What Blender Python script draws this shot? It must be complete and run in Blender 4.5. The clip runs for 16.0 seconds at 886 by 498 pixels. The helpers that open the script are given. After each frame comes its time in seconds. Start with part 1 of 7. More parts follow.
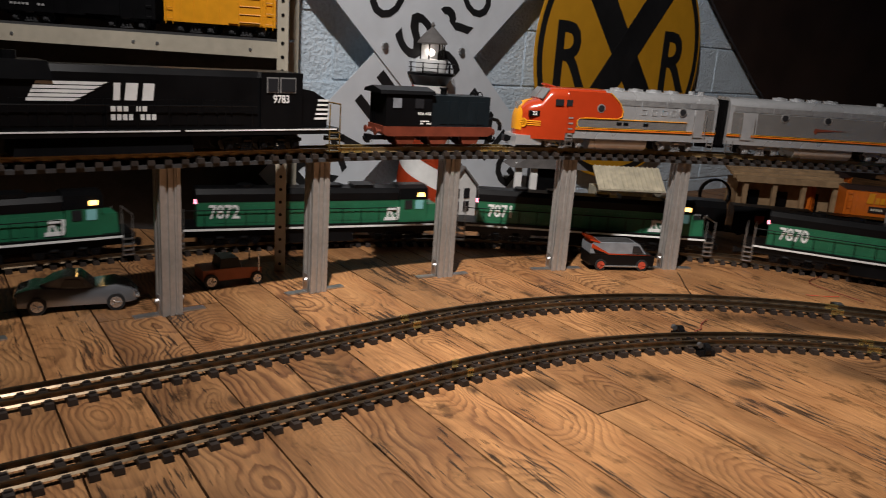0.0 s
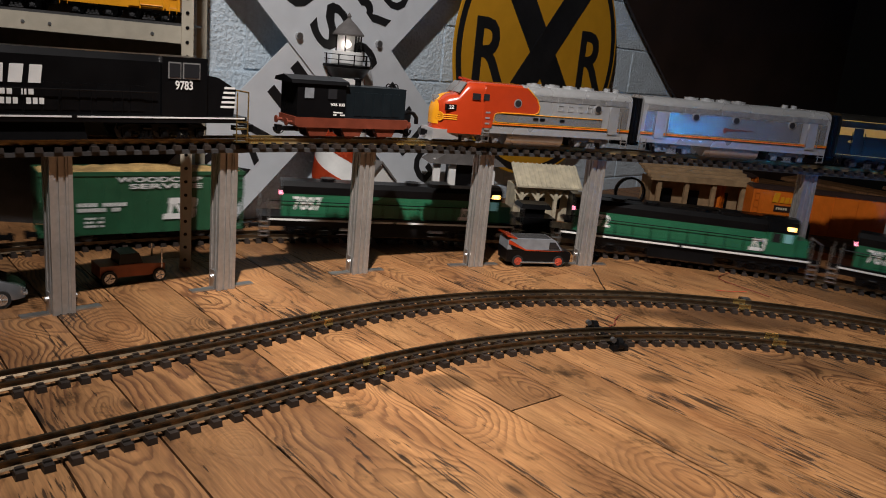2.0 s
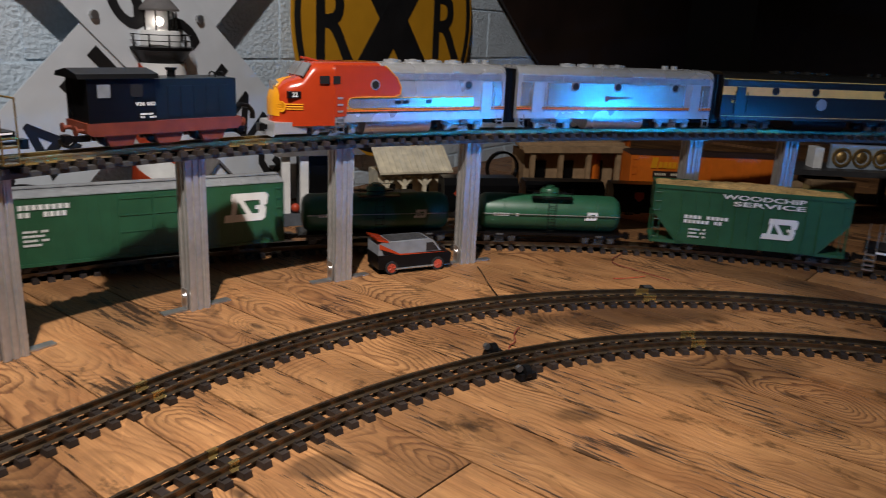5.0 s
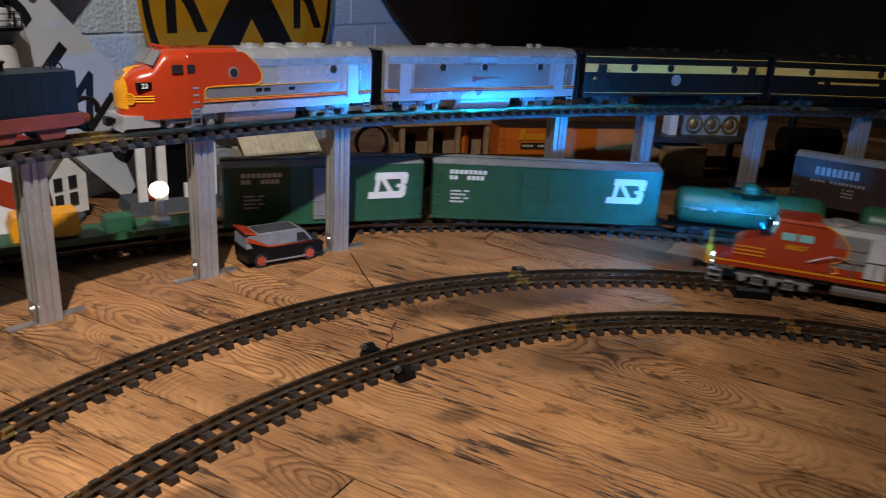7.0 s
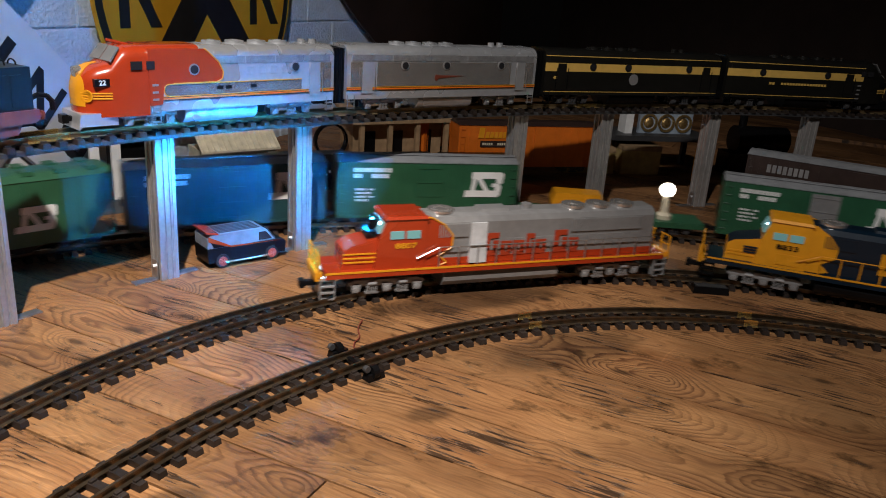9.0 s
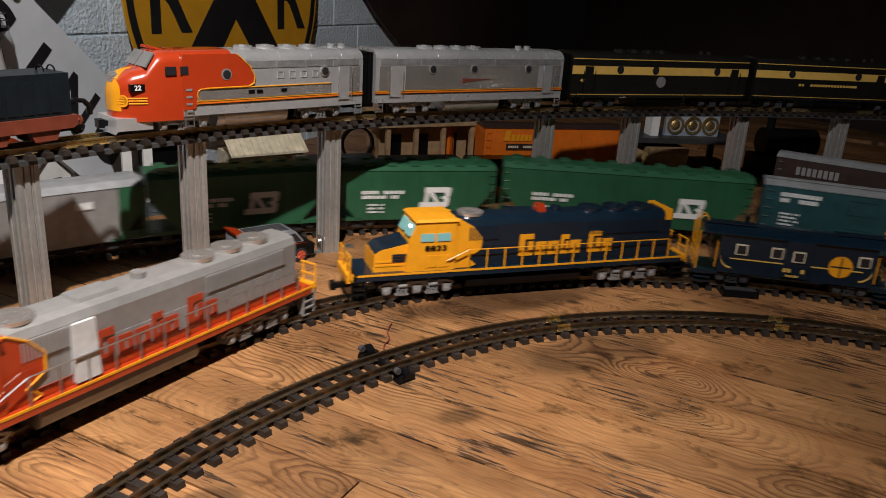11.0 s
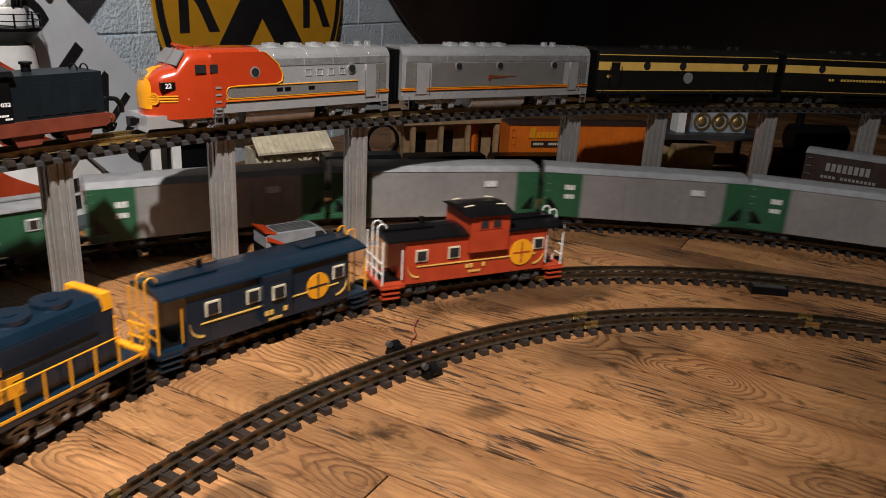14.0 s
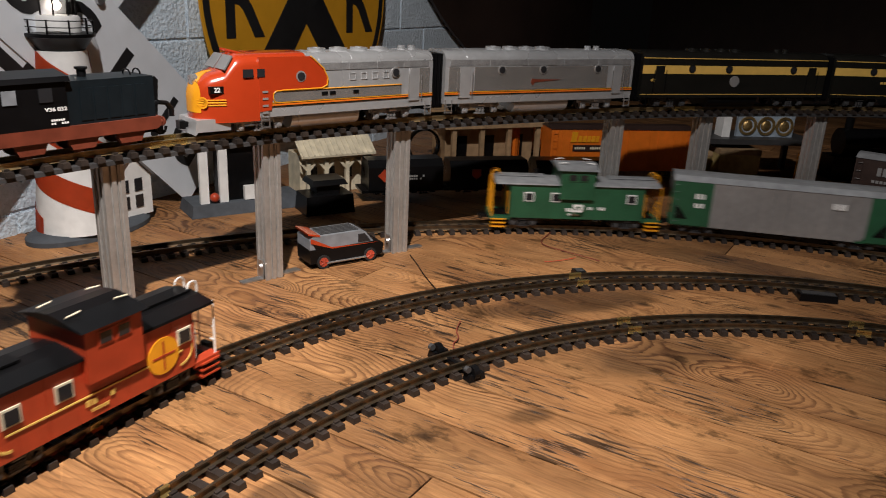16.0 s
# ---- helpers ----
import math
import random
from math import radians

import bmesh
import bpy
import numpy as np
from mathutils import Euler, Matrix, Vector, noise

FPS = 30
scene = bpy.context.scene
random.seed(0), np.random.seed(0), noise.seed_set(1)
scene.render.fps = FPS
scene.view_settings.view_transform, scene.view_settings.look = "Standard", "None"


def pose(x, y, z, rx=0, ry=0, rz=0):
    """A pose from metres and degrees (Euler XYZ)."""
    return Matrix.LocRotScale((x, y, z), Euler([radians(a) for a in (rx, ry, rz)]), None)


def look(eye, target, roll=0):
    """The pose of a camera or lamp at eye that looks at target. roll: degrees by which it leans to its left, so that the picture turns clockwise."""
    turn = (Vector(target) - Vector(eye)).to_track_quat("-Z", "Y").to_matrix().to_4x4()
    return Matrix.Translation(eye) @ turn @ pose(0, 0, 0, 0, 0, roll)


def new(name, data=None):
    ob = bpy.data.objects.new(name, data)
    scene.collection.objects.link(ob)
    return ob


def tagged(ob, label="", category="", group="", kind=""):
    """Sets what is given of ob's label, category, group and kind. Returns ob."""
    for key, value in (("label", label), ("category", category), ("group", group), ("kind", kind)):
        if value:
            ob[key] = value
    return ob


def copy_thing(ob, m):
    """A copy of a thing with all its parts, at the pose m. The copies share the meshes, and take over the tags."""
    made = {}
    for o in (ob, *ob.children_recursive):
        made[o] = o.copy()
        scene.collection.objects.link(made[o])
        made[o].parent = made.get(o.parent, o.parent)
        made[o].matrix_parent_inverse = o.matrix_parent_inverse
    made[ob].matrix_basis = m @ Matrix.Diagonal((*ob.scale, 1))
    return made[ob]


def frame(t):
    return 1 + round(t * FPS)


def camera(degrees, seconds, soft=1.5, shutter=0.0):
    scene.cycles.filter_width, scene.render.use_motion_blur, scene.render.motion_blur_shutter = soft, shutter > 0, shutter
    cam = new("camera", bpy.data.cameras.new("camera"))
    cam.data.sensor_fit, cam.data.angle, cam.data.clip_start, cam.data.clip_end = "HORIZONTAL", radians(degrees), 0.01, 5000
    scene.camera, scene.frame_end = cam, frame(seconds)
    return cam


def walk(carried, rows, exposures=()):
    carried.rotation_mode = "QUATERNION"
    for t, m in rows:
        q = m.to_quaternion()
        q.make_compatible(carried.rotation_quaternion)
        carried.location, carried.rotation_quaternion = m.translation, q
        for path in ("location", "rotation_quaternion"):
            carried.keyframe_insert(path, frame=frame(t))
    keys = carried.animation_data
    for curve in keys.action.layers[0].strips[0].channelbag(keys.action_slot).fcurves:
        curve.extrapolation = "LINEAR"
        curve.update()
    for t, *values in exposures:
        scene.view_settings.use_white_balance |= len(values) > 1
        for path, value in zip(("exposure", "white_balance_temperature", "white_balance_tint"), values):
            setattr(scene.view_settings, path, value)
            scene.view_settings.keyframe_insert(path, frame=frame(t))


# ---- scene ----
cam = camera(59.9, 16.0, soft=1.0, shutter=0.5)
PATH = [
    (0, (0.112, 0.119, 0.58), (0.046, 2.053, 0.074), 4.0),
    (0.5, (0.125, 0.127, 0.576), (0.131, 2.064, 0.076), 4.6),
    (1, (0.131, 0.133, 0.573), (0.192, 2.069, 0.077), 5.0),
    (1.5, (0.134, 0.142, 0.566), (0.236, 2.078, 0.074), 5.2),
    (2, (0.134, 0.156, 0.562), (0.265, 2.09, 0.071), 5.5),
    (2.5, (0.13, 0.163, 0.565), (0.263, 2.097, 0.074), 5.4),
    (3, (0.128, 0.165, 0.567), (0.256, 2.099, 0.074), 5.4),
    (3.5, (0.138, 0.191, 0.559), (0.264, 2.126, 0.069), 5.3),
    (4, (0.162, 0.306, 0.546), (0.36, 2.238, 0.066), 4.9),
    (4.5, (0.169, 0.433, 0.559), (0.512, 2.336, 0.049), 3.8),
    (4.7, (0.161, 0.468, 0.567), (0.566, 2.354, 0.039), 3.3),
    (6.8, (0.18, 0.529, 0.649), (0.928, 2.267, 0.002), 3.2),
    (7, (0.175, 0.537, 0.651), (0.96, 2.257, -0.002), 3.4),
    (7.5, (0.176, 0.54, 0.648), (1.025, 2.228, -0.006), 3.8),
    (8, (0.174, 0.547, 0.647), (1.053, 2.22, -0.006), 4.1),
    (8.5, (0.16, 0.548, 0.648), (1.054, 2.214, -0.004), 4.2),
    (9, (0.152, 0.548, 0.652), (1.046, 2.215, 0.0), 4.2),
    (11.5, (0.132, 0.549, 0.655), (0.964, 2.247, 0.004), 3.6),
    (12, (0.13, 0.548, 0.657), (0.954, 2.249, 0.003), 3.5),
    (12.5, (0.129, 0.546, 0.654), (0.945, 2.251, 0.0), 3.4),
    (13, (0.128, 0.545, 0.653), (0.936, 2.253, -0.002), 3.3),
    (13.5, (0.127, 0.546, 0.652), (0.928, 2.257, -0.004), 3.2),
    (14, (0.125, 0.549, 0.65), (0.917, 2.264, -0.006), 3.2),
    (14.5, (0.124, 0.549, 0.652), (0.904, 2.27, -0.005), 3.1),
    (15, (0.122, 0.552, 0.652), (0.888, 2.279, -0.005), 2.9),
    (15.5, (0.117, 0.553, 0.65), (0.86, 2.29, -0.007), 2.7),
    (16, (0.114, 0.551, 0.647), (0.818, 2.307, -0.002), 2.7),
]
# the clip's camera stops down while the bright blue headlight is near
EXPOSURES = [(0, -0.22), (3, -0.22), (4.5, -0.3), (7, -0.42), (8, -0.42), (9, -0.32), (11.5, -0.15), (16, -0.03)]
walk(cam, [(t, look(eye, target, roll)) for t, eye, target, roll in PATH], exposures=EXPOSURES)

# ---- world and light ----
world = bpy.data.worlds.new("dark_room")
scene.world = world
world.use_nodes = True
world.node_tree.nodes["Background"].inputs[0].default_value = (0.9, 0.8, 0.75, 1)
world.node_tree.nodes["Background"].inputs[1].default_value = 0.0015

# one reflector lamp high over the floor behind the near tracks: its wide cone and the hot core of the same bulb
LAMP_AT = (-0.10, 0.62, 2.50)
spot = bpy.data.lights.new("pendant_light", "SPOT")
spot.energy, spot.color = 255, (1.0, 0.95, 0.93)
spot.spot_size, spot.spot_blend, spot.shadow_soft_size = radians(104), 0.75, 0.04
lamp = new("pendant_light", spot)
lamp.matrix_world = look(LAMP_AT, (0.48, 2.00, 0.1))
core = bpy.data.lights.new("pendant_core", "SPOT")
core.energy, core.color = 470, (1.0, 0.91, 0.84)
core.spot_size, core.spot_blend, core.shadow_soft_size = radians(44), 1.0, 0.04
core_ob = new("pendant_core", core)
core_ob.matrix_world = look(LAMP_AT, (0.38, 1.76, 0))


# ---- materials ----
def mat(name, color, rough=0.5, metal=0.0, vary=0.25, scale=40.0, bump=0.15, coat=0.0, object_vary=0.0, spec=0.5, relief=0.002):
    """A surface with two scales of colour variation and fine relief."""
    m = bpy.data.materials.new(name)
    m.use_nodes = True
    nt = m.node_tree
    b = nt.nodes["Principled BSDF"]
    b.inputs["Roughness"].default_value = rough
    b.inputs["Metallic"].default_value = metal
    b.inputs["Coat Weight"].default_value = coat
    b.inputs["Specular IOR Level"].default_value = spec
    tc = nt.nodes.new("ShaderNodeTexCoord")
    n1 = nt.nodes.new("ShaderNodeTexNoise")
    n1.inputs["Scale"].default_value, n1.inputs["Detail"].default_value = scale, 6
    n2 = nt.nodes.new("ShaderNodeTexNoise")
    n2.inputs["Scale"].default_value, n2.inputs["Detail"].default_value = scale * 0.13, 3
    nt.links.new(tc.outputs["Object"], n1.inputs["Vector"])
    nt.links.new(tc.outputs["Object"], n2.inputs["Vector"])
    add = nt.nodes.new("ShaderNodeMath")
    add.operation = "ADD"
    nt.links.new(n1.outputs["Fac"], add.inputs[0])
    nt.links.new(n2.outputs["Fac"], add.inputs[1])
    ramp = nt.nodes.new("ShaderNodeMapRange")
    ramp.inputs["From Min"].default_value, ramp.inputs["From Max"].default_value = 0.7, 1.3
    ramp.inputs["To Min"].default_value, ramp.inputs["To Max"].default_value = 1 - vary, 1 + vary
    nt.links.new(add.outputs[0], ramp.inputs["Value"])
    mul = nt.nodes.new("ShaderNodeVectorMath")
    mul.operation = "SCALE"
    mul.inputs[0].default_value = color
    nt.links.new(ramp.outputs["Result"], mul.inputs["Scale"])
    out = mul.outputs[0]
    if object_vary:
        info = nt.nodes.new("ShaderNodeObjectInfo")
        r2 = nt.nodes.new("ShaderNodeMapRange")
        r2.inputs["To Min"].default_value, r2.inputs["To Max"].default_value = 1 - object_vary, 1 + object_vary
        nt.links.new(info.outputs["Random"], r2.inputs["Value"])
        m2 = nt.nodes.new("ShaderNodeVectorMath")
        m2.operation = "SCALE"
        nt.links.new(out, m2.inputs[0])
        nt.links.new(r2.outputs["Result"], m2.inputs["Scale"])
        out = m2.outputs[0]
    nt.links.new(out, b.inputs["Base Color"])
    rr = nt.nodes.new("ShaderNodeMapRange")
    rr.inputs["To Min"].default_value, rr.inputs["To Max"].default_value = max(rough - 0.12, 0.03), min(rough + 0.15, 1)
    nt.links.new(n2.outputs["Fac"], rr.inputs["Value"])
    nt.links.new(rr.outputs["Result"], b.inputs["Roughness"])
    if bump:
        bp = nt.nodes.new("ShaderNodeBump")
        bp.inputs["Strength"].default_value, bp.inputs["Distance"].default_value = bump, relief
        nt.links.new(n1.outputs["Fac"], bp.inputs["Height"])
        nt.links.new(bp.outputs["Normal"], b.inputs["Normal"])
    return m


def glow(name, color, strength):
    m = bpy.data.materials.new(name)
    m.use_nodes = True
    b = m.node_tree.nodes["Principled BSDF"]
    b.inputs["Base Color"].default_value = (*color, 1)
    b.inputs["Emission Color"].default_value = (*color, 1)
    b.inputs["Emission Strength"].default_value = strength
    return m


def wood_mat():
    """Worn plain-sawn pine: arched growth rings, knots, hair grain, dark cracks, stains and scuffs."""
    m = bpy.data.materials.new("pine_boards")
    m.use_nodes = True
    nt = m.node_tree
    L = nt.links.new
    b = nt.nodes["Principled BSDF"]
    tc = nt.nodes.new("ShaderNodeTexCoord")
    info = nt.nodes.new("ShaderNodeObjectInfo")
    comb = nt.nodes.new("ShaderNodeCombineXYZ")
    for i in range(3):
        L(info.outputs["Random"], comb.inputs[i])

    def math_node(op, a, c=None, k=0.0):
        n = nt.nodes.new("ShaderNodeMath")
        n.operation = op
        L(a, n.inputs[0])
        if c is not None:
            L(c, n.inputs[1])
        else:
            n.inputs[1].default_value = k
        return n.outputs[0]

    def vmath(op, a, const=None, c=None):
        n = nt.nodes.new("ShaderNodeVectorMath")
        n.operation = op
        L(a, n.inputs[0])
        if const is not None:
            n.inputs[1].default_value = const
        if c is not None:
            L(c, n.inputs[2])
        return n.outputs[0]

    def noise_at(vec, scale, detail, rough=0.5):
        n = nt.nodes.new("ShaderNodeTexNoise")
        n.inputs["Scale"].default_value, n.inputs["Detail"].default_value, n.inputs["Roughness"].default_value = scale, detail, rough
        L(vec, n.inputs["Vector"])
        return n.outputs["Fac"]

    def remap(src, a, c, lo, hi, smooth=False):
        r = nt.nodes.new("ShaderNodeMapRange")
        r.interpolation_type = "SMOOTHSTEP" if smooth else "LINEAR"
        r.inputs["From Min"].default_value, r.inputs["From Max"].default_value = a, c
        r.inputs["To Min"].default_value, r.inputs["To Max"].default_value = lo, hi
        L(src, r.inputs["Value"])
        return r.outputs["Result"]

    def scaled(col, fac):
        n = nt.nodes.new("ShaderNodeVectorMath")
        n.operation = "SCALE"
        L(col, n.inputs[0])
        L(fac, n.inputs["Scale"])
        return n.outputs[0]

    here = vmath("MULTIPLY_ADD", comb.outputs[0], (37.0, 11.0, 23.0), tc.outputs["Object"])
    sep = nt.nodes.new("ShaderNodeSeparateXYZ")
    L(tc.outputs["Object"], sep.inputs[0])
    # distance from the pith: across the board, and a depth that drifts along it and swells at knots
    vo = nt.nodes.new("ShaderNodeTexVoronoi")
    vo.voronoi_dimensions = "2D"
    vo.inputs["Scale"].default_value = 2.6
    L(vmath("MULTIPLY", here, (0.75, 1.7, 1.0)), vo.inputs["Vector"])
    knot = remap(vo.outputs["Distance"], 0.0, 0.20, 0.055, 0.0, True)
    drift = remap(noise_at(vmath("MULTIPLY", here, (1.0, 0.25, 1.0)), 2.1, 2, 0.45), 0.25, 0.75, -0.11, 0.15)
    depth = math_node("ADD", drift, knot)
    sway = remap(noise_at(vmath("MULTIPLY", here, (1.0, 0.5, 1.0)), 3.2, 2), 0.2, 0.8, -0.045, 0.045)
    side = math_node("ADD", math_node("ADD", sep.outputs["Y"], sway), remap(info.outputs["Random"], 0, 1, -0.10, -0.03))
    radius = math_node("SQRT", math_node("ADD", math_node("MULTIPLY", side, side), math_node("MULTIPLY", depth, depth)))
    wobble = remap(noise_at(vmath("MULTIPLY", here, (1.0, 4.0, 1.0)), 14.0, 3), 0.2, 0.8, -0.0035, 0.0035)
    ring = math_node("FRACT", math_node("MULTIPLY", math_node("ADD", radius, wobble), k=98.0))
    line = math_node("MULTIPLY", remap(ring, 0.34, 0.86, 0.0, 1.0, True), remap(ring, 0.90, 1.0, 1.0, 0.0))
    patch = noise_at(vmath("MULTIPLY", here, (0.8, 1.6, 1.0)), 3.0, 4)
    ink = math_node("MULTIPLY", line, remap(patch, 0.42, 0.64, 0.12, 0.86))
    # base tone, rings, hair grain
    cr = nt.nodes.new("ShaderNodeValToRGB")
    e0, e1 = cr.color_ramp.elements
    e0.position, e0.color = 0.30, (0.205, 0.088, 0.031, 1)
    e1.position, e1.color = 0.70, (0.370, 0.188, 0.074, 1)
    L(noise_at(vmath("MULTIPLY", here, (1.4, 5.0, 1.0)), 2.6, 7, 0.6), cr.inputs["Fac"])
    mix = nt.nodes.new("ShaderNodeMix")
    mix.data_type = "RGBA"
    L(ink, mix.inputs["Factor"])
    L(cr.outputs["Color"], mix.inputs["A"])
    mix.inputs["B"].default_value = (0.080, 0.029, 0.011, 1)
    col = mix.outputs["Result"]
    hair = noise_at(vmath("MULTIPLY", here, (7.0, 190.0, 1.0)), 1.6, 4, 0.6)
    col = scaled(col, remap(hair, 0.32, 0.68, 0.74, 1.20))
    col = scaled(col, remap(info.outputs["Random"], 0, 1, 0.80, 1.16))
    # worn, paler lanes and grubby, darker ones
    wear = noise_at(tc.outputs["Object"], 2.2, 6, 0.62)
    col = scaled(col, remap(wear, 0.3, 0.7, 0.54, 1.36))
    # dark cracks and burnt-in streaks along the grain, sparse
    crack = noise_at(vmath("MULTIPLY", here, (5.0, 66.0, 1.0)), 2.0, 7, 0.62)
    spots = noise_at(vmath("MULTIPLY", here, (0.8, 1.3, 1.0)), 4.6, 3)
    c1 = math_node("ADD", math_node("MULTIPLY", spots, k=0.75), crack)
    cut = remap(c1, 0.705, 0.738, 0.18, 1.0)
    col = scaled(col, cut)
    # small blotches of brown stain with a ragged edge
    stain = noise_at(vmath("MULTIPLY", here, (0.9, 1.5, 1.0)), 9.0, 10, 0.74)
    col = scaled(col, remap(stain, 0.37, 0.44, 0.42, 1.0))
    # ragged dark patches at fixed places on the floor, two wide and two small
    geo = nt.nodes.new("ShaderNodeNewGeometry")
    ragged = noise_at(geo.outputs["Position"], 7.0, 5, 0.6)
    for cx, cy, rx, ry, tone in ((0.97, 1.90, 0.27, 0.085, 0.36), (1.02, 1.62, 0.20, 0.075, 0.45), (0.66, 1.50, 0.045, 0.030, 0.45), (0.25, 1.42, 0.06, 0.035, 0.40)):
        d = vmath("MULTIPLY", vmath("SUBTRACT", geo.outputs["Position"], (cx, cy, 0.0)), (1 / rx, 1 / ry, 0.0))
        n = nt.nodes.new("ShaderNodeVectorMath")
        n.operation = "LENGTH"
        L(d, n.inputs[0])
        col = scaled(col, remap(math_node("ADD", n.outputs["Value"], math_node("MULTIPLY", ragged, k=1.3)), 1.15, 1.75, tone, 1.0, True))
    # pale scuffs
    scuff = noise_at(vmath("MULTIPLY", vmath("MULTIPLY_ADD", wear_vec(nt, L, tc), (1.0, 1.0, 0.0), here), (70.0, 3.0, 1.0)), 1.0, 4, 0.6)
    col = scaled(col, remap(scuff, 0.66, 0.72, 1.0, 1.35))
    col = scaled(col, remap(vo.outputs["Distance"], 0.018, 0.055, 0.30, 1.0))
    L(col, b.inputs["Base Color"])
    L(math_node("ADD", remap(stain, 0.3, 0.7, 0.36, 0.58), math_node("MULTIPLY", hair, k=0.12)), b.inputs["Roughness"])
    bp = nt.nodes.new("ShaderNodeBump")
    bp.inputs["Strength"].default_value, bp.inputs["Distance"].default_value = 0.35, 0.0010
    L(line, bp.inputs["Height"])
    bp2 = nt.nodes.new("ShaderNodeBump")
    bp2.inputs["Strength"].default_value, bp2.inputs["Distance"].default_value = 0.5, 0.0015
    L(cut, bp2.inputs["Height"])
    L(bp.outputs["Normal"], bp2.inputs["Normal"])
    L(bp2.outputs["Normal"], b.inputs["Normal"])
    return m


def wear_vec(nt, L, tc):
    """A slow colour noise that bends long scuffs."""
    n = nt.nodes.new("ShaderNodeTexNoise")
    n.inputs["Scale"].default_value, n.inputs["Detail"].default_value = 1.5, 2
    L(tc.outputs["Object"], n.inputs["Vector"])
    return n.outputs["Color"]


PINE = wood_mat()
GAP = mat("floor_gap_dirt", (0.02, 0.012, 0.008), 0.9)
BLACK = mat("black_plastic", (0.004, 0.004, 0.0045), 0.30, bump=0.05, spec=0.22)
TIE = mat("brown_black_tie_plastic", (0.020, 0.014, 0.011), 0.5, vary=0.4, scale=120, object_vary=0.35)
RAIL = mat("brass_rail_tarnished", (0.15, 0.110, 0.070), 0.33, 0.9, vary=0.35, scale=60)
UPPERRAIL = mat("worn_brass_rail", (0.40, 0.29, 0.15), 0.34, 0.85, vary=0.3, scale=60)
RAILBRIGHT = mat("bright_brass_rail", (0.62, 0.44, 0.16), 0.25, 0.9)
ALU = mat("brushed_aluminium", (0.46, 0.445, 0.425), 0.34, 0.6, vary=0.12, scale=90)
STEEL = mat("zinc_steel", (0.5, 0.5, 0.5), 0.35, 0.9, vary=0.2)
CHROME = mat("bright_chrome", (0.58, 0.555, 0.53), 0.20, 0.78, vary=0.14, scale=26, bump=0.12, relief=0.004)
WHITE = mat("white_print", (0.74, 0.74, 0.72), 0.5, vary=0.1)
WALLPAINT = mat("painted_block_wall", (0.62, 0.72, 0.80), 0.62, vary=0.12, scale=85, bump=1.0, relief=0.008)
# room shade put into the colour: dark brown keeps these walls from bouncing light
DARKWALL = mat("shade_brown_wall", (0.035, 0.021, 0.016), 0.85, scale=9)
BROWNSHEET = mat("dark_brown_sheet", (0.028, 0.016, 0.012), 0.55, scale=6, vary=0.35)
SIGNWHITE = mat("white_sign_sheet", (0.68, 0.72, 0.76), 0.36, vary=0.07, scale=14, bump=0.03)
SIGNYELLOW = mat("yellow_sign_sheet", (0.62, 0.30, 0.018), 0.42, vary=0.08, scale=14, bump=0.03)
SIGNBLACK = mat("black_sign_paint", (0.012, 0.012, 0.013), 0.45)
SIGNGREY = mat("grey_backing_board", (0.13, 0.12, 0.115), 0.7)
BNGREEN = mat("green_railcar_paint", (0.018, 0.086, 0.040), 0.42, vary=0.18, scale=30)
BNLOCO = mat("green_locomotive_paint", (0.016, 0.125, 0.060), 0.38, vary=0.18, scale=30)
DARKGREEN = mat("dark_blue_green_paint", (0.014, 0.055, 0.062), 0.42)
SILVER = mat("silver_car_paint", (0.29, 0.285, 0.28), 0.40, 0.35, vary=0.12, scale=60)
ROOFGREY = mat("grey_car_roof", (0.30, 0.31, 0.32), 0.45, 0.3)
RED = mat("warbonnet_red", (0.39, 0.038, 0.009), 0.24, coat=0.9, vary=0.06, bump=0.03)
ORANGE = mat("orange_car_paint", (0.66, 0.15, 0.012), 0.4, vary=0.12)
YELLOW = mat("bright_yellow_paint", (0.74, 0.31, 0.012), 0.35, vary=0.1)
BLUE = mat("dark_blue_paint", (0.004, 0.013, 0.025), 0.30, coat=0.3, vary=0.15)
CABRED = mat("caboose_red_paint", (0.36, 0.042, 0.014), 0.38, vary=0.15)
RUST = mat("red_oxide_frame", (0.15, 0.034, 0.018), 0.4, vary=0.25)
BROWN = mat("brown_black_car_paint", (0.035, 0.020, 0.016), 0.4)
CREAM = mat("cream_paint", (0.62, 0.55, 0.40), 0.6)
TAN = mat("weathered_tan_wood", (0.34, 0.22, 0.115), 0.75, vary=0.3)
BEIGE = mat("beige_rack_steel", (0.42, 0.38, 0.30), 0.5, vary=0.12)
GREYBASE = mat("grey_plaster_base", (0.055, 0.064, 0.075), 0.8, bump=0.8)
DARKGREY = mat("dark_grey_truck_metal", (0.06, 0.06, 0.062), 0.45, 0.3)
WINDOW = mat("dark_window_glass", (0.02, 0.02, 0.022), 0.08, vary=0.05, bump=0.0)
GREYPAINT = mat("grey_van_paint", (0.20, 0.215, 0.235), 0.35, coat=0.3)
RUBBER = mat("black_rubber", (0.014, 0.014, 0.014), 0.7)
WOODCHIP = mat("woodchip_load", (0.42, 0.27, 0.10), 0.9, vary=0.5, scale=200, bump=1.0)
GOLD = mat("embossed_brass", (0.45, 0.30, 0.12), 0.35, 0.8, vary=0.4, scale=160, bump=1.0)
WIRE = mat("red_brown_wire", (0.16, 0.03, 0.02), 0.5)
CREAMYELLOW = mat("pale_yellow_band", (0.66, 0.42, 0.10), 0.42, vary=0.12)
BEAM = glow("blue_white_headlight", (0.004, 0.29, 1.0), 26000.0)
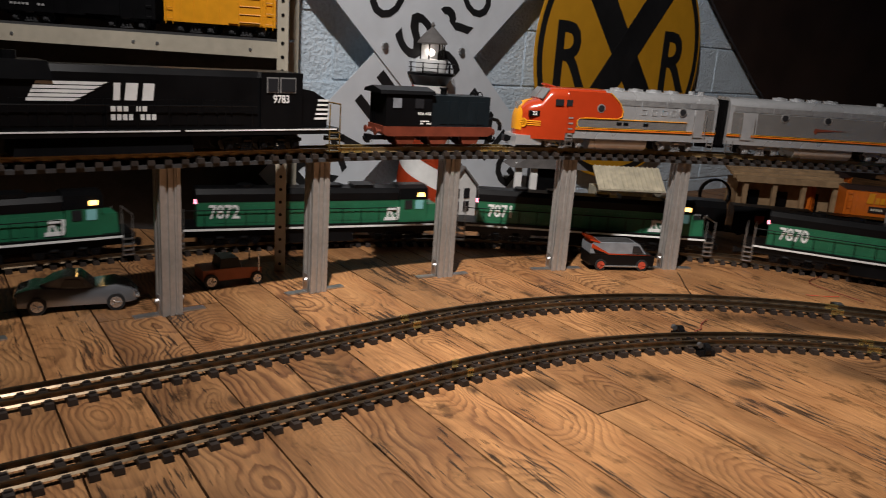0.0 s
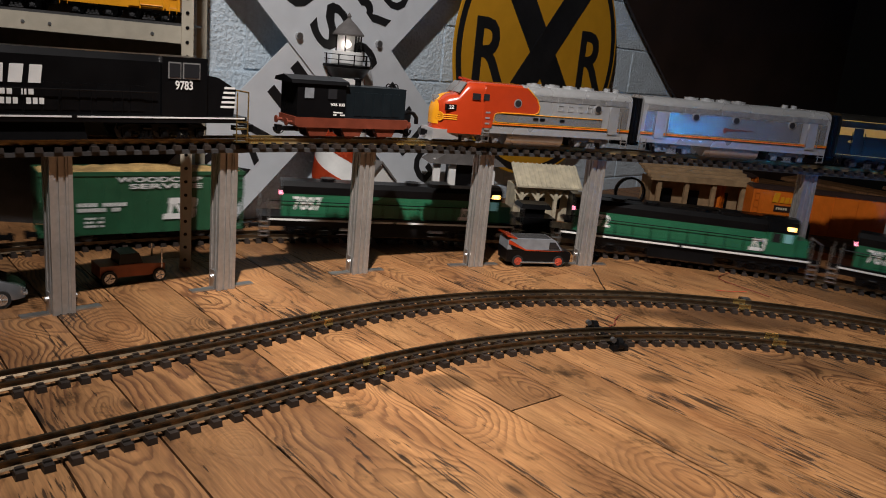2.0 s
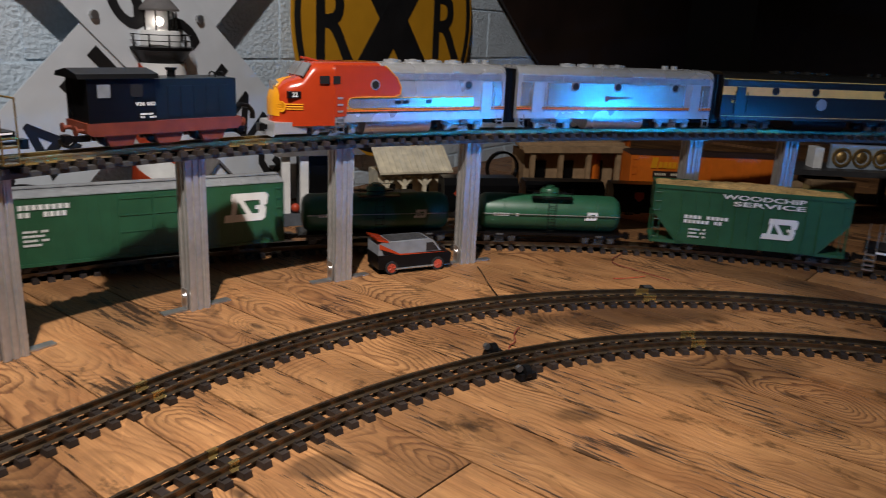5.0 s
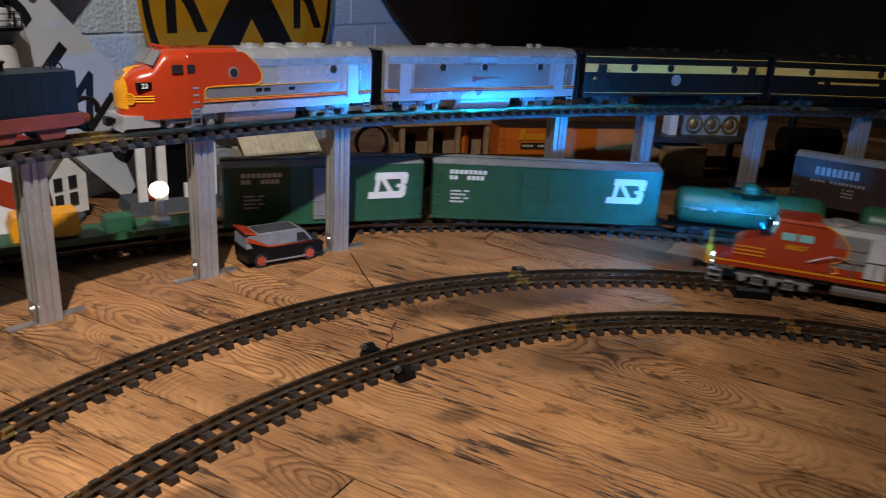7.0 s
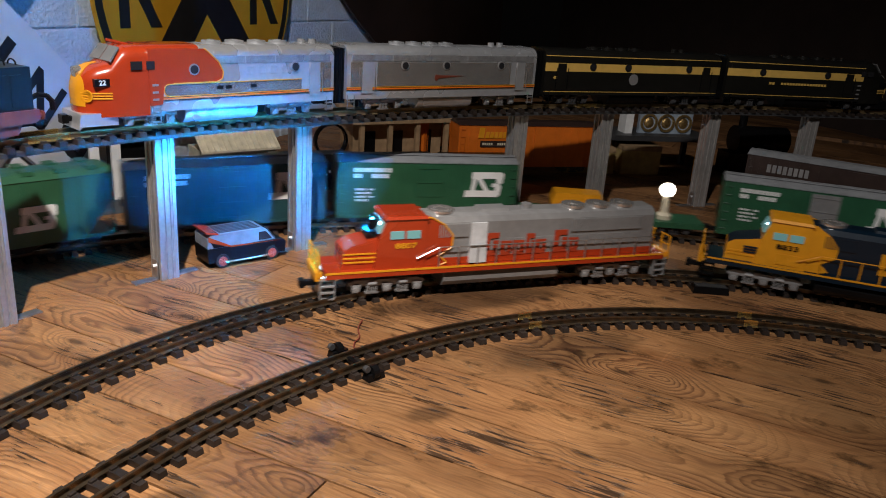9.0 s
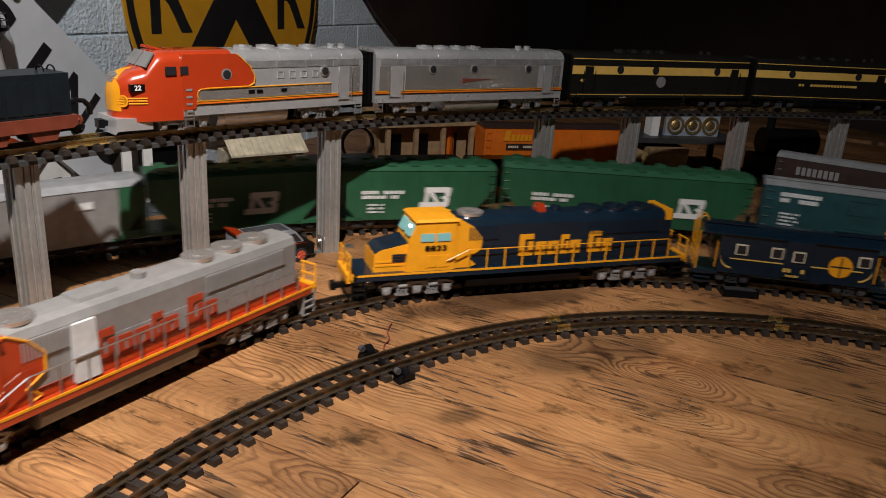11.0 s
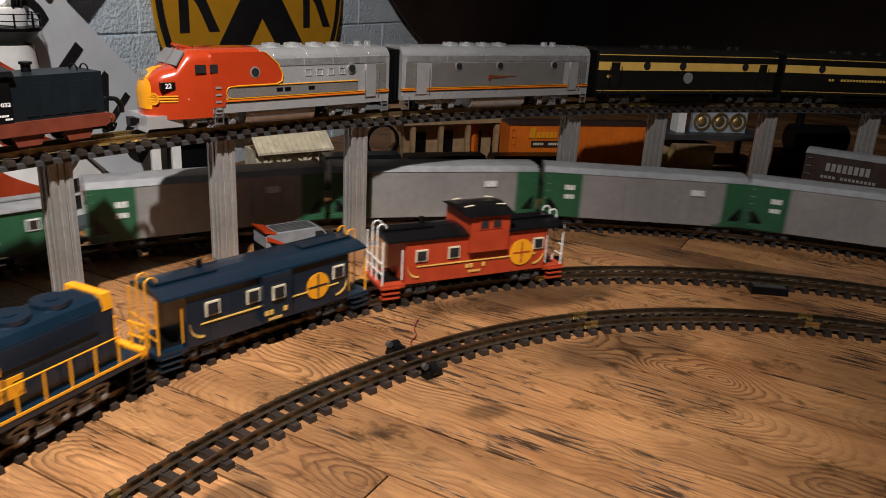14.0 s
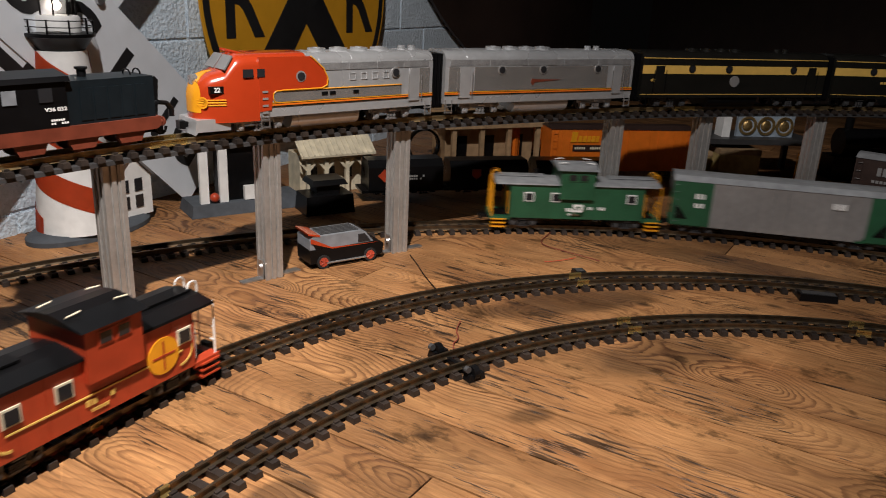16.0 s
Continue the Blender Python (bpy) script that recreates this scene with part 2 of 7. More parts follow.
LAMPWHITE = glow("white_globe_lamp", (1.0, 0.93, 0.85), 9.0)
LAMPCAB = glow("pale_cab_light", (0.16, 0.36, 0.36), 0.24)
LAMPPINK = glow("pink_marker_light", (1.0, 0.25, 0.35), 5.0)
LAMPAMBER = glow("amber_number_light", (1.0, 0.55, 0.15), 5.0)
LAMPWARM = glow("lighthouse_bulb", (1.0, 0.84, 0.72), 6.0)


# ---- mesh helpers ----
def box(bm, x0, x1, y0, y1, z0, z1, taper=0.0):
    v = [bm.verts.new(p) for p in ((x0, y0, z0), (x1, y0, z0), (x1, y1, z0), (x0, y1, z0),
                                   (x0 + taper, y0 + taper, z1), (x1 - taper, y0 + taper, z1), (x1 - taper, y1 - taper, z1), (x0 + taper, y1 - taper, z1))]
    for f in ((3, 2, 1, 0), (4, 5, 6, 7), (0, 1, 5, 4), (1, 2, 6, 5), (2, 3, 7, 6), (3, 0, 4, 7)):
        bm.faces.new([v[i] for i in f])
    return bm


def tube(bm, a, b, r, n=8, r2=None):
    """A capped round bar from a to b."""
    a, b = Vector(a), Vector(b)
    d = (b - a).normalized()
    u = d.orthogonal().normalized()
    w = d.cross(u)
    r2 = r if r2 is None else r2
    lo = [bm.verts.new(a + r * (u * math.cos(t) + w * math.sin(t))) for t in (2 * math.pi * i / n for i in range(n))]
    hi = [bm.verts.new(b + r2 * (u * math.cos(t) + w * math.sin(t))) for t in (2 * math.pi * i / n for i in range(n))]
    for i in range(n):
        bm.faces.new((lo[i], lo[(i + 1) % n], hi[(i + 1) % n], hi[i]))
    bm.faces.new(lo[::-1])
    bm.faces.new(hi)
    return bm


def loft(bm, rings, cap=True):
    """Skin over rings of points, all of one count."""
    vs = [[bm.verts.new(p) for p in ring] for ring in rings]
    n = len(vs[0])
    for a, b in zip(vs, vs[1:]):
        for i in range(n):
            bm.faces.new((a[i], a[(i + 1) % n], b[(i + 1) % n], b[i]))
    if cap:
        bm.faces.new(vs[0][::-1])
        bm.faces.new(vs[-1])
    return bm


def prism(bm, profile, x0, x1):
    """A (y, z) outline drawn out along x."""
    return loft(bm, [[(x0, y, z) for y, z in profile], [(x1, y, z) for y, z in profile]])


def slab(bm, outline, y0, y1):
    """An (x, z) outline drawn out along y."""
    return loft(bm, [[(x, y0, z) for x, z in outline], [(x, y1, z) for x, z in outline]])


def lathe(bm, profile, n=24, at=(0, 0, 0)):
    """An (r, z) outline turned round the z axis."""
    return loft(bm, [[(at[0] + r * math.cos(2 * math.pi * i / n), at[1] + r * math.sin(2 * math.pi * i / n), at[2] + z) for i in range(n)] for r, z in profile])


def arched(w, z0, z1, rise, n=7):
    """Outline of a body of half-width w with a rounded roof."""
    pts = [(-w, z0), (w, z0)]
    for i in range(n + 1):
        t = i / n * math.pi
        pts.append((w * math.cos(t) if 0 < i < n else w * math.cos(t), z1 - rise + rise * math.sin(t)))
    return pts


def soften(bm, width=0.0015, seg=2):
    bmesh.ops.bevel(bm, geom=[e for e in bm.edges if len(e.link_faces) == 2 and e.calc_face_angle(0) > 0.5], offset=width, segments=seg, affect="EDGES", clamp_overlap=True)
    return bm


def part(name, bm, material, parent=None, label="", smooth=False, m=None):
    """Links a bmesh as one mesh object under a thing or a part."""
    bmesh.ops.recalc_face_normals(bm, faces=bm.faces)
    me = bpy.data.meshes.new(name)
    bm.to_mesh(me)
    bm.free()
    me.materials.append(material)
    if smooth:
        for p in me.polygons:
            p.use_smooth = True
        me.set_sharp_from_angle(angle=radians(40))
    ob = new(name, me)
    if m is not None:
        ob.matrix_basis = m
    if parent:
        ob.parent = parent
    if label:
        tagged(ob, label)
    return ob


def lettering(name, text, size, material, parent, m, label="", width=None, depth=0.0006):
    """Raised letters in the built-in font, facing the local z of m, centred."""
    cu = bpy.data.curves.new(name, "FONT")
    cu.body, cu.size, cu.align_x, cu.align_y, cu.extrude, cu.resolution_u = text, size, "CENTER", "CENTER", depth, 3
    cu.offset = size * 0.018
    tmp = bpy.data.objects.new(name, cu)
    me = bpy.data.meshes.new_from_object(tmp)
    bpy.data.objects.remove(tmp)
    if width:
        xs = [v.co.x for v in me.vertices]
        k = width / (max(xs) - min(xs))
        for v in me.vertices:
            v.co.x *= k
    me.materials.clear()
    me.materials.append(material)
    ob = new(name, me)
    ob.matrix_basis = m
    if parent:
        ob.parent = parent
    if label:
        tagged(ob, label)
    return ob


SIDE = Matrix(((1, 0, 0, 0), (0, 0, -1, 0), (0, 1, 0, 0), (0, 0, 0, 1)))  # a plane's x, y to the side that looks to -y


def on_side(x, y, z):
    return Matrix.Translation((x, y, z)) @ SIDE


def bars(bm, x, y, z, w, h, n, seed=0):
    """A line of writing that cannot be read: n plain bars on the -y side."""
    rnd = random.Random(seed)
    step = w / n
    for i in range(n):
        if rnd.random() < 0.1:
            continue
        box(bm, x + i * step, x + i * step + step * 0.72, y - 0.0006, y + 0.0004, z, z + h)
    return bm


def rows_of_writing(parent, material, y, rows):
    """Lines of small print, each bar too small to pick apart."""
    for x, z, w, h, n, seed in rows:
        bm = bmesh.new()
        bars(bm, x, y, z, w, h, n, seed)
        tagged(part("writing", bm, material, parent), kind="stuff")


def empty(name, label, category, group="", m=None, kind=""):
    ob = new(name)
    ob.empty_display_size = 0.05
    if m is not None:
        ob.matrix_basis = m
    return tagged(ob, label, category, group, kind)


# ---- the lines of the tracks ----
class Line:
    """A railway line made of sections (curvature, length), from a start point and heading; s runs to the right."""
    def __init__(self, x, y, heading, before, sections, z):
        self.x, self.y, self.h, self.before, self.sections, self.z = x, y, heading, before, sections, z

    def at(self, s):
        x, y, h = self.x, self.y, self.h
        for k, length in (self.sections if s >= 0 else self.before):
            step = min(abs(s), length) * (1 if s >= 0 else -1)
            if abs(k) < 1e-6:
                x, y = x + step * math.cos(h), y + step * math.sin(h)
            else:
                x, y, h = x + (math.sin(h + k * step) - math.sin(h)) / k, y - (math.cos(h + k * step) - math.cos(h)) / k, h + k * step
            s -= step
            if abs(s) < 1e-9:
                break
        return x, y, h

    def point(self, s, side=0.0, up=0.0):
        x, y, h = self.at(s)
        return Vector((x - side * math.sin(h), y + side * math.cos(h), self.z + up))

    def car(self, s, half):
        """Pose of a car whose trucks stand half before and behind s."""
        a, b = self.point(s - half), self.point(s + half)
        d = b - a
        c = (a + b) / 2
        return pose(c.x, c.y, c.z, 0, 0, math.degrees(math.atan2(d.y, d.x)))


BACK = Line(0.571, 2.474, 0.0, [(-0.472, 1.48), (0, 2.0), (-0.472, 99)], [(-0.472, 5.177), (0, 2.0), (-0.472, 99)], 0.0)
MIDDLE = Line(-0.4267, 1.2922, 0.6825, [(0, 0.3), (-0.7468, 99)], [(0, 0.123), (0.1102, 0.433), (-0.7468, 2.558), (0, 0.70), (-1.111, 99)], 0.0)
FRONT = Line(-0.6507, 0.8037, 0.6854, [(0, 0.2), (-0.9, 99)], [(0, 0.996), (-0.7353, 0.6249), (-0.9378, 99)], 0.0)
UPPER = Line(-0.2806, 1.8241, 0.7177, [(0, 99)], [(-0.4449, 1.0521), (-0.2664, 99)], 0.322)
RAILTOP = 0.021


def sweep(bm, line, s0, s1, step, section):
    """A bar of (side, up) section along a line."""
    n = max(2, int((s1 - s0) / step))
    rings = []
    for i in range(n + 1):
        s = s0 + (s1 - s0) * i / n
        rings.append([line.point(s, a, b) for a, b in section])
    return loft(bm, rings)


RAILSECTION = [(-0.0045, 0.009), (0.0045, 0.009), (0.0012, 0.012), (0.0012, 0.017), (0.0022, 0.018), (0.0022, 0.021), (-0.0022, 0.021), (-0.0022, 0.018), (-0.0012, 0.017), (-0.0012, 0.012)]


def tie_mesh():
    bm = bmesh.new()
    box(bm, -0.0075, 0.0075, -0.043, 0.043, 0.0, 0.0095, 0.001)
    for y in (-0.0305, -0.0150, 0.0150, 0.0305):
        box(bm, -0.005, 0.005, y - 0.0028, y + 0.0028, 0.0095, 0.0125)
    me = bpy.data.meshes.new("tie")
    bm.to_mesh(me)
    bm.free()
    me.materials.append(TIE)
    return me


TIEMESH = tie_mesh()


def track(line, s0, s1, near0, near1, label, bright=(), rail_material=RAIL):
    thing = empty("railway_track", label, "track", "model railway tracks", kind="structure")
    rnd = random.Random(int(s1 * 100))
    for side in (-0.0225, 0.0225):
        bm = bmesh.new()
        sweep(bm, line, s0, s1, 0.04, [(side + a, b) for a, b in RAILSECTION])
        part("rail", bm, rail_material, thing)
        for a, b in bright:
            bm = bmesh.new()
            sweep(bm, line, a, b, 0.03, [(side + a2 * 1.35, b2 * 1.0 + 0.0006) for a2, b2 in RAILSECTION])
            part("rail_joint", bm, RAILBRIGHT, thing, "bright brass rail joiner")
    pitch = 0.0325
    far = bmesh.new()
    for i in range(int((s1 - s0) / pitch)):
        s = s0 + (i + 0.5) * pitch + rnd.uniform(-0.0012, 0.0012)
        x, y, h = line.at(s)
        if near0 <= s <= near1:
            ob = new("tie", TIEMESH)
            ob.matrix_basis = pose(x, y, line.z, 0, 0, math.degrees(h) + rnd.uniform(-1, 1))
            ob.parent = thing
        else:
            c, sn = math.cos(h), math.sin(h)
            start = len(far.verts)
            box(far, -0.0075, 0.0075, -0.043, 0.043, 0.0, 0.0095)
            far.verts.ensure_lookup_table()
            for v in far.verts[start:]:
                v.co = Vector((x + c * v.co.x - sn * v.co.y, y + sn * v.co.x + c * v.co.y, line.z + v.co.z))
    if far.verts:
        tagged(part("far_ties", far, TIE, thing), kind="stuff")
    else:
        far.free()
    return thing

# ---- the room ----
WALL_O = Vector((0.278, 3.072, 0.0))
WALL_A = radians(40)
WALL = Matrix.Translation(WALL_O) @ Matrix.Rotation(WALL_A, 4, "Z")  # x along the wall, -y into the room


def room():
    bm = bmesh.new()
    box(bm, -3.5, 4.3, -3.9, 4.6, -0.06, -0.02)
    floor = tagged(part("floor", bm, GAP), "worn pine board floor with dark seams", "floor", kind="structure")
    # block wall: courses of painted blocks with shallow joints
    bm = bmesh.new()
    box(bm, -1.02, 3.6, 0.001, 0.16, -0.02, 2.6)
    wall = tagged(part("wall_north", bm, WALLPAINT, m=WALL), "white-painted concrete block wall with shallow joints", "wall", kind="structure")
    bm = bmesh.new()
    box(bm, 0.003, 0.397, 0.0, 0.02, 0.003, 0.197)
    bmesh.ops.bevel(bm, geom=bm.edges[:], offset=0.003, segments=2, affect="EDGES")
    me = bpy.data.meshes.new("block")
    bm.to_mesh(me)
    bm.free()
    me.materials.append(WALLPAINT)
    for r in range(8):
        for c in range(-3, 6):
            ob = new("block", me)
            ob.matrix_basis = pose(c * 0.4 + 0.2 * (r % 2) + 0.173, -0.004, r * 0.2 + 0.058 - 0.2)
            ob.parent = wall
    # dark-coloured wall stands in for the shade behind the rack
    bm = bmesh.new()
    box(bm, -3.6, -0.52, 2.42, 2.52, -0.06, 2.6)
    tagged(part("wall_northwest", bm, DARKWALL), "wall coloured dark brown for the shade behind the rack", "wall", kind="structure")
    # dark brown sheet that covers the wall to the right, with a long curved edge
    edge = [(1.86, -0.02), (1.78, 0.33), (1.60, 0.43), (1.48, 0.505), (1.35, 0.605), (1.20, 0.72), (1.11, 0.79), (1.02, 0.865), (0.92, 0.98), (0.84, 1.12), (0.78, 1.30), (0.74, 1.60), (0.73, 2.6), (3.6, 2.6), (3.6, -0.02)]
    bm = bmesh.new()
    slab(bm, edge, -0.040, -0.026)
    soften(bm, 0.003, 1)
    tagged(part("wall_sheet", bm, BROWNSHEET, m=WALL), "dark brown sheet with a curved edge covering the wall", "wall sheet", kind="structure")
    # plain walls and ceiling that close the place, their shade put into the dark colour
    bm = bmesh.new()
    box(bm, 4.3, 4.4, -4.0, 6.4, -0.06, 2.6)
    tagged(part("wall_east", bm, DARKWALL), "plain wall coloured dark brown to look unlit", "wall", kind="structure")
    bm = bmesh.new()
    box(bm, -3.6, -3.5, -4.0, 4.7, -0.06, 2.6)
    tagged(part("wall_west", bm, DARKWALL), "plain wall coloured dark brown to look unlit", "wall", kind="structure")
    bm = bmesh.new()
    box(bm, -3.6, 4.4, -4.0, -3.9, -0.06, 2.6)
    tagged(part("wall_south", bm, DARKWALL), "plain wall coloured dark brown to look unlit", "wall", kind="structure")
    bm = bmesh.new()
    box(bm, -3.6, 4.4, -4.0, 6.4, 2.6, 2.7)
    tagged(part("ceiling", bm, DARKWALL), "plain ceiling coloured dark brown to look unlit", "ceiling", kind="structure")
    return floor


def boards(floor):
    """Boards laid across the room, each a piece of its own."""
    a = radians(-53)
    c, s = math.cos(a), math.sin(a)
    rnd = random.Random(5)
    width = 0.128
    for i in range(-32, 36):
        off = i * width
        # break the row into lengths
        x = -5.2 + rnd.random() * 1.5
        while x < 5.2:
            length = rnd.uniform(1.6, 3.4)
            cx, cy = x + length / 2, off
            px, py = 0.6 + c * cx - s * cy, 1.2 + s * cx + c * cy
            if -3.7 < px < 4.6 and -4.2 < py < 5.2:
                bm = bmesh.new()
                box(bm, -length / 2, length / 2 - 0.0015, 0.0012, width - 0.0012, -0.02, 0.0, 0.0006)
                ob = part("board", bm, PINE, floor)
                ob.matrix_basis = pose(px, py, rnd.uniform(-0.0008, 0), 0, 0, -53)
            x += length


floor_ob = room()


def railways():
    track(FRONT, -0.25, 3.2, -0.25, 3.2, "tarnished brass rail track on brown ties across the floor", bright=((0.985, 1.0), (1.93, 1.96), (2.42, 2.45)))
    track(MIDDLE, -2.4, 6.7, -0.4, 3.4, "curved brass rail track on brown plastic ties", bright=((0.55, 0.57), (1.66, 1.69)))
    track(BACK, -8.6, 8.7, -1.6, 2.6, "back floor track on brown ties behind the posts")
    t = track(UPPER, -1.3, 3.6, -1.3, 3.6, "elevated brass rail track carried by aluminium posts", bright=((0.08, 0.17), (0.48, 0.56), (1.98, 2.05)), rail_material=UPPERRAIL)
    bm = bmesh.new()
    sweep(bm, UPPER, -1.3, 3.6, 0.05, [(-0.038, -0.008), (0.038, -0.008), (0.038, 0.0), (-0.038, 0.0)])
    part("deck", bm, DARKGREY, t, "thin dark metal deck under the ties")


railways()


def post_thing():
    """An extruded post with open slots, its foot plates and a small bolt."""
    post = empty("aluminium_post", "brushed aluminium extrusion post with slotted faces and foot plates", "post", "posts under the elevated track")
    h, w, d = 0.312, 0.021, 0.021
    pts = []
    for sx, sy in ((1, 0), (0, 1), (-1, 0), (0, -1)):
        ax, ay = -sy, sx
        for t, depth in ((-1, 0), (-0.62, 0), (-0.62, 0.10), (-0.42, 0.10), (-0.42, 0.26), (-0.20, 0.26), (-0.20, 0.04), (0.20, 0.04), (0.20, 0.26), (0.42, 0.26), (0.42, 0.10), (0.62, 0.10), (0.62, 0)):
            pts.append((w * (sx * (1 - depth) + ax * t), d * (sy * (1 - depth) + ay * t)))
    bm = bmesh.new()
    loft(bm, [[(x, y, 0.0) for x, y in pts], [(x, y, h) for x, y in pts]])
    part("extrusion", bm, ALU, post)
    for sx in (-1, 1):
        bm = bmesh.new()
        x0, x1 = (0.0215, 0.075) if sx > 0 else (-0.075, -0.0215)
        box(bm, x0, x1, -0.010, 0.010, 0.0, 0.003)
        box(bm, sx * 0.0215 if sx > 0 else -0.0245, sx * 0.0245 if sx > 0 else -0.0215, -0.010, 0.010, 0.003, 0.045)
        soften(bm, 0.0008, 1)
        foot = part("foot_plate", bm, STEEL, post, "zinc angle bracket")
        bm = bmesh.new()
        tube(bm, (sx * 0.0245, 0, 0.030), (sx * 0.030, 0, 0.030), 0.005, 6)
        part("bolt", bm, STEEL, foot)
    bm = bmesh.new()
    box(bm, -0.03, 0.03, -0.03, 0.03, h, h + 0.0018)
    part("cap_plate", bm, STEEL, post)
    return post


def posts():
    first = None
    for s in (-0.68, -0.30, 0.045, 0.405, 0.755, 1.105, 1.79, 2.105, 2.52, 2.91, 3.3):
        x, y, h = UPPER.at(s)
        m = pose(x, y, 0, 0, 0, math.degrees(h))
        if first is None:
            first = post_thing()
            first.matrix_basis = m
        else:
            copy_thing(first, m)


posts()


def signs():
    # round advance warning sign leaning on the wall
    def wall_pose(u, z, off):
        return WALL @ pose(u, -off, z, 90, 0, 0)
    s = empty("round_crossing_sign", "round yellow railroad crossing sign with black cross and two letters", "sign", m=wall_pose(0.468, 0.60, 0.055))
    bm = bmesh.new()
    lathe(bm, [(0.490, -0.004), (0.494, -0.002), (0.494, 0.002), (0.490, 0.003)], 72)
    part("plate", bm, SIGNYELLOW, s)
    bm = bmesh.new()
    n = 72
    loft(bm, [[(r * math.cos(2 * math.pi * i / n), r * math.sin(2 * math.pi * i / n), z) for i in range(n)] for r, z in ((0.482, 0.0032), (0.482, 0.0040), (0.455, 0.0040), (0.455, 0.0032))], cap=False)
    part("border", bm, SIGNBLACK, s)
    for k in (1, -1):
        bm = bmesh.new()
        box(bm, -0.456, 0.456, -0.062, 0.062, 0.0034 + 0.0003 * k, 0.0046 + 0.0003 * k)
        part("cross_bar", bm, SIGNBLACK, s, m=pose(0, 0, 0, 0, 0, 52 * k))
    for x in (-0.315, 0.310):
        lettering("letter", "R", 0.345, SIGNBLACK, s, pose(x, -0.03, 0.0036), width=0.175)
    # crossbuck: two white blades, each letter its own piece
    c = empty("crossbuck_sign", "white railroad crossbuck sign with black capital letters", "sign", m=wall_pose(-0.535, 0.552, 0.09))
    for ang, txt, z in ((44, "RAIL ROAD", 0.0), (-44, "CROSSING", 0.006)):
        bm = bmesh.new()
        box(bm, -0.66, 0.66, -0.135, 0.135, z, z + 0.003)
        soften(bm, 0.001, 1)
        blade = part("blade", bm, SIGNWHITE, c, m=pose(0, 0, 0, 0, 0, ang))
        n = len(txt)
        for i, ch in enumerate(txt):
            if ch != " ":
                lettering("letter", ch, 0.185, SIGNBLACK, blade, pose((i - (n - 1) / 2) * 1.23 / n, 0, z + 0.0038), width=0.030 if ch == "I" else 0.112)
    for x, y in ((-0.165, 0.020), (0.135, 0.020)):
        bm = bmesh.new()
        tube(bm, (x, y, 0.006), (x, y, 0.020), 0.011, 8)
        part("bolt", bm, STEEL, c, smooth=True)


signs()


# ---- rolling stock ----
def wheel(parent, x, r=0.014, material=DARKGREY):
    bm = bmesh.new()
    for y in (-0.024, 0.019):
        tube(bm, (x, y, RAILTOP + r), (x, y + 0.005, RAILTOP + r), r, 12)
    tube(bm, (x, -0.03, RAILTOP + r), (x, 0.03, RAILTOP + r), 0.0025, 6)
    return part("wheelset", bm, material, parent)


def truck(parent, x, axles=2, base=0.07, material=DARKGREY, r=0.014):
    """Side frames with pedestals, journals, coil springs and a brake cylinder; wheelsets behind them."""
    half = base / 2
    pitch = base / (axles - 1)
    bm = bmesh.new()
    for k in (-1, 1):
        y0, y1 = (-0.037, -0.032) if k < 0 else (0.032, 0.037)
        yo = k * 0.0405
        slab(bm, [(x - half - 0.016, 0.047), (x - half - 0.016, 0.041), (x - half - 0.007, 0.039), (x + half + 0.007, 0.039), (x + half + 0.016, 0.041), (x + half + 0.016, 0.047), (x + half, 0.052), (x - half, 0.052)], y0, y1)
        for i in range(axles):
            ax = x - half + pitch * i
            slab(bm, [(ax - 0.010, 0.044), (ax - 0.0075, 0.026), (ax + 0.0075, 0.026), (ax + 0.010, 0.044)], min(y0, yo), max(y1, yo))
            tube(bm, (ax, yo, 0.033), (ax, yo + k * 0.004, 0.033), 0.0058, 10)
            tube(bm, (ax, yo + k * 0.004, 0.033), (ax, yo + k * 0.0052, 0.033), 0.0032, 8)
        for i in range(axles - 1):
            mx = x - half + pitch * (i + 0.5)
            for dx in (-0.0085, 0.0, 0.0085):
                for q in range(4):
                    tube(bm, (mx + dx, yo, 0.0265 + q * 0.0034), (mx + dx, yo, 0.0285 + q * 0.0034), 0.0036, 7)
            box(bm, mx - 0.014, mx + 0.014, min(y0, yo - 0.002), max(y1, yo + 0.002), 0.0235, 0.0262)
            tube(bm, (mx - 0.009, yo + k * 0.002, 0.046), (mx + 0.009, yo + k * 0.002, 0.046), 0.0042, 8)
    box(bm, x - 0.012, x + 0.012, -0.032, 0.032, 0.036, 0.050)
    t = part("truck", bm, material, parent)
    for i in range(axles):
        wheel(t, x - half + pitch * i, r)
    return t


def couplers(parent, x0, x1):
    for x, k in ((x0, -1), (x1, 1)):
        bm = bmesh.new()
        box(bm, min(x - k * 0.02, x + k * 0.022), max(x - k * 0.02, x + k * 0.022), -0.006, 0.006, 0.036, 0.046)
        box(bm, min(x + k * 0.014, x + k * 0.026), max(x + k * 0.014, x + k * 0.026), -0.010, 0.010, 0.033, 0.049)
        part("coupler", bm, BLACK, parent)


def ladder(name, parent, x, y, z0, z1, material, w=0.016, n=6, r=0.0009):
    bm = bmesh.new()
    for dx in (-w / 2, w / 2):
        tube(bm, (x + dx, y, z0), (x + dx, y, z1), r, 5)
    for i in range(n):
        z = z0 + (z1 - z0) * (i + 0.5) / n
        tube(bm, (x - w / 2, y, z), (x + w / 2, y, z), r, 5)
    return part(name, bm, material, parent)


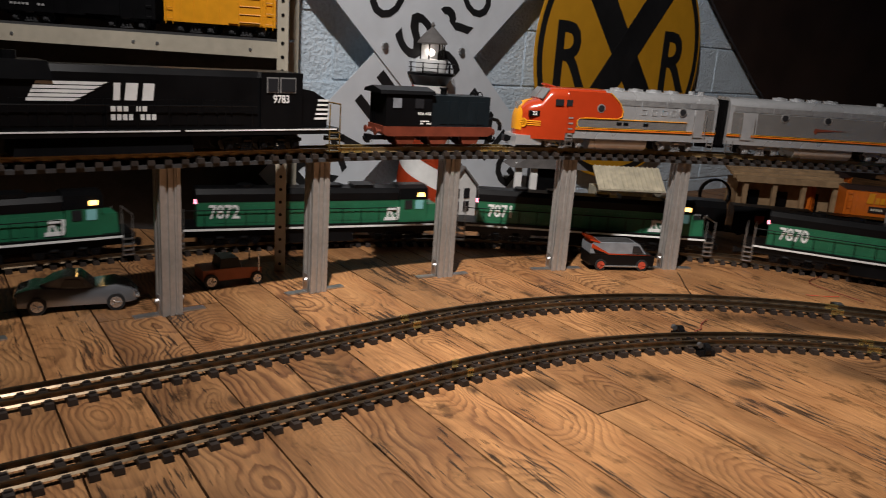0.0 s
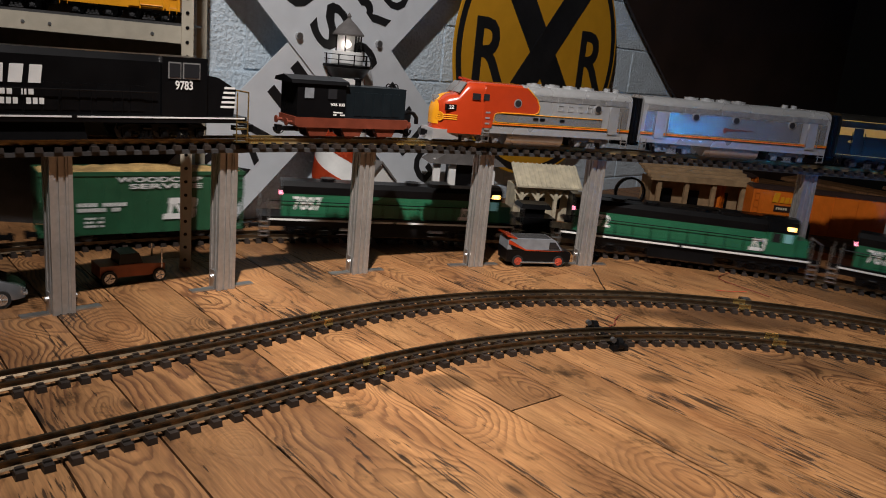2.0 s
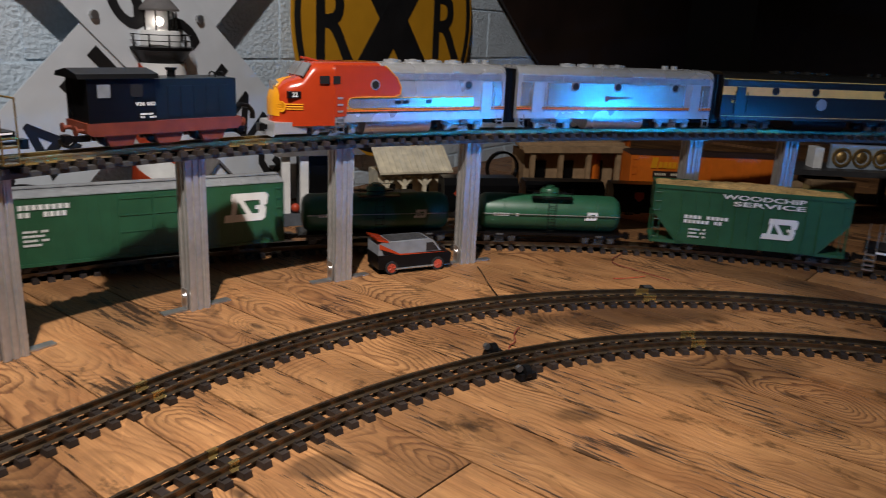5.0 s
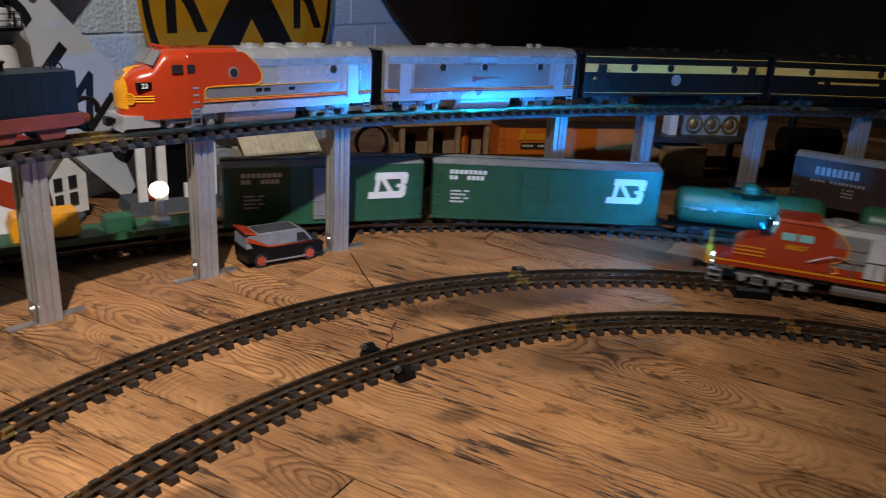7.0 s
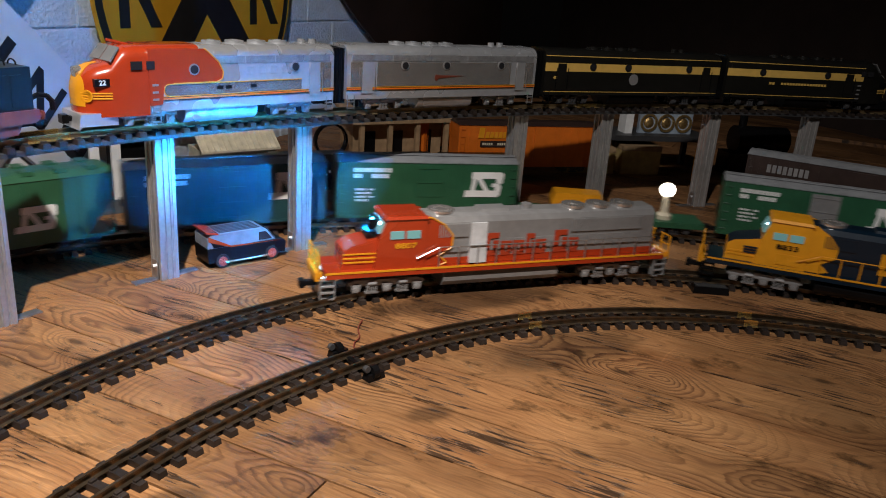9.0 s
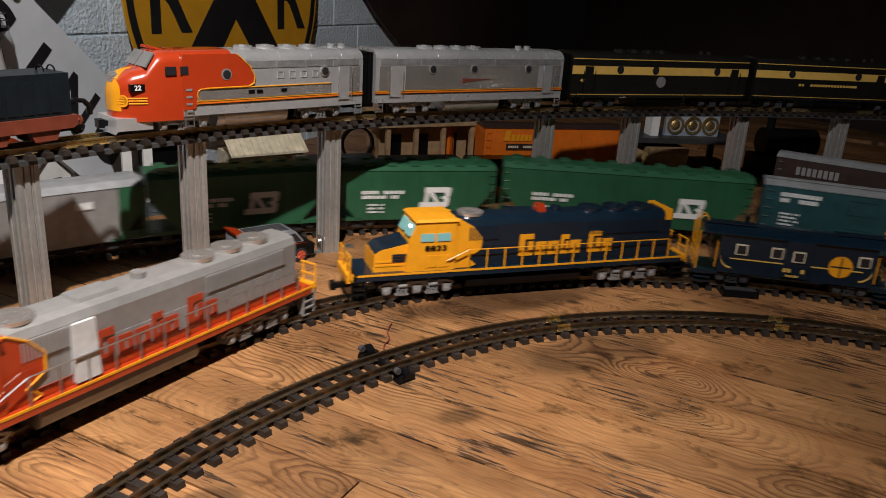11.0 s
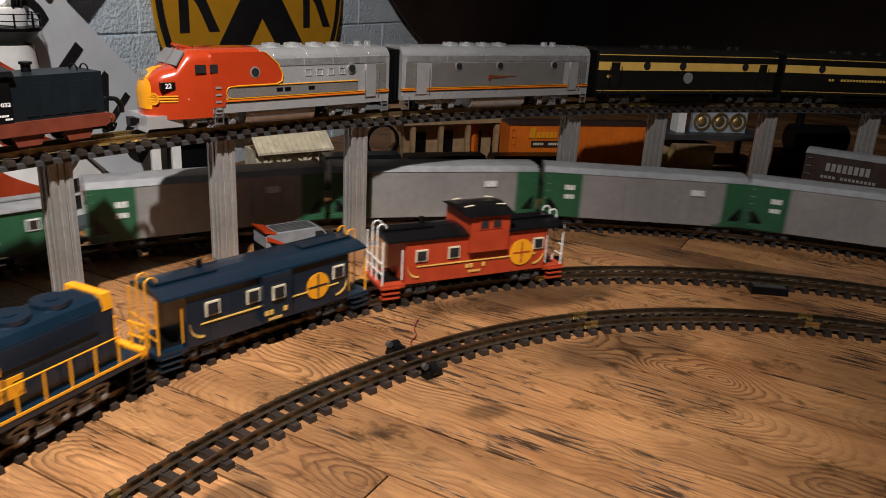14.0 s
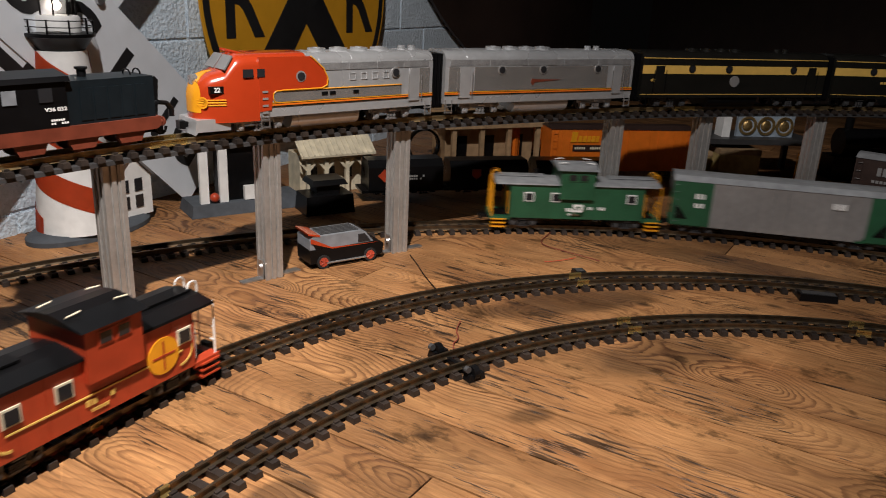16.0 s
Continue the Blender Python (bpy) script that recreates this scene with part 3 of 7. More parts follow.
def merger_mark(bm, x, y, z, h):
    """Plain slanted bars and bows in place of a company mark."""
    y0, y1 = y - 0.0007, y + 0.0003
    w = h * 1.6

    def shape(pts):
        slab(bm, [(x + w * (0.9 * a + 0.10 * b), z + h * b) for a, b in pts], y0, y1)
    shape([(0.10, 0.74), (0.80, 0.74), (0.84, 0.55), (1.0, 0.55), (1.0, 0.90), (0.93, 1.0), (0.10, 1.0)])
    shape([(0.0, 0.0), (0.93, 0.0), (1.0, 0.10), (1.0, 0.42), (0.93, 0.55), (0.72, 0.55), (0.72, 0.42), (0.82, 0.40), (0.82, 0.26), (0.0, 0.26)])
    shape([(0.14, 0.26), (0.26, 0.26), (0.26, 0.74), (0.14, 0.74)])
    shape([(0.26, 0.74), (0.40, 0.74), (0.66, 0.26), (0.52, 0.26)])
    return bm


def underframe(parent, L, w=0.044, z=0.050, material=BLACK):
    bm = bmesh.new()
    box(bm, -L / 2, L / 2, -0.012, 0.012, z - 0.012, z)
    box(bm, -L / 2, L / 2, -w, w, z - 0.004, z + 0.003)
    return part("underframe", bm, material, parent)


def boxcar(L, color, label, doors=1, top=0.205, panel=None, mark=True, stripes=26, roof=ROOFGREY, group="freight cars of the long green train", name="boxcar"):
    car = empty(name, label, "boxcar", group)
    w = 0.052
    bm = bmesh.new()
    prism(bm, [(-w, 0.046), (w, 0.046), (w, top - 0.010), (-w, top - 0.010)], -L / 2, L / 2)
    rib = bmesh.new()
    for i in range(stripes):
        x = -L / 2 + 0.008 + (L - 0.016) * i / (stripes - 1)
        box(rib, x - 0.001, x + 0.001, -w - 0.0012, -w + 0.001, 0.052, top - 0.014)
        box(rib, x - 0.001, x + 0.001, w - 0.001, w + 0.0012, 0.052, top - 0.014)
    box(bm, -L / 2, L / 2, -w - 0.002, w + 0.002, 0.042, 0.049)
    part("body", bm, color, car)
    tagged(part("ribs", rib, color, car), kind="stuff")
    bm = bmesh.new()
    prism(bm, [(-w - 0.002, top - 0.011), (w + 0.002, top - 0.011), (w * 0.5, top - 0.003), (0, top), (-w * 0.5, top - 0.003)], -L / 2 - 0.001, L / 2 + 0.001)
    for i in range(14):
        x = -L / 2 + 0.01 + (L - 0.02) * i / 13
        prism(bm, [(-w - 0.0025, top - 0.0105), (w + 0.0025, top - 0.0105), (w * 0.5, top - 0.0015), (0, top + 0.0015), (-w * 0.5, top - 0.0015)], x - 0.0012, x + 0.0012)
    box(bm, -L / 2, L / 2, -0.012, 0.012, top + 0.001, top + 0.003)
    part("roof", bm, roof, car)
    for i in range(doors):
        dx = (i - (doors - 1) / 2) * 0.075
        bm = bmesh.new()
        box(bm, dx - 0.036, dx + 0.036, -w - 0.0045, -w - 0.0013, 0.054, top - 0.016)
        for j in range(4):
            z = 0.065 + j * (top - 0.09) / 3
            box(bm, dx - 0.034, dx + 0.034, -w - 0.006, -w - 0.004, z - 0.001, z + 0.001)
        part("door", bm, panel or color, car)
    for k in (-1, 1):
        ladder("ladder", car, k * (L / 2 - 0.014), -w - 0.004, 0.048, top - 0.012, color)
        bm = bmesh.new()
        tube(bm, (k * (L / 2 + 0.004), 0.02, 0.10), (k * (L / 2 + 0.007), 0.02, 0.10), 0.012, 10)
        part("brake_wheel", bm, BLACK, car)
    if mark:
        bm = bmesh.new()
        merger_mark(bm, L / 2 - 0.152, -w - 0.0015, 0.102, 0.070)
        part("company_mark", bm, WHITE, car, "white company mark")
        rows_of_writing(car, WHITE, -w - 0.0015, [(-L / 2 + 0.045, 0.168, 0.115, 0.011, 9, 1), (-L / 2 + 0.045, 0.152, 0.095, 0.011, 8, 2)] + [(-L / 2 + 0.05, 0.088 + j * 0.010, 0.05, 0.005, 7, 3 + j) for j in range(4)])
    underframe(car, L)
    for k in (-1, 1):
        truck(car, k * (L / 2 - 0.085))
    couplers(car, -L / 2, L / 2)
    return car


def hopper(L, label, color, ends=None, top=0.196, covered=True, load=None, roofmat=None, hatches=0, group="freight cars of the long green train", mark=True, name="hopper_car", words=False):
    """A hopper car with sloped ends and outside posts."""
    car = empty(name, label, "hopper car", group)
    w = 0.053
    h = L / 2
    bm = bmesh.new()
    slab(bm, [(-h + 0.075, 0.046), (h - 0.075, 0.046), (h - 0.004, 0.130), (h, 0.135), (h, top - 0.014), (-h, top - 0.014), (-h, 0.135), (-h + 0.004, 0.130)], -w, w)
    part("body", bm, color, car)
    n = max(6, int(L / 0.045))
    for i in range(n):
        x = -h + 0.075 + (L - 0.15) * i / (n - 1)
        for y in (-w - 0.0025, w):
            bm = bmesh.new()
            box(bm, x - 0.0015, x + 0.0015, y, y + 0.0025, 0.050, top - 0.018)
            part("side_post", bm, color, car)
    if ends:
        for k in (-1, 1):
            bm = bmesh.new()
            wd = 0.105 if k < 0 else 0.062
            box(bm, min(k * (h - wd), k * h), max(k * (h - wd), k * h), -w - 0.0034, -w - 0.0012, 0.048, top - 0.016)
            ep = part("end_panel", bm, ends, car, "green painted end panel")
            bm = bmesh.new()
            slab(bm, [(k * (h - 0.012), 0.066), (k * (h - 0.046), 0.066), (k * (h - 0.020), 0.100), (k * (h - 0.012), 0.104)], -w - 0.0046, -w - 0.003)
            part("slope_opening", bm, BLACK, ep)
    for k in (-1, 1):
        bm = bmesh.new()
        for y in (-w + 0.002, w - 0.005):
            tube(bm, (k * (h - 0.004), y, 0.046), (k * (h - 0.004), y, 0.135), 0.002, 6)
            tube(bm, (k * (h - 0.07), y, 0.05), (k * (h - 0.004), y, 0.128), 0.002, 6)
        box(bm, min(k * (h - 0.085), k * h), max(k * (h - 0.085), k * h), -w, w, 0.044, 0.052)
        part("end_frame", bm, ends or color, car)
        ladder("ladder", car, k * (h - 0.012), -w - 0.004, 0.048, top - 0.016, ends or color)
    if covered:
        bm = bmesh.new()
        prism(bm, [(-w - 0.002, top - 0.015), (w + 0.002, top - 0.015), (w * 0.72, top - 0.002), (w * 0.3, top), (-w * 0.3, top), (-w * 0.72, top - 0.002)], -h, h)
        roof = part("roof", bm, roofmat or color, car)
        for i in range(hatches):
            x = -h + 0.04 + (L - 0.08) * i / max(1, hatches - 1)
            bm = bmesh.new()
            box(bm, x - 0.013, x + 0.013, -0.045, -0.012, top - 0.005, top + 0.004, 0.001)
            box(bm, x - 0.013, x + 0.013, 0.012, 0.045, top - 0.005, top + 0.004, 0.001)
            part("hatch", bm, roofmat or color, roof)
    else:
        bm = bmesh.new()
        for y in (-w - 0.003, w - 0.001):
            box(bm, -h, h, y, y + 0.004, top - 0.018, top - 0.008)
        for x in (-h, h - 0.004):
            box(bm, x, x + 0.004, -w, w, top - 0.018, top - 0.008)
        part("rim", bm, color, car)
        rnd = random.Random(3)
        bm = bmesh.new()
        nx, ny = 40, 8
        vs = [[bm.verts.new((-h + 0.006 + (L - 0.012) * i / nx, -w + 0.003 + (2 * w - 0.006) * j / ny, top - 0.012 + 0.014 * math.sin(math.pi * j / ny) * math.sin(math.pi * i / nx) + rnd.uniform(-0.002, 0.003))) for j in range(ny + 1)] for i in range(nx + 1)]
        for i in range(nx):
            for j in range(ny):
                bm.faces.new((vs[i][j], vs[i + 1][j], vs[i + 1][j + 1], vs[i][j + 1]))
        part("load", bm, load, car, "heaped light woodchip load")
    if mark:
        bm = bmesh.new()
        merger_mark(bm, h - 0.215, -w - 0.003, 0.080, 0.056)
        part("company_mark", bm, WHITE, car)
        rows_of_writing(car, WHITE, -w - 0.003, [(-h + 0.085, 0.118, 0.115, 0.009, 10, 4), (-h + 0.085, 0.105, 0.10, 0.009, 9, 5)] + [(-h + 0.10, 0.066 + j * 0.010, 0.045, 0.005, 6, 6 + j) for j in range(3)])
    else:
        bm = bmesh.new()
        bars(bm, -h + 0.060, -w - 0.0042, 0.125, 0.028, 0.014, 3, 4)
        bars(bm, -h + 0.060, -w - 0.0042, 0.100, 0.028, 0.012, 3, 9)
        bars(bm, h - 0.155, -w - 0.0036, 0.130, 0.036, 0.016, 6, 5)
        part("writing", bm, WHITE, car)
    if words:
        lettering("writing", "WOODCHIP", 0.017, WHITE, car, on_side(0.03, -w - 0.004, top - 0.028), width=0.21)
        lettering("writing", "SERVICE", 0.017, WHITE, car, on_side(0.045, -w - 0.004, top - 0.045), width=0.18)
    for k in (-1, 1):
        truck(car, k * (h - 0.075))
    bm = bmesh.new()
    for i in range(3):
        x = (i - 1) * (L - 0.25) / 3
        slab(bm, [(x - 0.05, 0.05), (x + 0.05, 0.05), (x + 0.02, 0.026), (x - 0.02, 0.026)], -0.035, 0.035)
    box(bm, -h, h, -0.010, 0.010, 0.040, 0.050)
    part("underframe", bm, BLACK, car)
    couplers(car, -h, h)
    return car


def tank_car(L):
    car = empty("tank_car", "green tank car with dome, handrail and black underframe", "tank car", "freight cars of the long green train")
    h, r, zc = L / 2, 0.050, 0.102
    bm = bmesh.new()
    rings = []
    for x, k in ((-h + 0.012, 0.55), (-h + 0.016, 0.80), (-h + 0.026, 0.96), (-h + 0.036, 1.0), (h - 0.036, 1.0), (h - 0.026, 0.96), (h - 0.016, 0.80), (h - 0.012, 0.55)):
        rings.append([(x, r * k * math.cos(2 * math.pi * i / 28), zc + r * k * math.sin(2 * math.pi * i / 28)) for i in range(28)])
    loft(bm, rings)
    part("tank", bm, BNGREEN, car, smooth=True)
    for x in (-h * 0.62, -h * 0.2, h * 0.2, h * 0.62):
        bm = bmesh.new()
        loft(bm, [[(x + dx, (r + 0.0015) * math.cos(2 * math.pi * i / 28), zc + (r + 0.0015) * math.sin(2 * math.pi * i / 28)) for i in range(28)] for dx in (-0.002, 0.002)])
        part("band", bm, BNGREEN, car)
    bm = bmesh.new()
    lathe(bm, [(0.026, 0.145), (0.026, 0.165), (0.022, 0.171), (0.008, 0.173)], 20)
    dome = part("dome", bm, BNGREEN, car, smooth=True)
    bm = bmesh.new()
    tube(bm, (0.0, 0, 0.173), (0, 0, 0.178), 0.012, 10)
    part("lid", bm, BNGREEN, dome)
    bm = bmesh.new()
    box(bm, -0.055, 0.055, -0.050, -0.028, 0.150, 0.153)
    box(bm, -0.055, 0.055, 0.028, 0.050, 0.150, 0.153)
    for x in (-0.053, 0.053):
        for y in (-0.048, 0.048):
            tube(bm, (x, y, 0.152), (x, y, 0.180), 0.0012, 5)
    for y in (-0.048, 0.048):
        tube(bm, (-0.053, y, 0.166), (0.053, y, 0.166), 0.001, 5)
    part("platform", bm, BLACK, car)
    bm = bmesh.new()
    tube(bm, (-h + 0.02, -0.054, 0.106), (h - 0.02, -0.054, 0.106), 0.0012, 6)
    for i in range(5):
        x = -h + 0.03 + (L - 0.06) * i / 4
        tube(bm, (x, -0.048, 0.106), (x, -0.055, 0.106), 0.001, 5)
    part("handrail", bm, STEEL, car)
    ladder("ladder", car, 0.0, -0.055, 0.055, 0.150, BLACK, 0.02, 6)
    bm = bmesh.new()
    merger_mark(bm, h - 0.115, -0.0515, 0.094, 0.022)
    bars(bm, -h + 0.05, -0.0512, 0.100, 0.07, 0.008, 8, 3)
    part("company_mark", bm, WHITE, car)
    underframe(car, L)
    for k in (-1, 1):
        truck(car, k * (h - 0.07))
    couplers(car, -h, h)
    return car


def globe_flat(L):
    car = empty("flat_car", "green flat car carrying yellow machinery and a glowing white globe lamp", "flat car", "freight cars of the long green train")
    h = L / 2
    bm = bmesh.new()
    box(bm, -h, h, -0.05, 0.05, 0.044, 0.060)
    for i in range(10):
        x = -h + 0.02 + (L - 0.04) * i / 9
        box(bm, x - 0.004, x + 0.004, -0.054, -0.049, 0.046, 0.058)
    part("deck", bm, BNGREEN, car)
    bm = bmesh.new()
    lathe(bm, [(0.022, 0.060), (0.022, 0.072), (0.012, 0.080), (0.008, 0.126)], 16, (h - 0.108, -0.01, 0))
    part("lamp_stand", bm, CREAM, car, smooth=True)
    bm = bmesh.new()
    bmesh.ops.create_uvsphere(bm, u_segments=24, v_segments=14, radius=0.020, matrix=Matrix.Translation((h - 0.108, -0.01, 0.144)))
    part("globe", bm, LAMPWHITE, car, "glowing white globe", smooth=True)
    bm = bmesh.new()
    slab(bm, [(-0.17, 0.062), (-0.04, 0.062), (-0.03, 0.075), (-0.035, 0.118), (-0.165, 0.118), (-0.175, 0.09)], -0.034, 0.034)
    soften(bm, 0.003)
    part("machinery", bm, YELLOW, car, "yellow machine body with ribs")
    for i in range(6):
        bm = bmesh.new()
        box(bm, -0.16 + i * 0.02, -0.152 + i * 0.02, -0.037, -0.0335, 0.07, 0.110)
        part("machine_rib", bm, YELLOW, car)
    bm = bmesh.new()
    box(bm, 0.02, 0.09, -0.03, 0.03, 0.060, 0.090, 0.004)
    part("crate", bm, BNGREEN, car)
    underframe(car, L)
    for k in (-1, 1):
        truck(car, k * (h - 0.08))
    couplers(car, -h, h)
    return car


def caboose(L, body, roofmat, rail, label, name="caboose", cupola=True, bay=False, emblem=True, group="", trim=WHITE, mark=False, top=0.158):
    car = empty(name, label, "caboose", group)
    h, w = L / 2, 0.050
    bl = h - 0.055
    bm = bmesh.new()
    box(bm, -bl, bl, -w, w, 0.050, top - 0.012)
    part("body", bm, body, car)
    for i in range(9):
        x = -bl + 2 * bl * i / 8
        bm = bmesh.new()
        box(bm, x - 0.0008, x + 0.0008, -w - 0.0008, w + 0.0008, 0.052, top - 0.0125)
        part("body_seam", bm, body, car)
    bm = bmesh.new()
    prism(bm, [(-w - 0.006, top - 0.013), (w + 0.006, top - 0.013), (w + 0.005, top - 0.009), (w * 0.5, top - 0.002), (0, top), (-w * 0.5, top - 0.002), (-w - 0.005, top - 0.009)], -h + 0.012, h - 0.012)
    for k in (-1, 1):
        box(bm, min(k * 0.09, k * (h - 0.02)), max(k * 0.09, k * (h - 0.02)), -0.014, 0.014, top + 0.001, top + 0.004)
    part("roof", bm, roofmat, car)
    if cupola:
        bm = bmesh.new()
        cx = 0.02 if not mark else -0.005
        box(bm, cx - 0.047, cx + 0.047, -w - 0.010, w + 0.010, top - 0.050, top + 0.030)
        cup = part("cupola", bm, body, car)
        bm = bmesh.new()
        prism(bm, [(-w - 0.018, top + 0.031), (w + 0.018, top + 0.031), (w * 0.5, top + 0.041), (0, top + 0.044), (-w * 0.5, top + 0.041)], cx - 0.056, cx + 0.056)
        part("cupola_roof", bm, roofmat, cup)
        for dx in (-0.015, 0.015):
            bm = bmesh.new()
            box(bm, cx + dx - 0.0125, cx + dx + 0.0125, -w - 0.0115, -w - 0.009, top + 0.0005, top + 0.0225)
            part("window_frame", bm, body, cup)
            bm = bmesh.new()
            box(bm, cx + dx - 0.0095, cx + dx + 0.0095, -w - 0.0122, -w - 0.010, top + 0.0035, top + 0.0195)
            part("window", bm, WINDOW, cup)
        bm = bmesh.new()
        for k in (-1, 1):
            tube(bm, (cx + k * 0.050, -0.03, top + 0.044), (cx + k * 0.028, -0.03, top + 0.046), 0.0016, 6)
            tube(bm, (cx + k * 0.050, 0.03, top + 0.044), (cx + k * 0.028, 0.03, top + 0.046), 0.0016, 6)
        part("grab_rail", bm, trim, cup)
    if bay:
        bm = bmesh.new()
        box(bm, -0.03, 0.03, -w - 0.012, w + 0.012, 0.058, top - 0.013)
        part("bay", bm, body, car)
    for x in ((-0.135, -0.06, 0.150) if not bay else (-0.125, -0.045, 0.0, 0.147)):
        if abs(x) > bl - 0.012:
            continue
        yo = -w - 0.013 if bay and abs(x) < 0.03 else -w
        bm = bmesh.new()
        box(bm, x - 0.0135, x + 0.0135, yo - 0.003, yo - 0.0006, 0.098, 0.124)
        fr = part("window_frame", bm, trim, car)
        bm = bmesh.new()
        box(bm, x - 0.0105, x + 0.0105, yo - 0.0042, yo - 0.002, 0.101, 0.121)
        part("pane", bm, WINDOW, fr)
    # stripe that turns down at both ends, and writing
    bm = bmesh.new()
    if not mark:
        box(bm, -bl + 0.025, bl - 0.025, -w - 0.0022, -w - 0.0009, 0.086, 0.0885)
        for k in (-1, 1):
            for i in range(6):
                a0, a1 = math.pi / 2 * i / 6, math.pi / 2 * (i + 1) / 6
                cx0 = k * (bl - 0.03)
                slab(bm, [(cx0 + k * 0.026 * math.sin(a) * 1.0 - k * 0.0, 0.064 - 0.0 + 0.026 * (1 - math.cos(a)) - 0.002) for a in (a0, a1)] + [(cx0 + k * 0.026 * math.sin(a), 0.066 + 0.026 * (1 - math.cos(a))) for a in (a1, a0)], -w - 0.0022, -w - 0.0009)
    bars(bm, -0.03, -w - (0.0145 if bay else 0.0015), 0.072, 0.05, 0.009, 5, 2)
    bars(bm, -0.022, -w - (0.0145 if bay else 0.0015), 0.061, 0.035, 0.005, 6, 3)
    part("stripe", bm, CREAMYELLOW if not mark else WHITE, car)
    if emblem:
        bm = bmesh.new()
        ex = bl - (0.062 if not bay else 0.075)
        tube(bm, (ex, -w - 0.0024, 0.094), (ex, -w - 0.0010, 0.094), 0.030 if not bay else 0.026, 28)
        e = part("emblem", bm, YELLOW, car, "round yellow cross emblem")
        bm = bmesh.new()
        box(bm, ex - 0.0016, ex + 0.0016, -w - 0.0032, -w - 0.002, 0.070, 0.118)
        box(bm, ex - 0.022, ex + 0.022, -w - 0.0032, -w - 0.002, 0.0925, 0.0955)
        part("emblem_cross", bm, body, e)
    if mark:
        bm = bmesh.new()
        merger_mark(bm, -0.02, -w - 0.014, 0.074, 0.022)
        bars(bm, 0.03, -w - 0.0015, 0.078, 0.05, 0.008, 7, 2)
        part("company_mark", bm, WHITE, car)
    for k in (-1, 1):
        bm = bmesh.new()
        box(bm, min(k * bl, k * h), max(k * bl, k * h), -w, w, 0.044, 0.052)
        deck = bm
        bm = bmesh.new()
        xe = k * (h - 0.006)
        for y in (-w + 0.004, w - 0.004):
            tube(bm, (xe, y, 0.05), (xe, y, top - 0.012), 0.0018, 6)
            tube(bm, (k * (bl + 0.006), y, 0.06), (k * (bl + 0.006), y, 0.125), 0.0014, 6)
        for z in (0.075, 0.098):
            tube(bm, (xe, -w + 0.004, z), (xe, w - 0.004, z), 0.0014, 6)
        treads = []
        for j in range(3):
            y = -w + 0.002
            sb = bmesh.new()
            treads.append(sb)
            box(sb, min(k * (bl + 0.012), k * (h - 0.004)), max(k * (bl + 0.012), k * (h - 0.004)), y - 0.006, y + 0.012, 0.022 + j * 0.011, 0.025 + j * 0.011)
        # curled roof ladder tops
        for dx in (0.0, 0.014):
            for i in range(7):
                a0, a1 = math.pi * i / 7, math.pi * (i + 1) / 7
                tube(bm, (xe - k * (0.010 - 0.010 * math.cos(a0)), -0.012 + dx * 2, top + 0.006 + 0.010 * math.sin(a0)), (xe - k * (0.010 - 0.010 * math.cos(a1)), -0.012 + dx * 2, top + 0.006 + 0.010 * math.sin(a1)), 0.0016, 6)
            tube(bm, (xe, -0.012 + dx * 2, 0.052), (xe, -0.012 + dx * 2, top + 0.006), 0.0016, 6)
        ep = part("end_platform", deck, body, car)
        part("railing", bm, rail, ep, "end railing with roof ladder")
        for sb in treads:
            part("step", sb, body if not mark else rail, ep)
    bm = bmesh.new()
    tube(bm, (-0.11, 0.012, top - 0.004), (-0.11, 0.012, top + 0.018), 0.005, 10)
    part("chimney", bm, BLACK, car)
    underframe(car, L - 0.03, 0.030)
    for k in (-1, 1):
        truck(car, k * (h - 0.095), base=0.055)
    couplers(car, -h, h)
    return car


def raise_body(car, foot, sill, new_sill, k):
    """Gives a locomotive more height: its frame grows to the new sill, all above it by the factor k; trucks keep theirs."""
    def up(z):
        return z if z <= foot else foot + (z - foot) * (new_sill - foot) / (sill - foot) if z <= sill else new_sill + (z - sill) * k
    for ob in car.children_recursive:
        if ob.name.split(".")[0] in ("truck", "wheelset", "coupler"):
            continue
        if ob.name.startswith("road_number"):
            ob.matrix_basis = Matrix.Translation((0, 0, up(ob.matrix_basis.translation.z) - ob.matrix_basis.translation.z)) @ ob.matrix_basis
            for v in ob.data.vertices:
                v.co.y *= k
        else:
            for v in ob.data.vertices:
                v.co.z = up(v.co.z)


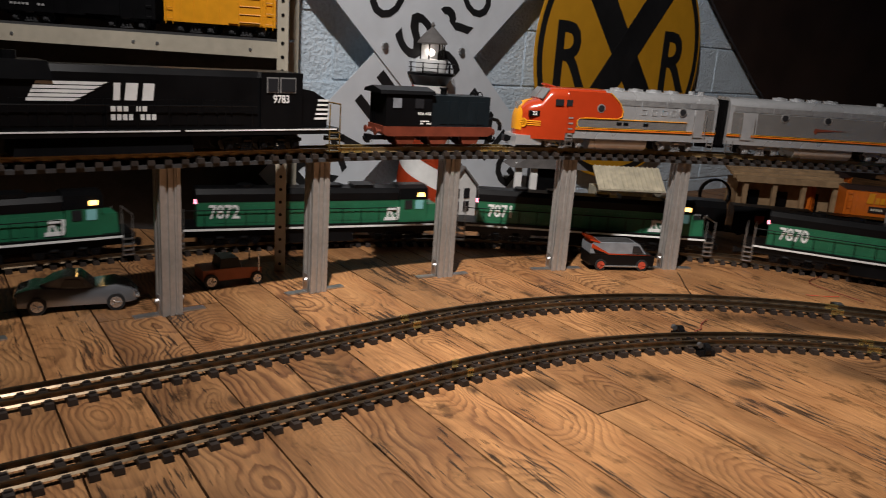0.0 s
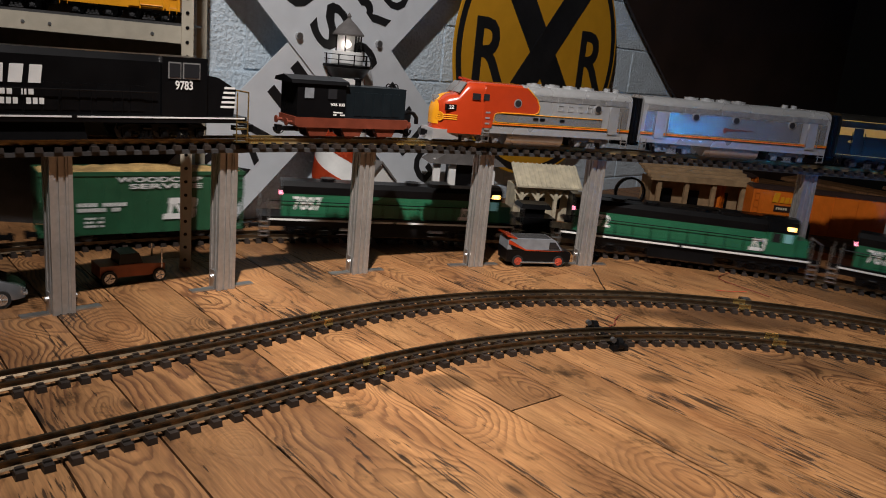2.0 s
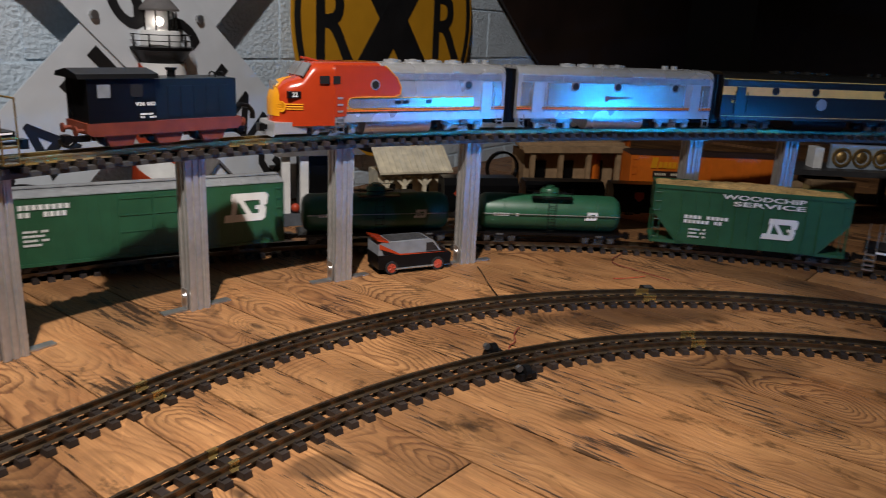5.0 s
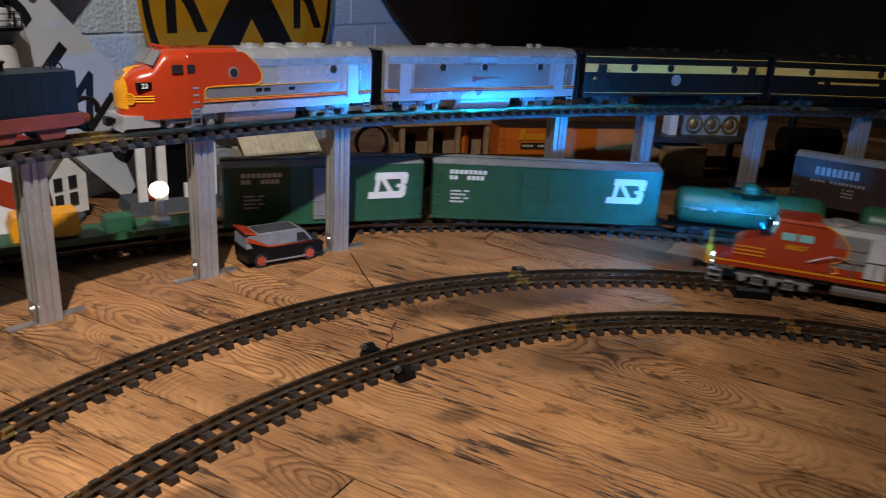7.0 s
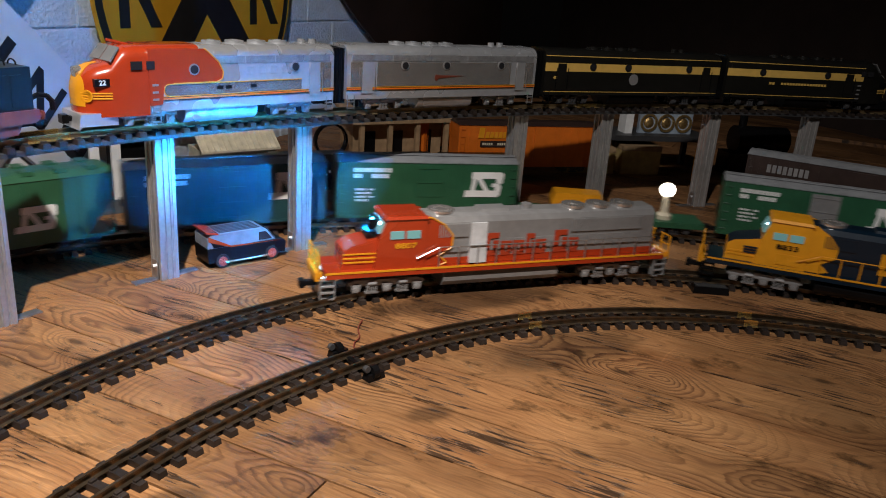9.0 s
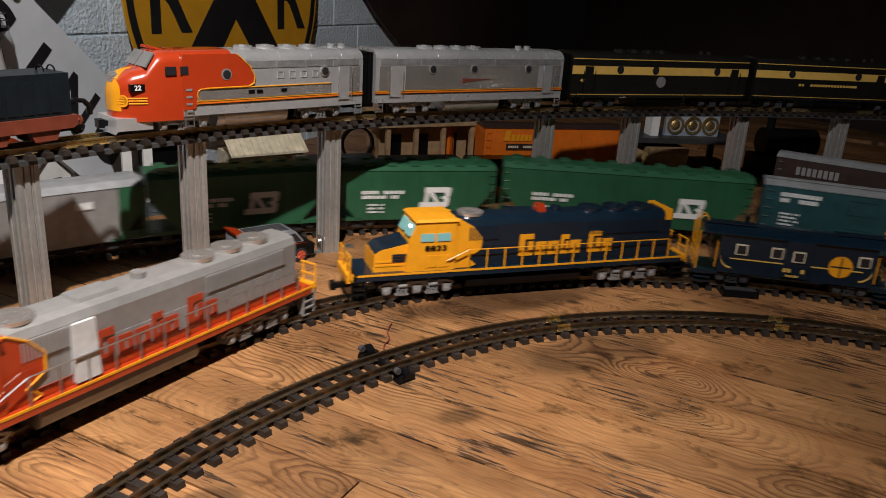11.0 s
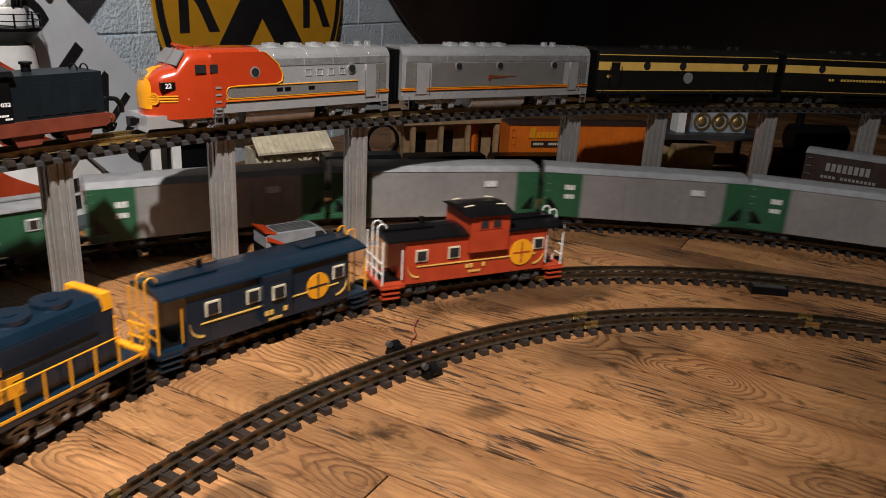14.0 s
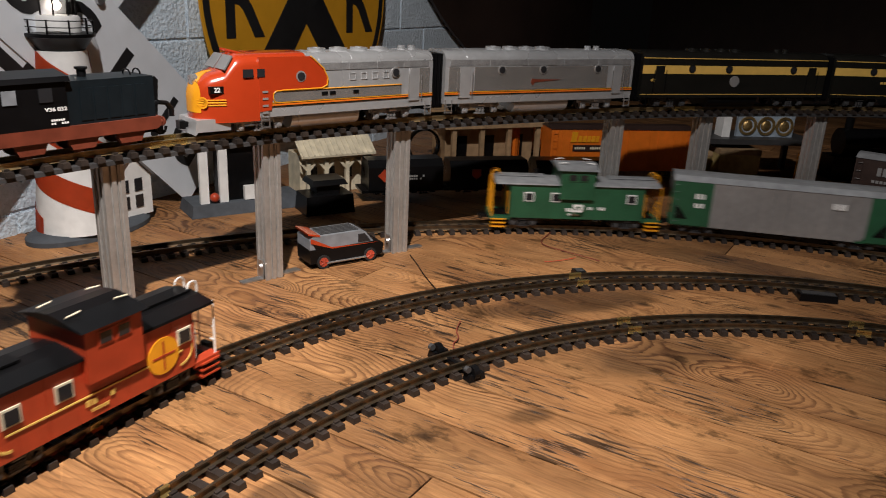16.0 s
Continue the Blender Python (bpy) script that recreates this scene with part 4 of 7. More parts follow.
def green_loco(number):
    """Low road switcher: green sides, black roof, white sill stripe, lights at both ends."""
    L, w = 0.79, 0.040
    h = L / 2
    car = empty("green_locomotive", "dark green diesel locomotive with black roof and white sill stripe", "locomotive", "locomotives of the long green train")
    bm = bmesh.new()
    box(bm, -h, h, -0.050, 0.050, 0.060, 0.070)
    box(bm, -h + 0.03, h - 0.03, -0.04, 0.04, 0.045, 0.060)
    box(bm, -0.10, 0.10, -0.045, 0.045, 0.026, 0.060, 0.004)
    part("underframe", bm, BLACK, car)
    bm = bmesh.new()
    for a, b in ((-h + 0.03, -0.01), (0.0, h - 0.03)):
        box(bm, a, b, -0.0515, -0.0495, 0.061, 0.0655)
    part("sill_stripe", bm, WHITE, car, "white sill stripe")
    bm = bmesh.new()
    box(bm, -h + 0.065, h - 0.16, -w, w, 0.070, 0.120)
    for i in range(20):
        x = -h + 0.12 + i * 0.022
        box(bm, x, x + 0.016, -w - 0.0012, -w + 0.001, 0.076, 0.112)
    part("long_hood", bm, BNLOCO, car)
    bm = bmesh.new()
    prism(bm, [(-w - 0.001, 0.120), (w + 0.001, 0.120), (w, 0.136), (w * 0.7, 0.146), (-w * 0.7, 0.146), (-w, 0.136)], -h + 0.064, h - 0.159)
    for x in (-0.2, -0.1, 0.05):
        tube(bm, (x, 0, 0.145), (x, 0, 0.152), 0.022, 14)
    box(bm, 0.10, 0.16, -0.03, 0.03, 0.146, 0.153)
    part("hood_roof", bm, BLACK, car)
    bm = bmesh.new()
    box(bm, h - 0.159, h - 0.075, -0.046, 0.046, 0.070, 0.122)
    cab = part("cab", bm, BNLOCO, car)
    bm = bmesh.new()
    prism(bm, [(-0.047, 0.122), (0.047, 0.122), (0.042, 0.146), (0.02, 0.152), (-0.02, 0.152), (-0.042, 0.146)], h - 0.162, h - 0.072)
    part("cab_roof", bm, BLACK, cab)
    for x in (h - 0.145, h - 0.112):
        bm = bmesh.new()
        box(bm, x, x + 0.024, -0.0475, -0.0455, 0.100, 0.120)
        part("cab_window", bm, LAMPCAB if x > h - 0.12 else WINDOW, cab)
    bm = bmesh.new()
    box(bm, h - 0.075, h - 0.035, -0.036, 0.036, 0.070, 0.108, 0.003)
    part("nose", bm, BNLOCO, car)
    lettering("road_number", number, 0.040, WHITE, car, on_side(-h + 0.135, -w - 0.002, 0.098), "white road number")
    bm = bmesh.new()
    merger_mark(bm, h - 0.205, -w - 0.0018, 0.074, 0.030)
    part("company_mark", bm, WHITE, car)
    bm = bmesh.new()
    box(bm, -h + 0.060, -h + 0.066, -0.034, -0.024, 0.116, 0.124)
    part("marker_light", bm, LAMPPINK, car, "pink marker light")
    bm = bmesh.new()
    box(bm, h - 0.105, h - 0.085, -0.0485, -0.046, 0.128, 0.137)
    part("number_light", bm, LAMPAMBER, car, "amber number light")
    for k in (-1, 1):
        bm = bmesh.new()
        xe = k * (h - 0.006)
        for j in range(4):
            box(bm, min(xe, xe - k * 0.024), max(xe, xe - k * 0.024), -0.053, -0.036, 0.020 + j * 0.012, 0.023 + j * 0.012)
        for y in (-0.050, 0.050):
            tube(bm, (xe, y, 0.02), (xe, y, 0.108), 0.0014, 6)
            tube(bm, (xe - k * 0.024, y, 0.02), (xe - k * 0.024, y, 0.108), 0.0014, 6)
        tube(bm, (xe, -0.05, 0.106), (xe, 0.05, 0.106), 0.0014, 6)
        part("end_steps", bm, STEEL, car, "white-edged end steps and grab irons")
        truck(car, k * (h - 0.155), 3, 0.125, BLACK, 0.016)
    bm = bmesh.new()
    tube(bm, (-h + 0.03, -0.049, 0.104), (h - 0.17, -0.049, 0.104), 0.0011, 5)
    for i in range(12):
        x = -h + 0.03 + (L - 0.2) * i / 11
        tube(bm, (x, -0.049, 0.068), (x, -0.049, 0.104), 0.0011, 5)
    part("handrail", bm, BLACK, car)
    couplers(car, -h, h)
    raise_body(car, 0.032, 0.070, 0.078, 1.30)
    return car


def wide_cab_loco(kind):
    """Six-axle safety-cab locomotive, cab at -x. kind: 'red' silver and red, 'blue' blue and yellow."""
    red = kind == "red"
    L, w = (0.86 if red else 0.83), 0.040
    h = L / 2
    hood, cabm, sill, rail = (SILVER, RED, RED, YELLOW) if red else (BLUE, YELLOW, BLUE, YELLOW)
    car = empty("silver_red_locomotive" if red else "blue_yellow_locomotive",
                "silver diesel locomotive with red nose and yellow handrails" if red else "dark blue diesel locomotive with yellow cab, handrails and pilot",
                "locomotive", "locomotives of the short train")
    bm = bmesh.new()
    box(bm, -h + 0.02, h - 0.02, -0.052, 0.052, 0.064, 0.078)
    part("walkway", bm, sill, car)
    bm = bmesh.new()
    box(bm, -h + 0.02, h - 0.02, -0.0530, -0.0515, 0.0745, 0.0785)
    part("walkway_stripe", bm, YELLOW, car)
    bm = bmesh.new()
    tube(bm, (-0.15, -0.022, 0.047), (0.13, -0.022, 0.047), 0.022, 14)
    tube(bm, (-0.15, 0.022, 0.047), (0.13, 0.022, 0.047), 0.022, 14)
    box(bm, -0.15, 0.13, -0.03, 0.03, 0.028, 0.066)
    part("fuel_tank", bm, SILVER if red else BLACK, car)
    # long hood
    bm = bmesh.new()
    x0, x1 = -h + 0.235, h - 0.055
    prism(bm, [(-w, 0.078), (w, 0.078), (w, 0.172), (w * 0.86, 0.184), (w * 0.5, 0.189), (-w * 0.5, 0.189), (-w * 0.86, 0.184), (-w, 0.172)], x0, x1)
    hd = part("long_hood", bm, hood, car)
    for i in range(16):
        x = x0 + 0.16 + i * 0.0235
        bm = bmesh.new()
        box(bm, x, x + 0.020, -w - 0.0012, -w + 0.001, 0.086, 0.132)
        part("hood_door", bm, hood, hd)
    for a, b in ((x0 + 0.03, x0 + 0.10), (x1 - 0.22, x1 - 0.03)):
        bm = bmesh.new()
        box(bm, a, b, -w - 0.002, -w + 0.001, 0.140, 0.170)
        n = int((b - a) / 0.005)
        for i in range(n):
            box(bm, a + i * 0.005, a + i * 0.005 + 0.0022, -w - 0.0035, -w - 0.0015, 0.141, 0.169)
        part("grille", bm, hood, hd, "louvred radiator grille")
    for x in (x1 - 0.20, x1 - 0.135, x1 - 0.07):
        bm = bmesh.new()
        tube(bm, (x, 0, 0.188), (x, 0, 0.195), 0.028, 20)
        tube(bm, (x, 0, 0.195), (x, 0, 0.197), 0.010, 10)
        part("roof_fan", bm, CHROME if red else BLUE, hd, smooth=True)
    bm = bmesh.new()
    tube(bm, (x0 + 0.045, 0, 0.188), (x0 + 0.045, 0, 0.1935), 0.030, 22)
    for i in range(9):
        a = 2 * math.pi * i / 9
        box(bm, x0 + 0.045 + 0.018 * math.cos(a) - 0.004, x0 + 0.045 + 0.018 * math.cos(a) + 0.004, 0.018 * math.sin(a) - 0.004, 0.018 * math.sin(a) + 0.004, 0.1935, 0.1950)
    part("brake_fan", bm, CHROME, hd, "bright round roof fan", smooth=True)
    bm = bmesh.new()
    tube(bm, (x0 + 0.25, 0, 0.188), (x0 + 0.25, 0, 0.199), 0.012, 12)
    box(bm, x0 + 0.13, x0 + 0.20, -0.022, 0.022, 0.188, 0.194, 0.003)
    part("exhaust", bm, hood, hd)
    if not red:
        bm = bmesh.new()
        box(bm, x0 + 0.20, x0 + 0.222, -0.012, 0.012, 0.189, 0.205, 0.002)
        part("beacon", bm, RED, hd)
        bm = bmesh.new()
        box(bm, x1 - 0.018, x1 + 0.001, -w - 0.001, w + 0.001, 0.166, 0.1915, 0.002)
        part("hood_end", bm, YELLOW, hd)
    else:
        bm = bmesh.new()
        box(bm, x0 + 0.10, x0 + 0.14, -w - 0.010, -w, 0.082, 0.172, 0.002)
        part("filter_box", bm, mat("white_filter_box", (0.55, 0.55, 0.55), 0.5), hd)
    # sweeping front colour over the first part of the hood
    bm = bmesh.new()
    pts = [(x0 - 0.02, 0.079), (x0 + 0.035, 0.079), (x0 + 0.050, 0.084), (x0 + 0.040, 0.094), (x0 + 0.030, 0.100), (x0 + 0.060, 0.118), (x0 + 0.062, 0.145), (x0 + 0.040, 0.170), (x0 + 0.012, 0.186), (x0 - 0.02, 0.189)]
    slab(bm, pts, -w - 0.0022, w + 0.0022)
    part("front_panel", bm, cabm, car)
    if red:
        bm = bmesh.new()
        for a, b in zip(pts[1:-1], pts[2:]):
            tube(bm, (a[0], -w - 0.0028, a[1]), (b[0], -w - 0.0028, b[1]), 0.0018, 6)
        part("front_piping", bm, YELLOW, car)
    # cab and nose
    c0, c1 = -h + 0.135, -h + 0.235
    bm = bmesh.new()
    slab(bm, [(c0 - 0.012, 0.078), (c1, 0.078), (c1, 0.188), (c0 + 0.014, 0.188), (c0, 0.150), (c0 - 0.004, 0.140)], -0.047, 0.047)
    soften(bm, 0.004)
    cab = part("cab", bm, cabm, car, smooth=True)
    bm = bmesh.new()
    box(bm, c0 + 0.008, c1 + 0.004, -0.050, 0.050, 0.186, 0.192, 0.005)
    part("cab_roof", bm, cabm, cab)
    for a in (c0 + 0.020, c0 + 0.056):
        bm = bmesh.new()
        box(bm, a, a + 0.030, -0.0490, -0.0465, 0.144, 0.161)
        part("cab_window", bm, LAMPCAB, cab, "lit cab window")
    for y0, y1 in ((-0.038, -0.006), (0.006, 0.038)):
        bm = bmesh.new()
        v = [(c0 - 0.0015, 0.1545), (c0 + 0.0085, 0.177)]
        loft(bm, [[(v[0][0] - 0.003, y0, v[0][1]), (v[0][0] + 0.004, y0, v[0][1]), (v[1][0] + 0.004, y0, v[1][1]), (v[1][0] - 0.003, y0, v[1][1])],
                  [(v[0][0] - 0.003, y1, v[0][1]), (v[0][0] + 0.004, y1, v[0][1]), (v[1][0] + 0.004, y1, v[1][1]), (v[1][0] - 0.003, y1, v[1][1])]])
        part("windscreen", bm, LAMPCAB, cab, "lit windscreen")
    bm = bmesh.new()
    slab(bm, [(-h + 0.058, 0.078), (c0, 0.078), (c0, 0.142), (-h + 0.075, 0.128), (-h + 0.060, 0.118)], -0.036, 0.036)
    soften(bm, 0.004)
    nose = part("nose", bm, cabm if red else BLUE, car, smooth=True)
    bm = bmesh.new()
    slab(bm, [(-h + 0.057, 0.078), (c0 + 0.001, 0.078), (c0 + 0.001, 0.1385), (-h + 0.073, 0.1255), (-h + 0.059, 0.1165)], -0.0372, 0.0372)
    for j in range(2):
        box(bm, -h + 0.062, c0, -0.0385, -0.037, 0.090 + 0.008 * j, 0.094 + 0.008 * j)
    part("nose_band", bm, RED if red else YELLOW, nose)
    if red:
        bm = bmesh.new()
        for j in range(3):
            box(bm, -h + 0.058, c0, -0.0388, -0.0372, 0.092 + 0.009 * j, 0.095 + 0.009 * j)
        part("nose_stripes", bm, YELLOW, nose)
    else:
        for j in range(3):
            bm = bmesh.new()
            box(bm, c0 - 0.038, c0 - 0.002, -0.0392, -0.0372, 0.099 + 0.0065 * j, 0.103 + 0.0065 * j)
            part("nose_stripe", bm, BLUE, nose)
        for a in (c0 + 0.034, c0 + 0.062):
            bm = bmesh.new()
            box(bm, a, a + 0.024, -0.0484, -0.0465, 0.086, 0.112)
            part("cab_door_panel", bm, YELLOW, cab)
    bm = bmesh.new()
    box(bm, c0 + 0.002, c0 + 0.006, -0.030, -0.018, 0.170, 0.175)
    part("cab_lamp", bm, LAMPDITCH, cab, "small bright cab lamp")
    # headlights: they throw the beam forward, shaped by the hood and added plates
    if red:
        for z, nm in ((0.172, "cab_headlight"), (0.060, "ditch_light")):
            xf = c0 - 0.012 if z > 0.1 else -h + 0.018
            if z > 0.1:
                bm = bmesh.new()
                n = 14
                rings = []
                for r, xx in ((0.0056, xf + 0.020), (0.0056, xf + 0.0095), (0.0068, xf + 0.0095), (0.0068, xf + 0.020)):
                    rings.append([(xx, r * math.cos(2 * math.pi * i / n), z + r * math.sin(2 * math.pi * i / n)) for i in range(n)])
                loft(bm, rings, cap=False)
                part("headlight_hood", bm, BLACK, car)
                # plates added above, below and beside the lens to block stray beam
                bm = bmesh.new()
                box(bm, xf + 0.004, xf + 0.016, -0.022, 0.022, z + 0.0068, z + 0.0082)
                box(bm, xf - 0.016, xf + 0.016, -0.030, 0.030, z - 0.0170, z - 0.0156)
                box(bm, xf - 0.005, xf + 0.016, -0.0125, -0.0110, z - 0.0156, z + 0.0068)
                part("headlight_visor", bm, BLACK, car)
                bm = bmesh.new()
                tube(bm, (xf + 0.012, 0, z), (xf - 0.001, 0, z), 0.0050, 14, 0.0034)
                part(nm, bm, BEAM, car, "blue-white headlight")
            else:
                for y in (-0.034, 0.034):
                    bm = bmesh.new()
                    tube(bm, (xf, y, z), (xf - 0.005, y, z), 0.005, 10)
                    part(nm, bm, LAMPDITCH, car, "blue-white ditch light")
    lettering("road_number", "8807" if red else "8833", 0.016, YELLOW if red else BLACK, cab, on_side((c0 + c1) / 2 + 0.005, -0.0480, 0.128), width=0.048)
    # company name as plain bars of its size and colour
    x, z, big = (x0 + 0.136, 0.094, 0.052) if red else (x0 + 0.150, 0.098, 0.050)
    for wd, ht in ((0.040, 1), (0.030, .62), (0.032, .62), (0.024, .9), (0.030, .62), (0.016, 0), (0.038, 1), (0.028, .62)):
        if ht:
            bm = bmesh.new()
            hh = big * ht
            box(bm, x, x + wd * 0.86, -w - 0.0030, -w - 0.0016, z, z + hh * 0.24)
            box(bm, x, x + wd * 0.34, -w - 0.0030, -w - 0.0016, z + hh * 0.24, z + hh * 0.76)
            box(bm, x + wd * 0.54, x + wd * 0.86, -w - 0.0030, -w - 0.0016, z + hh * 0.10, z + hh * 0.66)
            box(bm, x, x + wd * 0.86, -w - 0.0030, -w - 0.0016, z + hh * 0.76, z + hh)
            part("name_block", bm, CABRED if red else YELLOW, hd)
        x += wd
    if red:
        bm = bmesh.new()
        box(bm, x0 + 0.04, x1, -w - 0.0014, -w + 0.001, 0.079, 0.094)
        part("red_band", bm, RED, car)
    # handrails, steps, pilot
    for y in (-0.051, 0.051):
        bm = bmesh.new()
        tube(bm, (c1 + 0.03, y, 0.122), (h - 0.06, y, 0.122), 0.0013, 6)
        tube(bm, (c1 - 0.02, y, 0.100), (c1 + 0.03, y, 0.122), 0.0013, 6)
        for i in range(13):
            xx = c1 + 0.03 + (h - 0.09 - c1) * i / 12
            tube(bm, (xx, y, 0.076), (xx, y, 0.122), 0.0017, 6)
        part("handrail", bm, STEEL if red else YELLOW, car)
    for k in (-1, 1):
        xe = k * (h - 0.010)
        for y in (-0.050, 0.034):
            bm = bmesh.new()
            for j in range(4):
                box(bm, min(xe, xe - k * 0.030), max(xe, xe - k * 0.030), y, y + 0.016, 0.018 + j * 0.014, 0.021 + j * 0.014)
            for dx in (0, 0.030):
                box(bm, xe - k * dx - 0.001, xe - k * dx + 0.001, y, y + 0.016, 0.018, 0.066)
            part("step_ladder", bm, (SILVER if red else BLACK), car)
        bm = bmesh.new()
        for y in (-0.048, -0.018, 0.018, 0.048):
            tube(bm, (xe + k * 0.004, y, 0.070), (xe + k * 0.004, y, 0.118), 0.0022, 6)
        for z in (0.096, 0.118):
            tube(bm, (xe + k * 0.004, -0.048, z), (xe + k * 0.004, -0.012, z), 0.0020, 6)
            tube(bm, (xe + k * 0.004, 0.012, z), (xe + k * 0.004, 0.048, z), 0.0020, 6)
        part("end_rail", bm, YELLOW, car, "yellow end railing")
        bm = bmesh.new()
        box(bm, min(xe - k * 0.004, xe + k * 0.010), max(xe - k * 0.004, xe + k * 0.010), -0.046, 0.046, 0.060, 0.078)
        part("pilot_beam", bm, YELLOW, car)
        bm = bmesh.new()
        box(bm, min(xe - k * 0.004, xe), max(xe - k * 0.004, xe), -0.045, 0.045, 0.024, 0.060)
        part("pilot", bm, SILVER if red else BLACK, car)
        truck(car, k * (h - 0.155), 3, 0.135, SILVER, 0.017)
    couplers(car, -h, h)
    return car


LAMPDITCH = glow("blue_white_ditch_light", (0.55, 0.8, 1.0), 8.0)


def round_section(w, z0, z1, shoulder=0.030, n=5):
    """Cab-unit section: straight sides, rounded shoulders."""
    pts = [(-w, z0), (w, z0)]
    for i in range(n + 1):
        t = math.pi / 2 * i / n
        pts.append((w - shoulder + shoulder * math.cos(t), z1 - shoulder * 0.75 + shoulder * 0.75 * math.sin(t)))
    for i in range(n + 1):
        t = math.pi / 2 * (1 + i / n)
        pts.append((-(w - shoulder) + shoulder * math.cos(t), z1 - shoulder * 0.75 + shoulder * 0.75 * math.sin(t)))
    return pts


def c0_of(a, b):
    return a + (b - a) * 0.56


def cab_unit(L, nose, style):
    """Streamlined unit; nose: -1, +1 or 0 (booster). style: 'silver' or 'black'."""
    silver = style == "silver"
    w, z0, z1 = 0.053, 0.052, 0.178
    h = L / 2
    base = CHROME if silver else BLACKGREEN
    what = "cab" if nose else "booster"
    label = ("silver streamlined diesel %s unit%s" % (what, " with red and yellow nose" if nose else " with orange side stripes")) if silver else "black streamlined diesel %s unit with yellow side band" % what
    car = empty(("silver" if silver else "black") + "_streamlined_" + what, label, "locomotive", "streamlined locomotives on the elevated track")
    k = nose or 1
    a, b = (-h, h)
    if nose:
        a, b = (-h + 0.125, h) if nose < 0 else (-h, h - 0.125)
    bm = bmesh.new()
    prism(bm, round_section(w, z0, z1), a, b)
    part("body", bm, SILVERSIDE if silver else base, car, smooth=True)
    if silver:
        # mirror-bright lower panels, rounded at the front end on the cab unit
        if nose:
            ends = ((a + 0.030, b - 0.092, 0.082, 0.1035, 0.0105), (b - 0.062, b - 0.010, 0.082, 0.140, 0.001))
        else:
            ends = ((a + 0.010, a + 0.048, 0.082, 0.140, 0.001), (a + 0.082, b - 0.090, 0.082, 0.140, 0.001), (b - 0.060, b - 0.010, 0.082, 0.140, 0.001))
        for u0, u1, v0, v1, r in ends:
            bm = bmesh.new()
            arc = [(u0 + r - r * math.sin(math.pi * i / 8), (v0 + v1) / 2 - (v1 - v0) / 2 * math.cos(math.pi * i / 8)) for i in range(9)] if r > 0.002 else [(u0, v0), (u0, v1)]
            slab(bm, arc + [(u1, v1), (u1, v0)], -w - 0.0013, -w + 0.001)
            panel = part("mirror_panel", bm, CHROME, car, "mirror-bright side panel")
            if r > 0.002:
                bm = bmesh.new()
                rim = [(u1, v1 + 0.001)] + [(p, q + (0.001 if q > (v0 + v1) / 2 else -0.001)) for p, q in arc[::-1]]
                for p, q in zip(rim, rim[1:]):
                    tube(bm, (p[0], -w - 0.0022, p[1]), (q[0], -w - 0.0022, q[1]), 0.0011, 6)
                part("panel_piping", bm, YELLOW, panel)
        for z, hh, m2 in ((0.0745, 0.0036, ORANGE), (0.0782, 0.0012, BLACK), (0.0795, 0.0014, YELLOW), (0.0725, 0.0012, BLACK)):
            bm = bmesh.new()
            box(bm, a, b, -w - 0.0018, -w + 0.001, z, z + hh)
            part("side_stripe", bm, m2, car)
        # roof seams and a drip rail with a row of rivets
        for i in range(5):
            x = a + 0.06 + (b - a - 0.12) * i / 4
            bm = bmesh.new()
            prism(bm, [(y * 1.004, z + 0.0006) for y, z in round_section(w, 0.155, z1)], x - 0.0008, x + 0.0008)
            part("roof_seam", bm, SILVERSIDE, car)
        bm = bmesh.new()
        n = int((b - a) / 0.007)
        for i in range(n):
            x = a + (i + 0.5) * (b - a) / n
            box(bm, x - 0.0014, x + 0.0014, -w - 0.0014, -w + 0.001, 0.1572, 0.1594)
        tagged(part("rivet_row", bm, SILVERSIDE, car), kind="stuff")
        for i in range(4 if nose else 0):
            bm = bmesh.new()
            x = c0_of(a, b) - 0.035 + i * 0.030
            for p0, p1, q0, q1 in ((x, x + 0.016, 0.1195, 0.1207), (x, x + 0.016, 0.1333, 0.1345), (x, x + 0.0012, 0.1207, 0.1333), (x + 0.0148, x + 0.016, 0.1207, 0.1333)):
                box(bm, p0, p1, -w - 0.0013, -w + 0.001, q0, q1)
            part("hatch_frame", bm, SILVERSIDE, car)
    else:
        bm = bmesh.new()
        box(bm, a, b, -w - 0.0014, -w + 0.001, 0.118, 0.141)
        part("side_band", bm, CREAMYELLOW, car, "yellow side band")
        bm = bmesh.new()
        box(bm, a, b, -w - 0.0014, -w + 0.001, 0.1595, 0.1615)
        box(bm, a, b, -w - 0.0014, -w + 0.001, 0.0605, 0.0620)
        part("gold_line", bm, CREAMYELLOW, car)
    # roof fans and vents
    c = (a + b) / 2
    for dx in ((-0.06, -0.005, 0.05, 0.105) if nose else (-0.13, -0.08, -0.03, 0.02)):
        bm = bmesh.new()
        tube(bm, (c + dx, 0, z1 - 0.002), (c + dx, 0, z1 + 0.006), 0.020, 18)
        tube(bm, (c + dx, 0, z1 + 0.005), (c + dx, 0, z1 + 0.0078), 0.008, 10)
        part("roof_fan", bm, SILVERSIDE if silver else base, car, smooth=True)
    for dx in (0.17, 0.20):
        bm = bmesh.new()
        tube(bm, (c + dx, 0, z1 - 0.003), (c + dx, 0, z1 + 0.009), 0.009, 10)
        part("exhaust", bm, SILVERSIDE if silver else base, car, smooth=True)
    # mesh screens along the upper side, in framed lengths
    n = 4 if nose else 5
    u0 = a + (0.14 if nose < 0 and silver else 0.012)
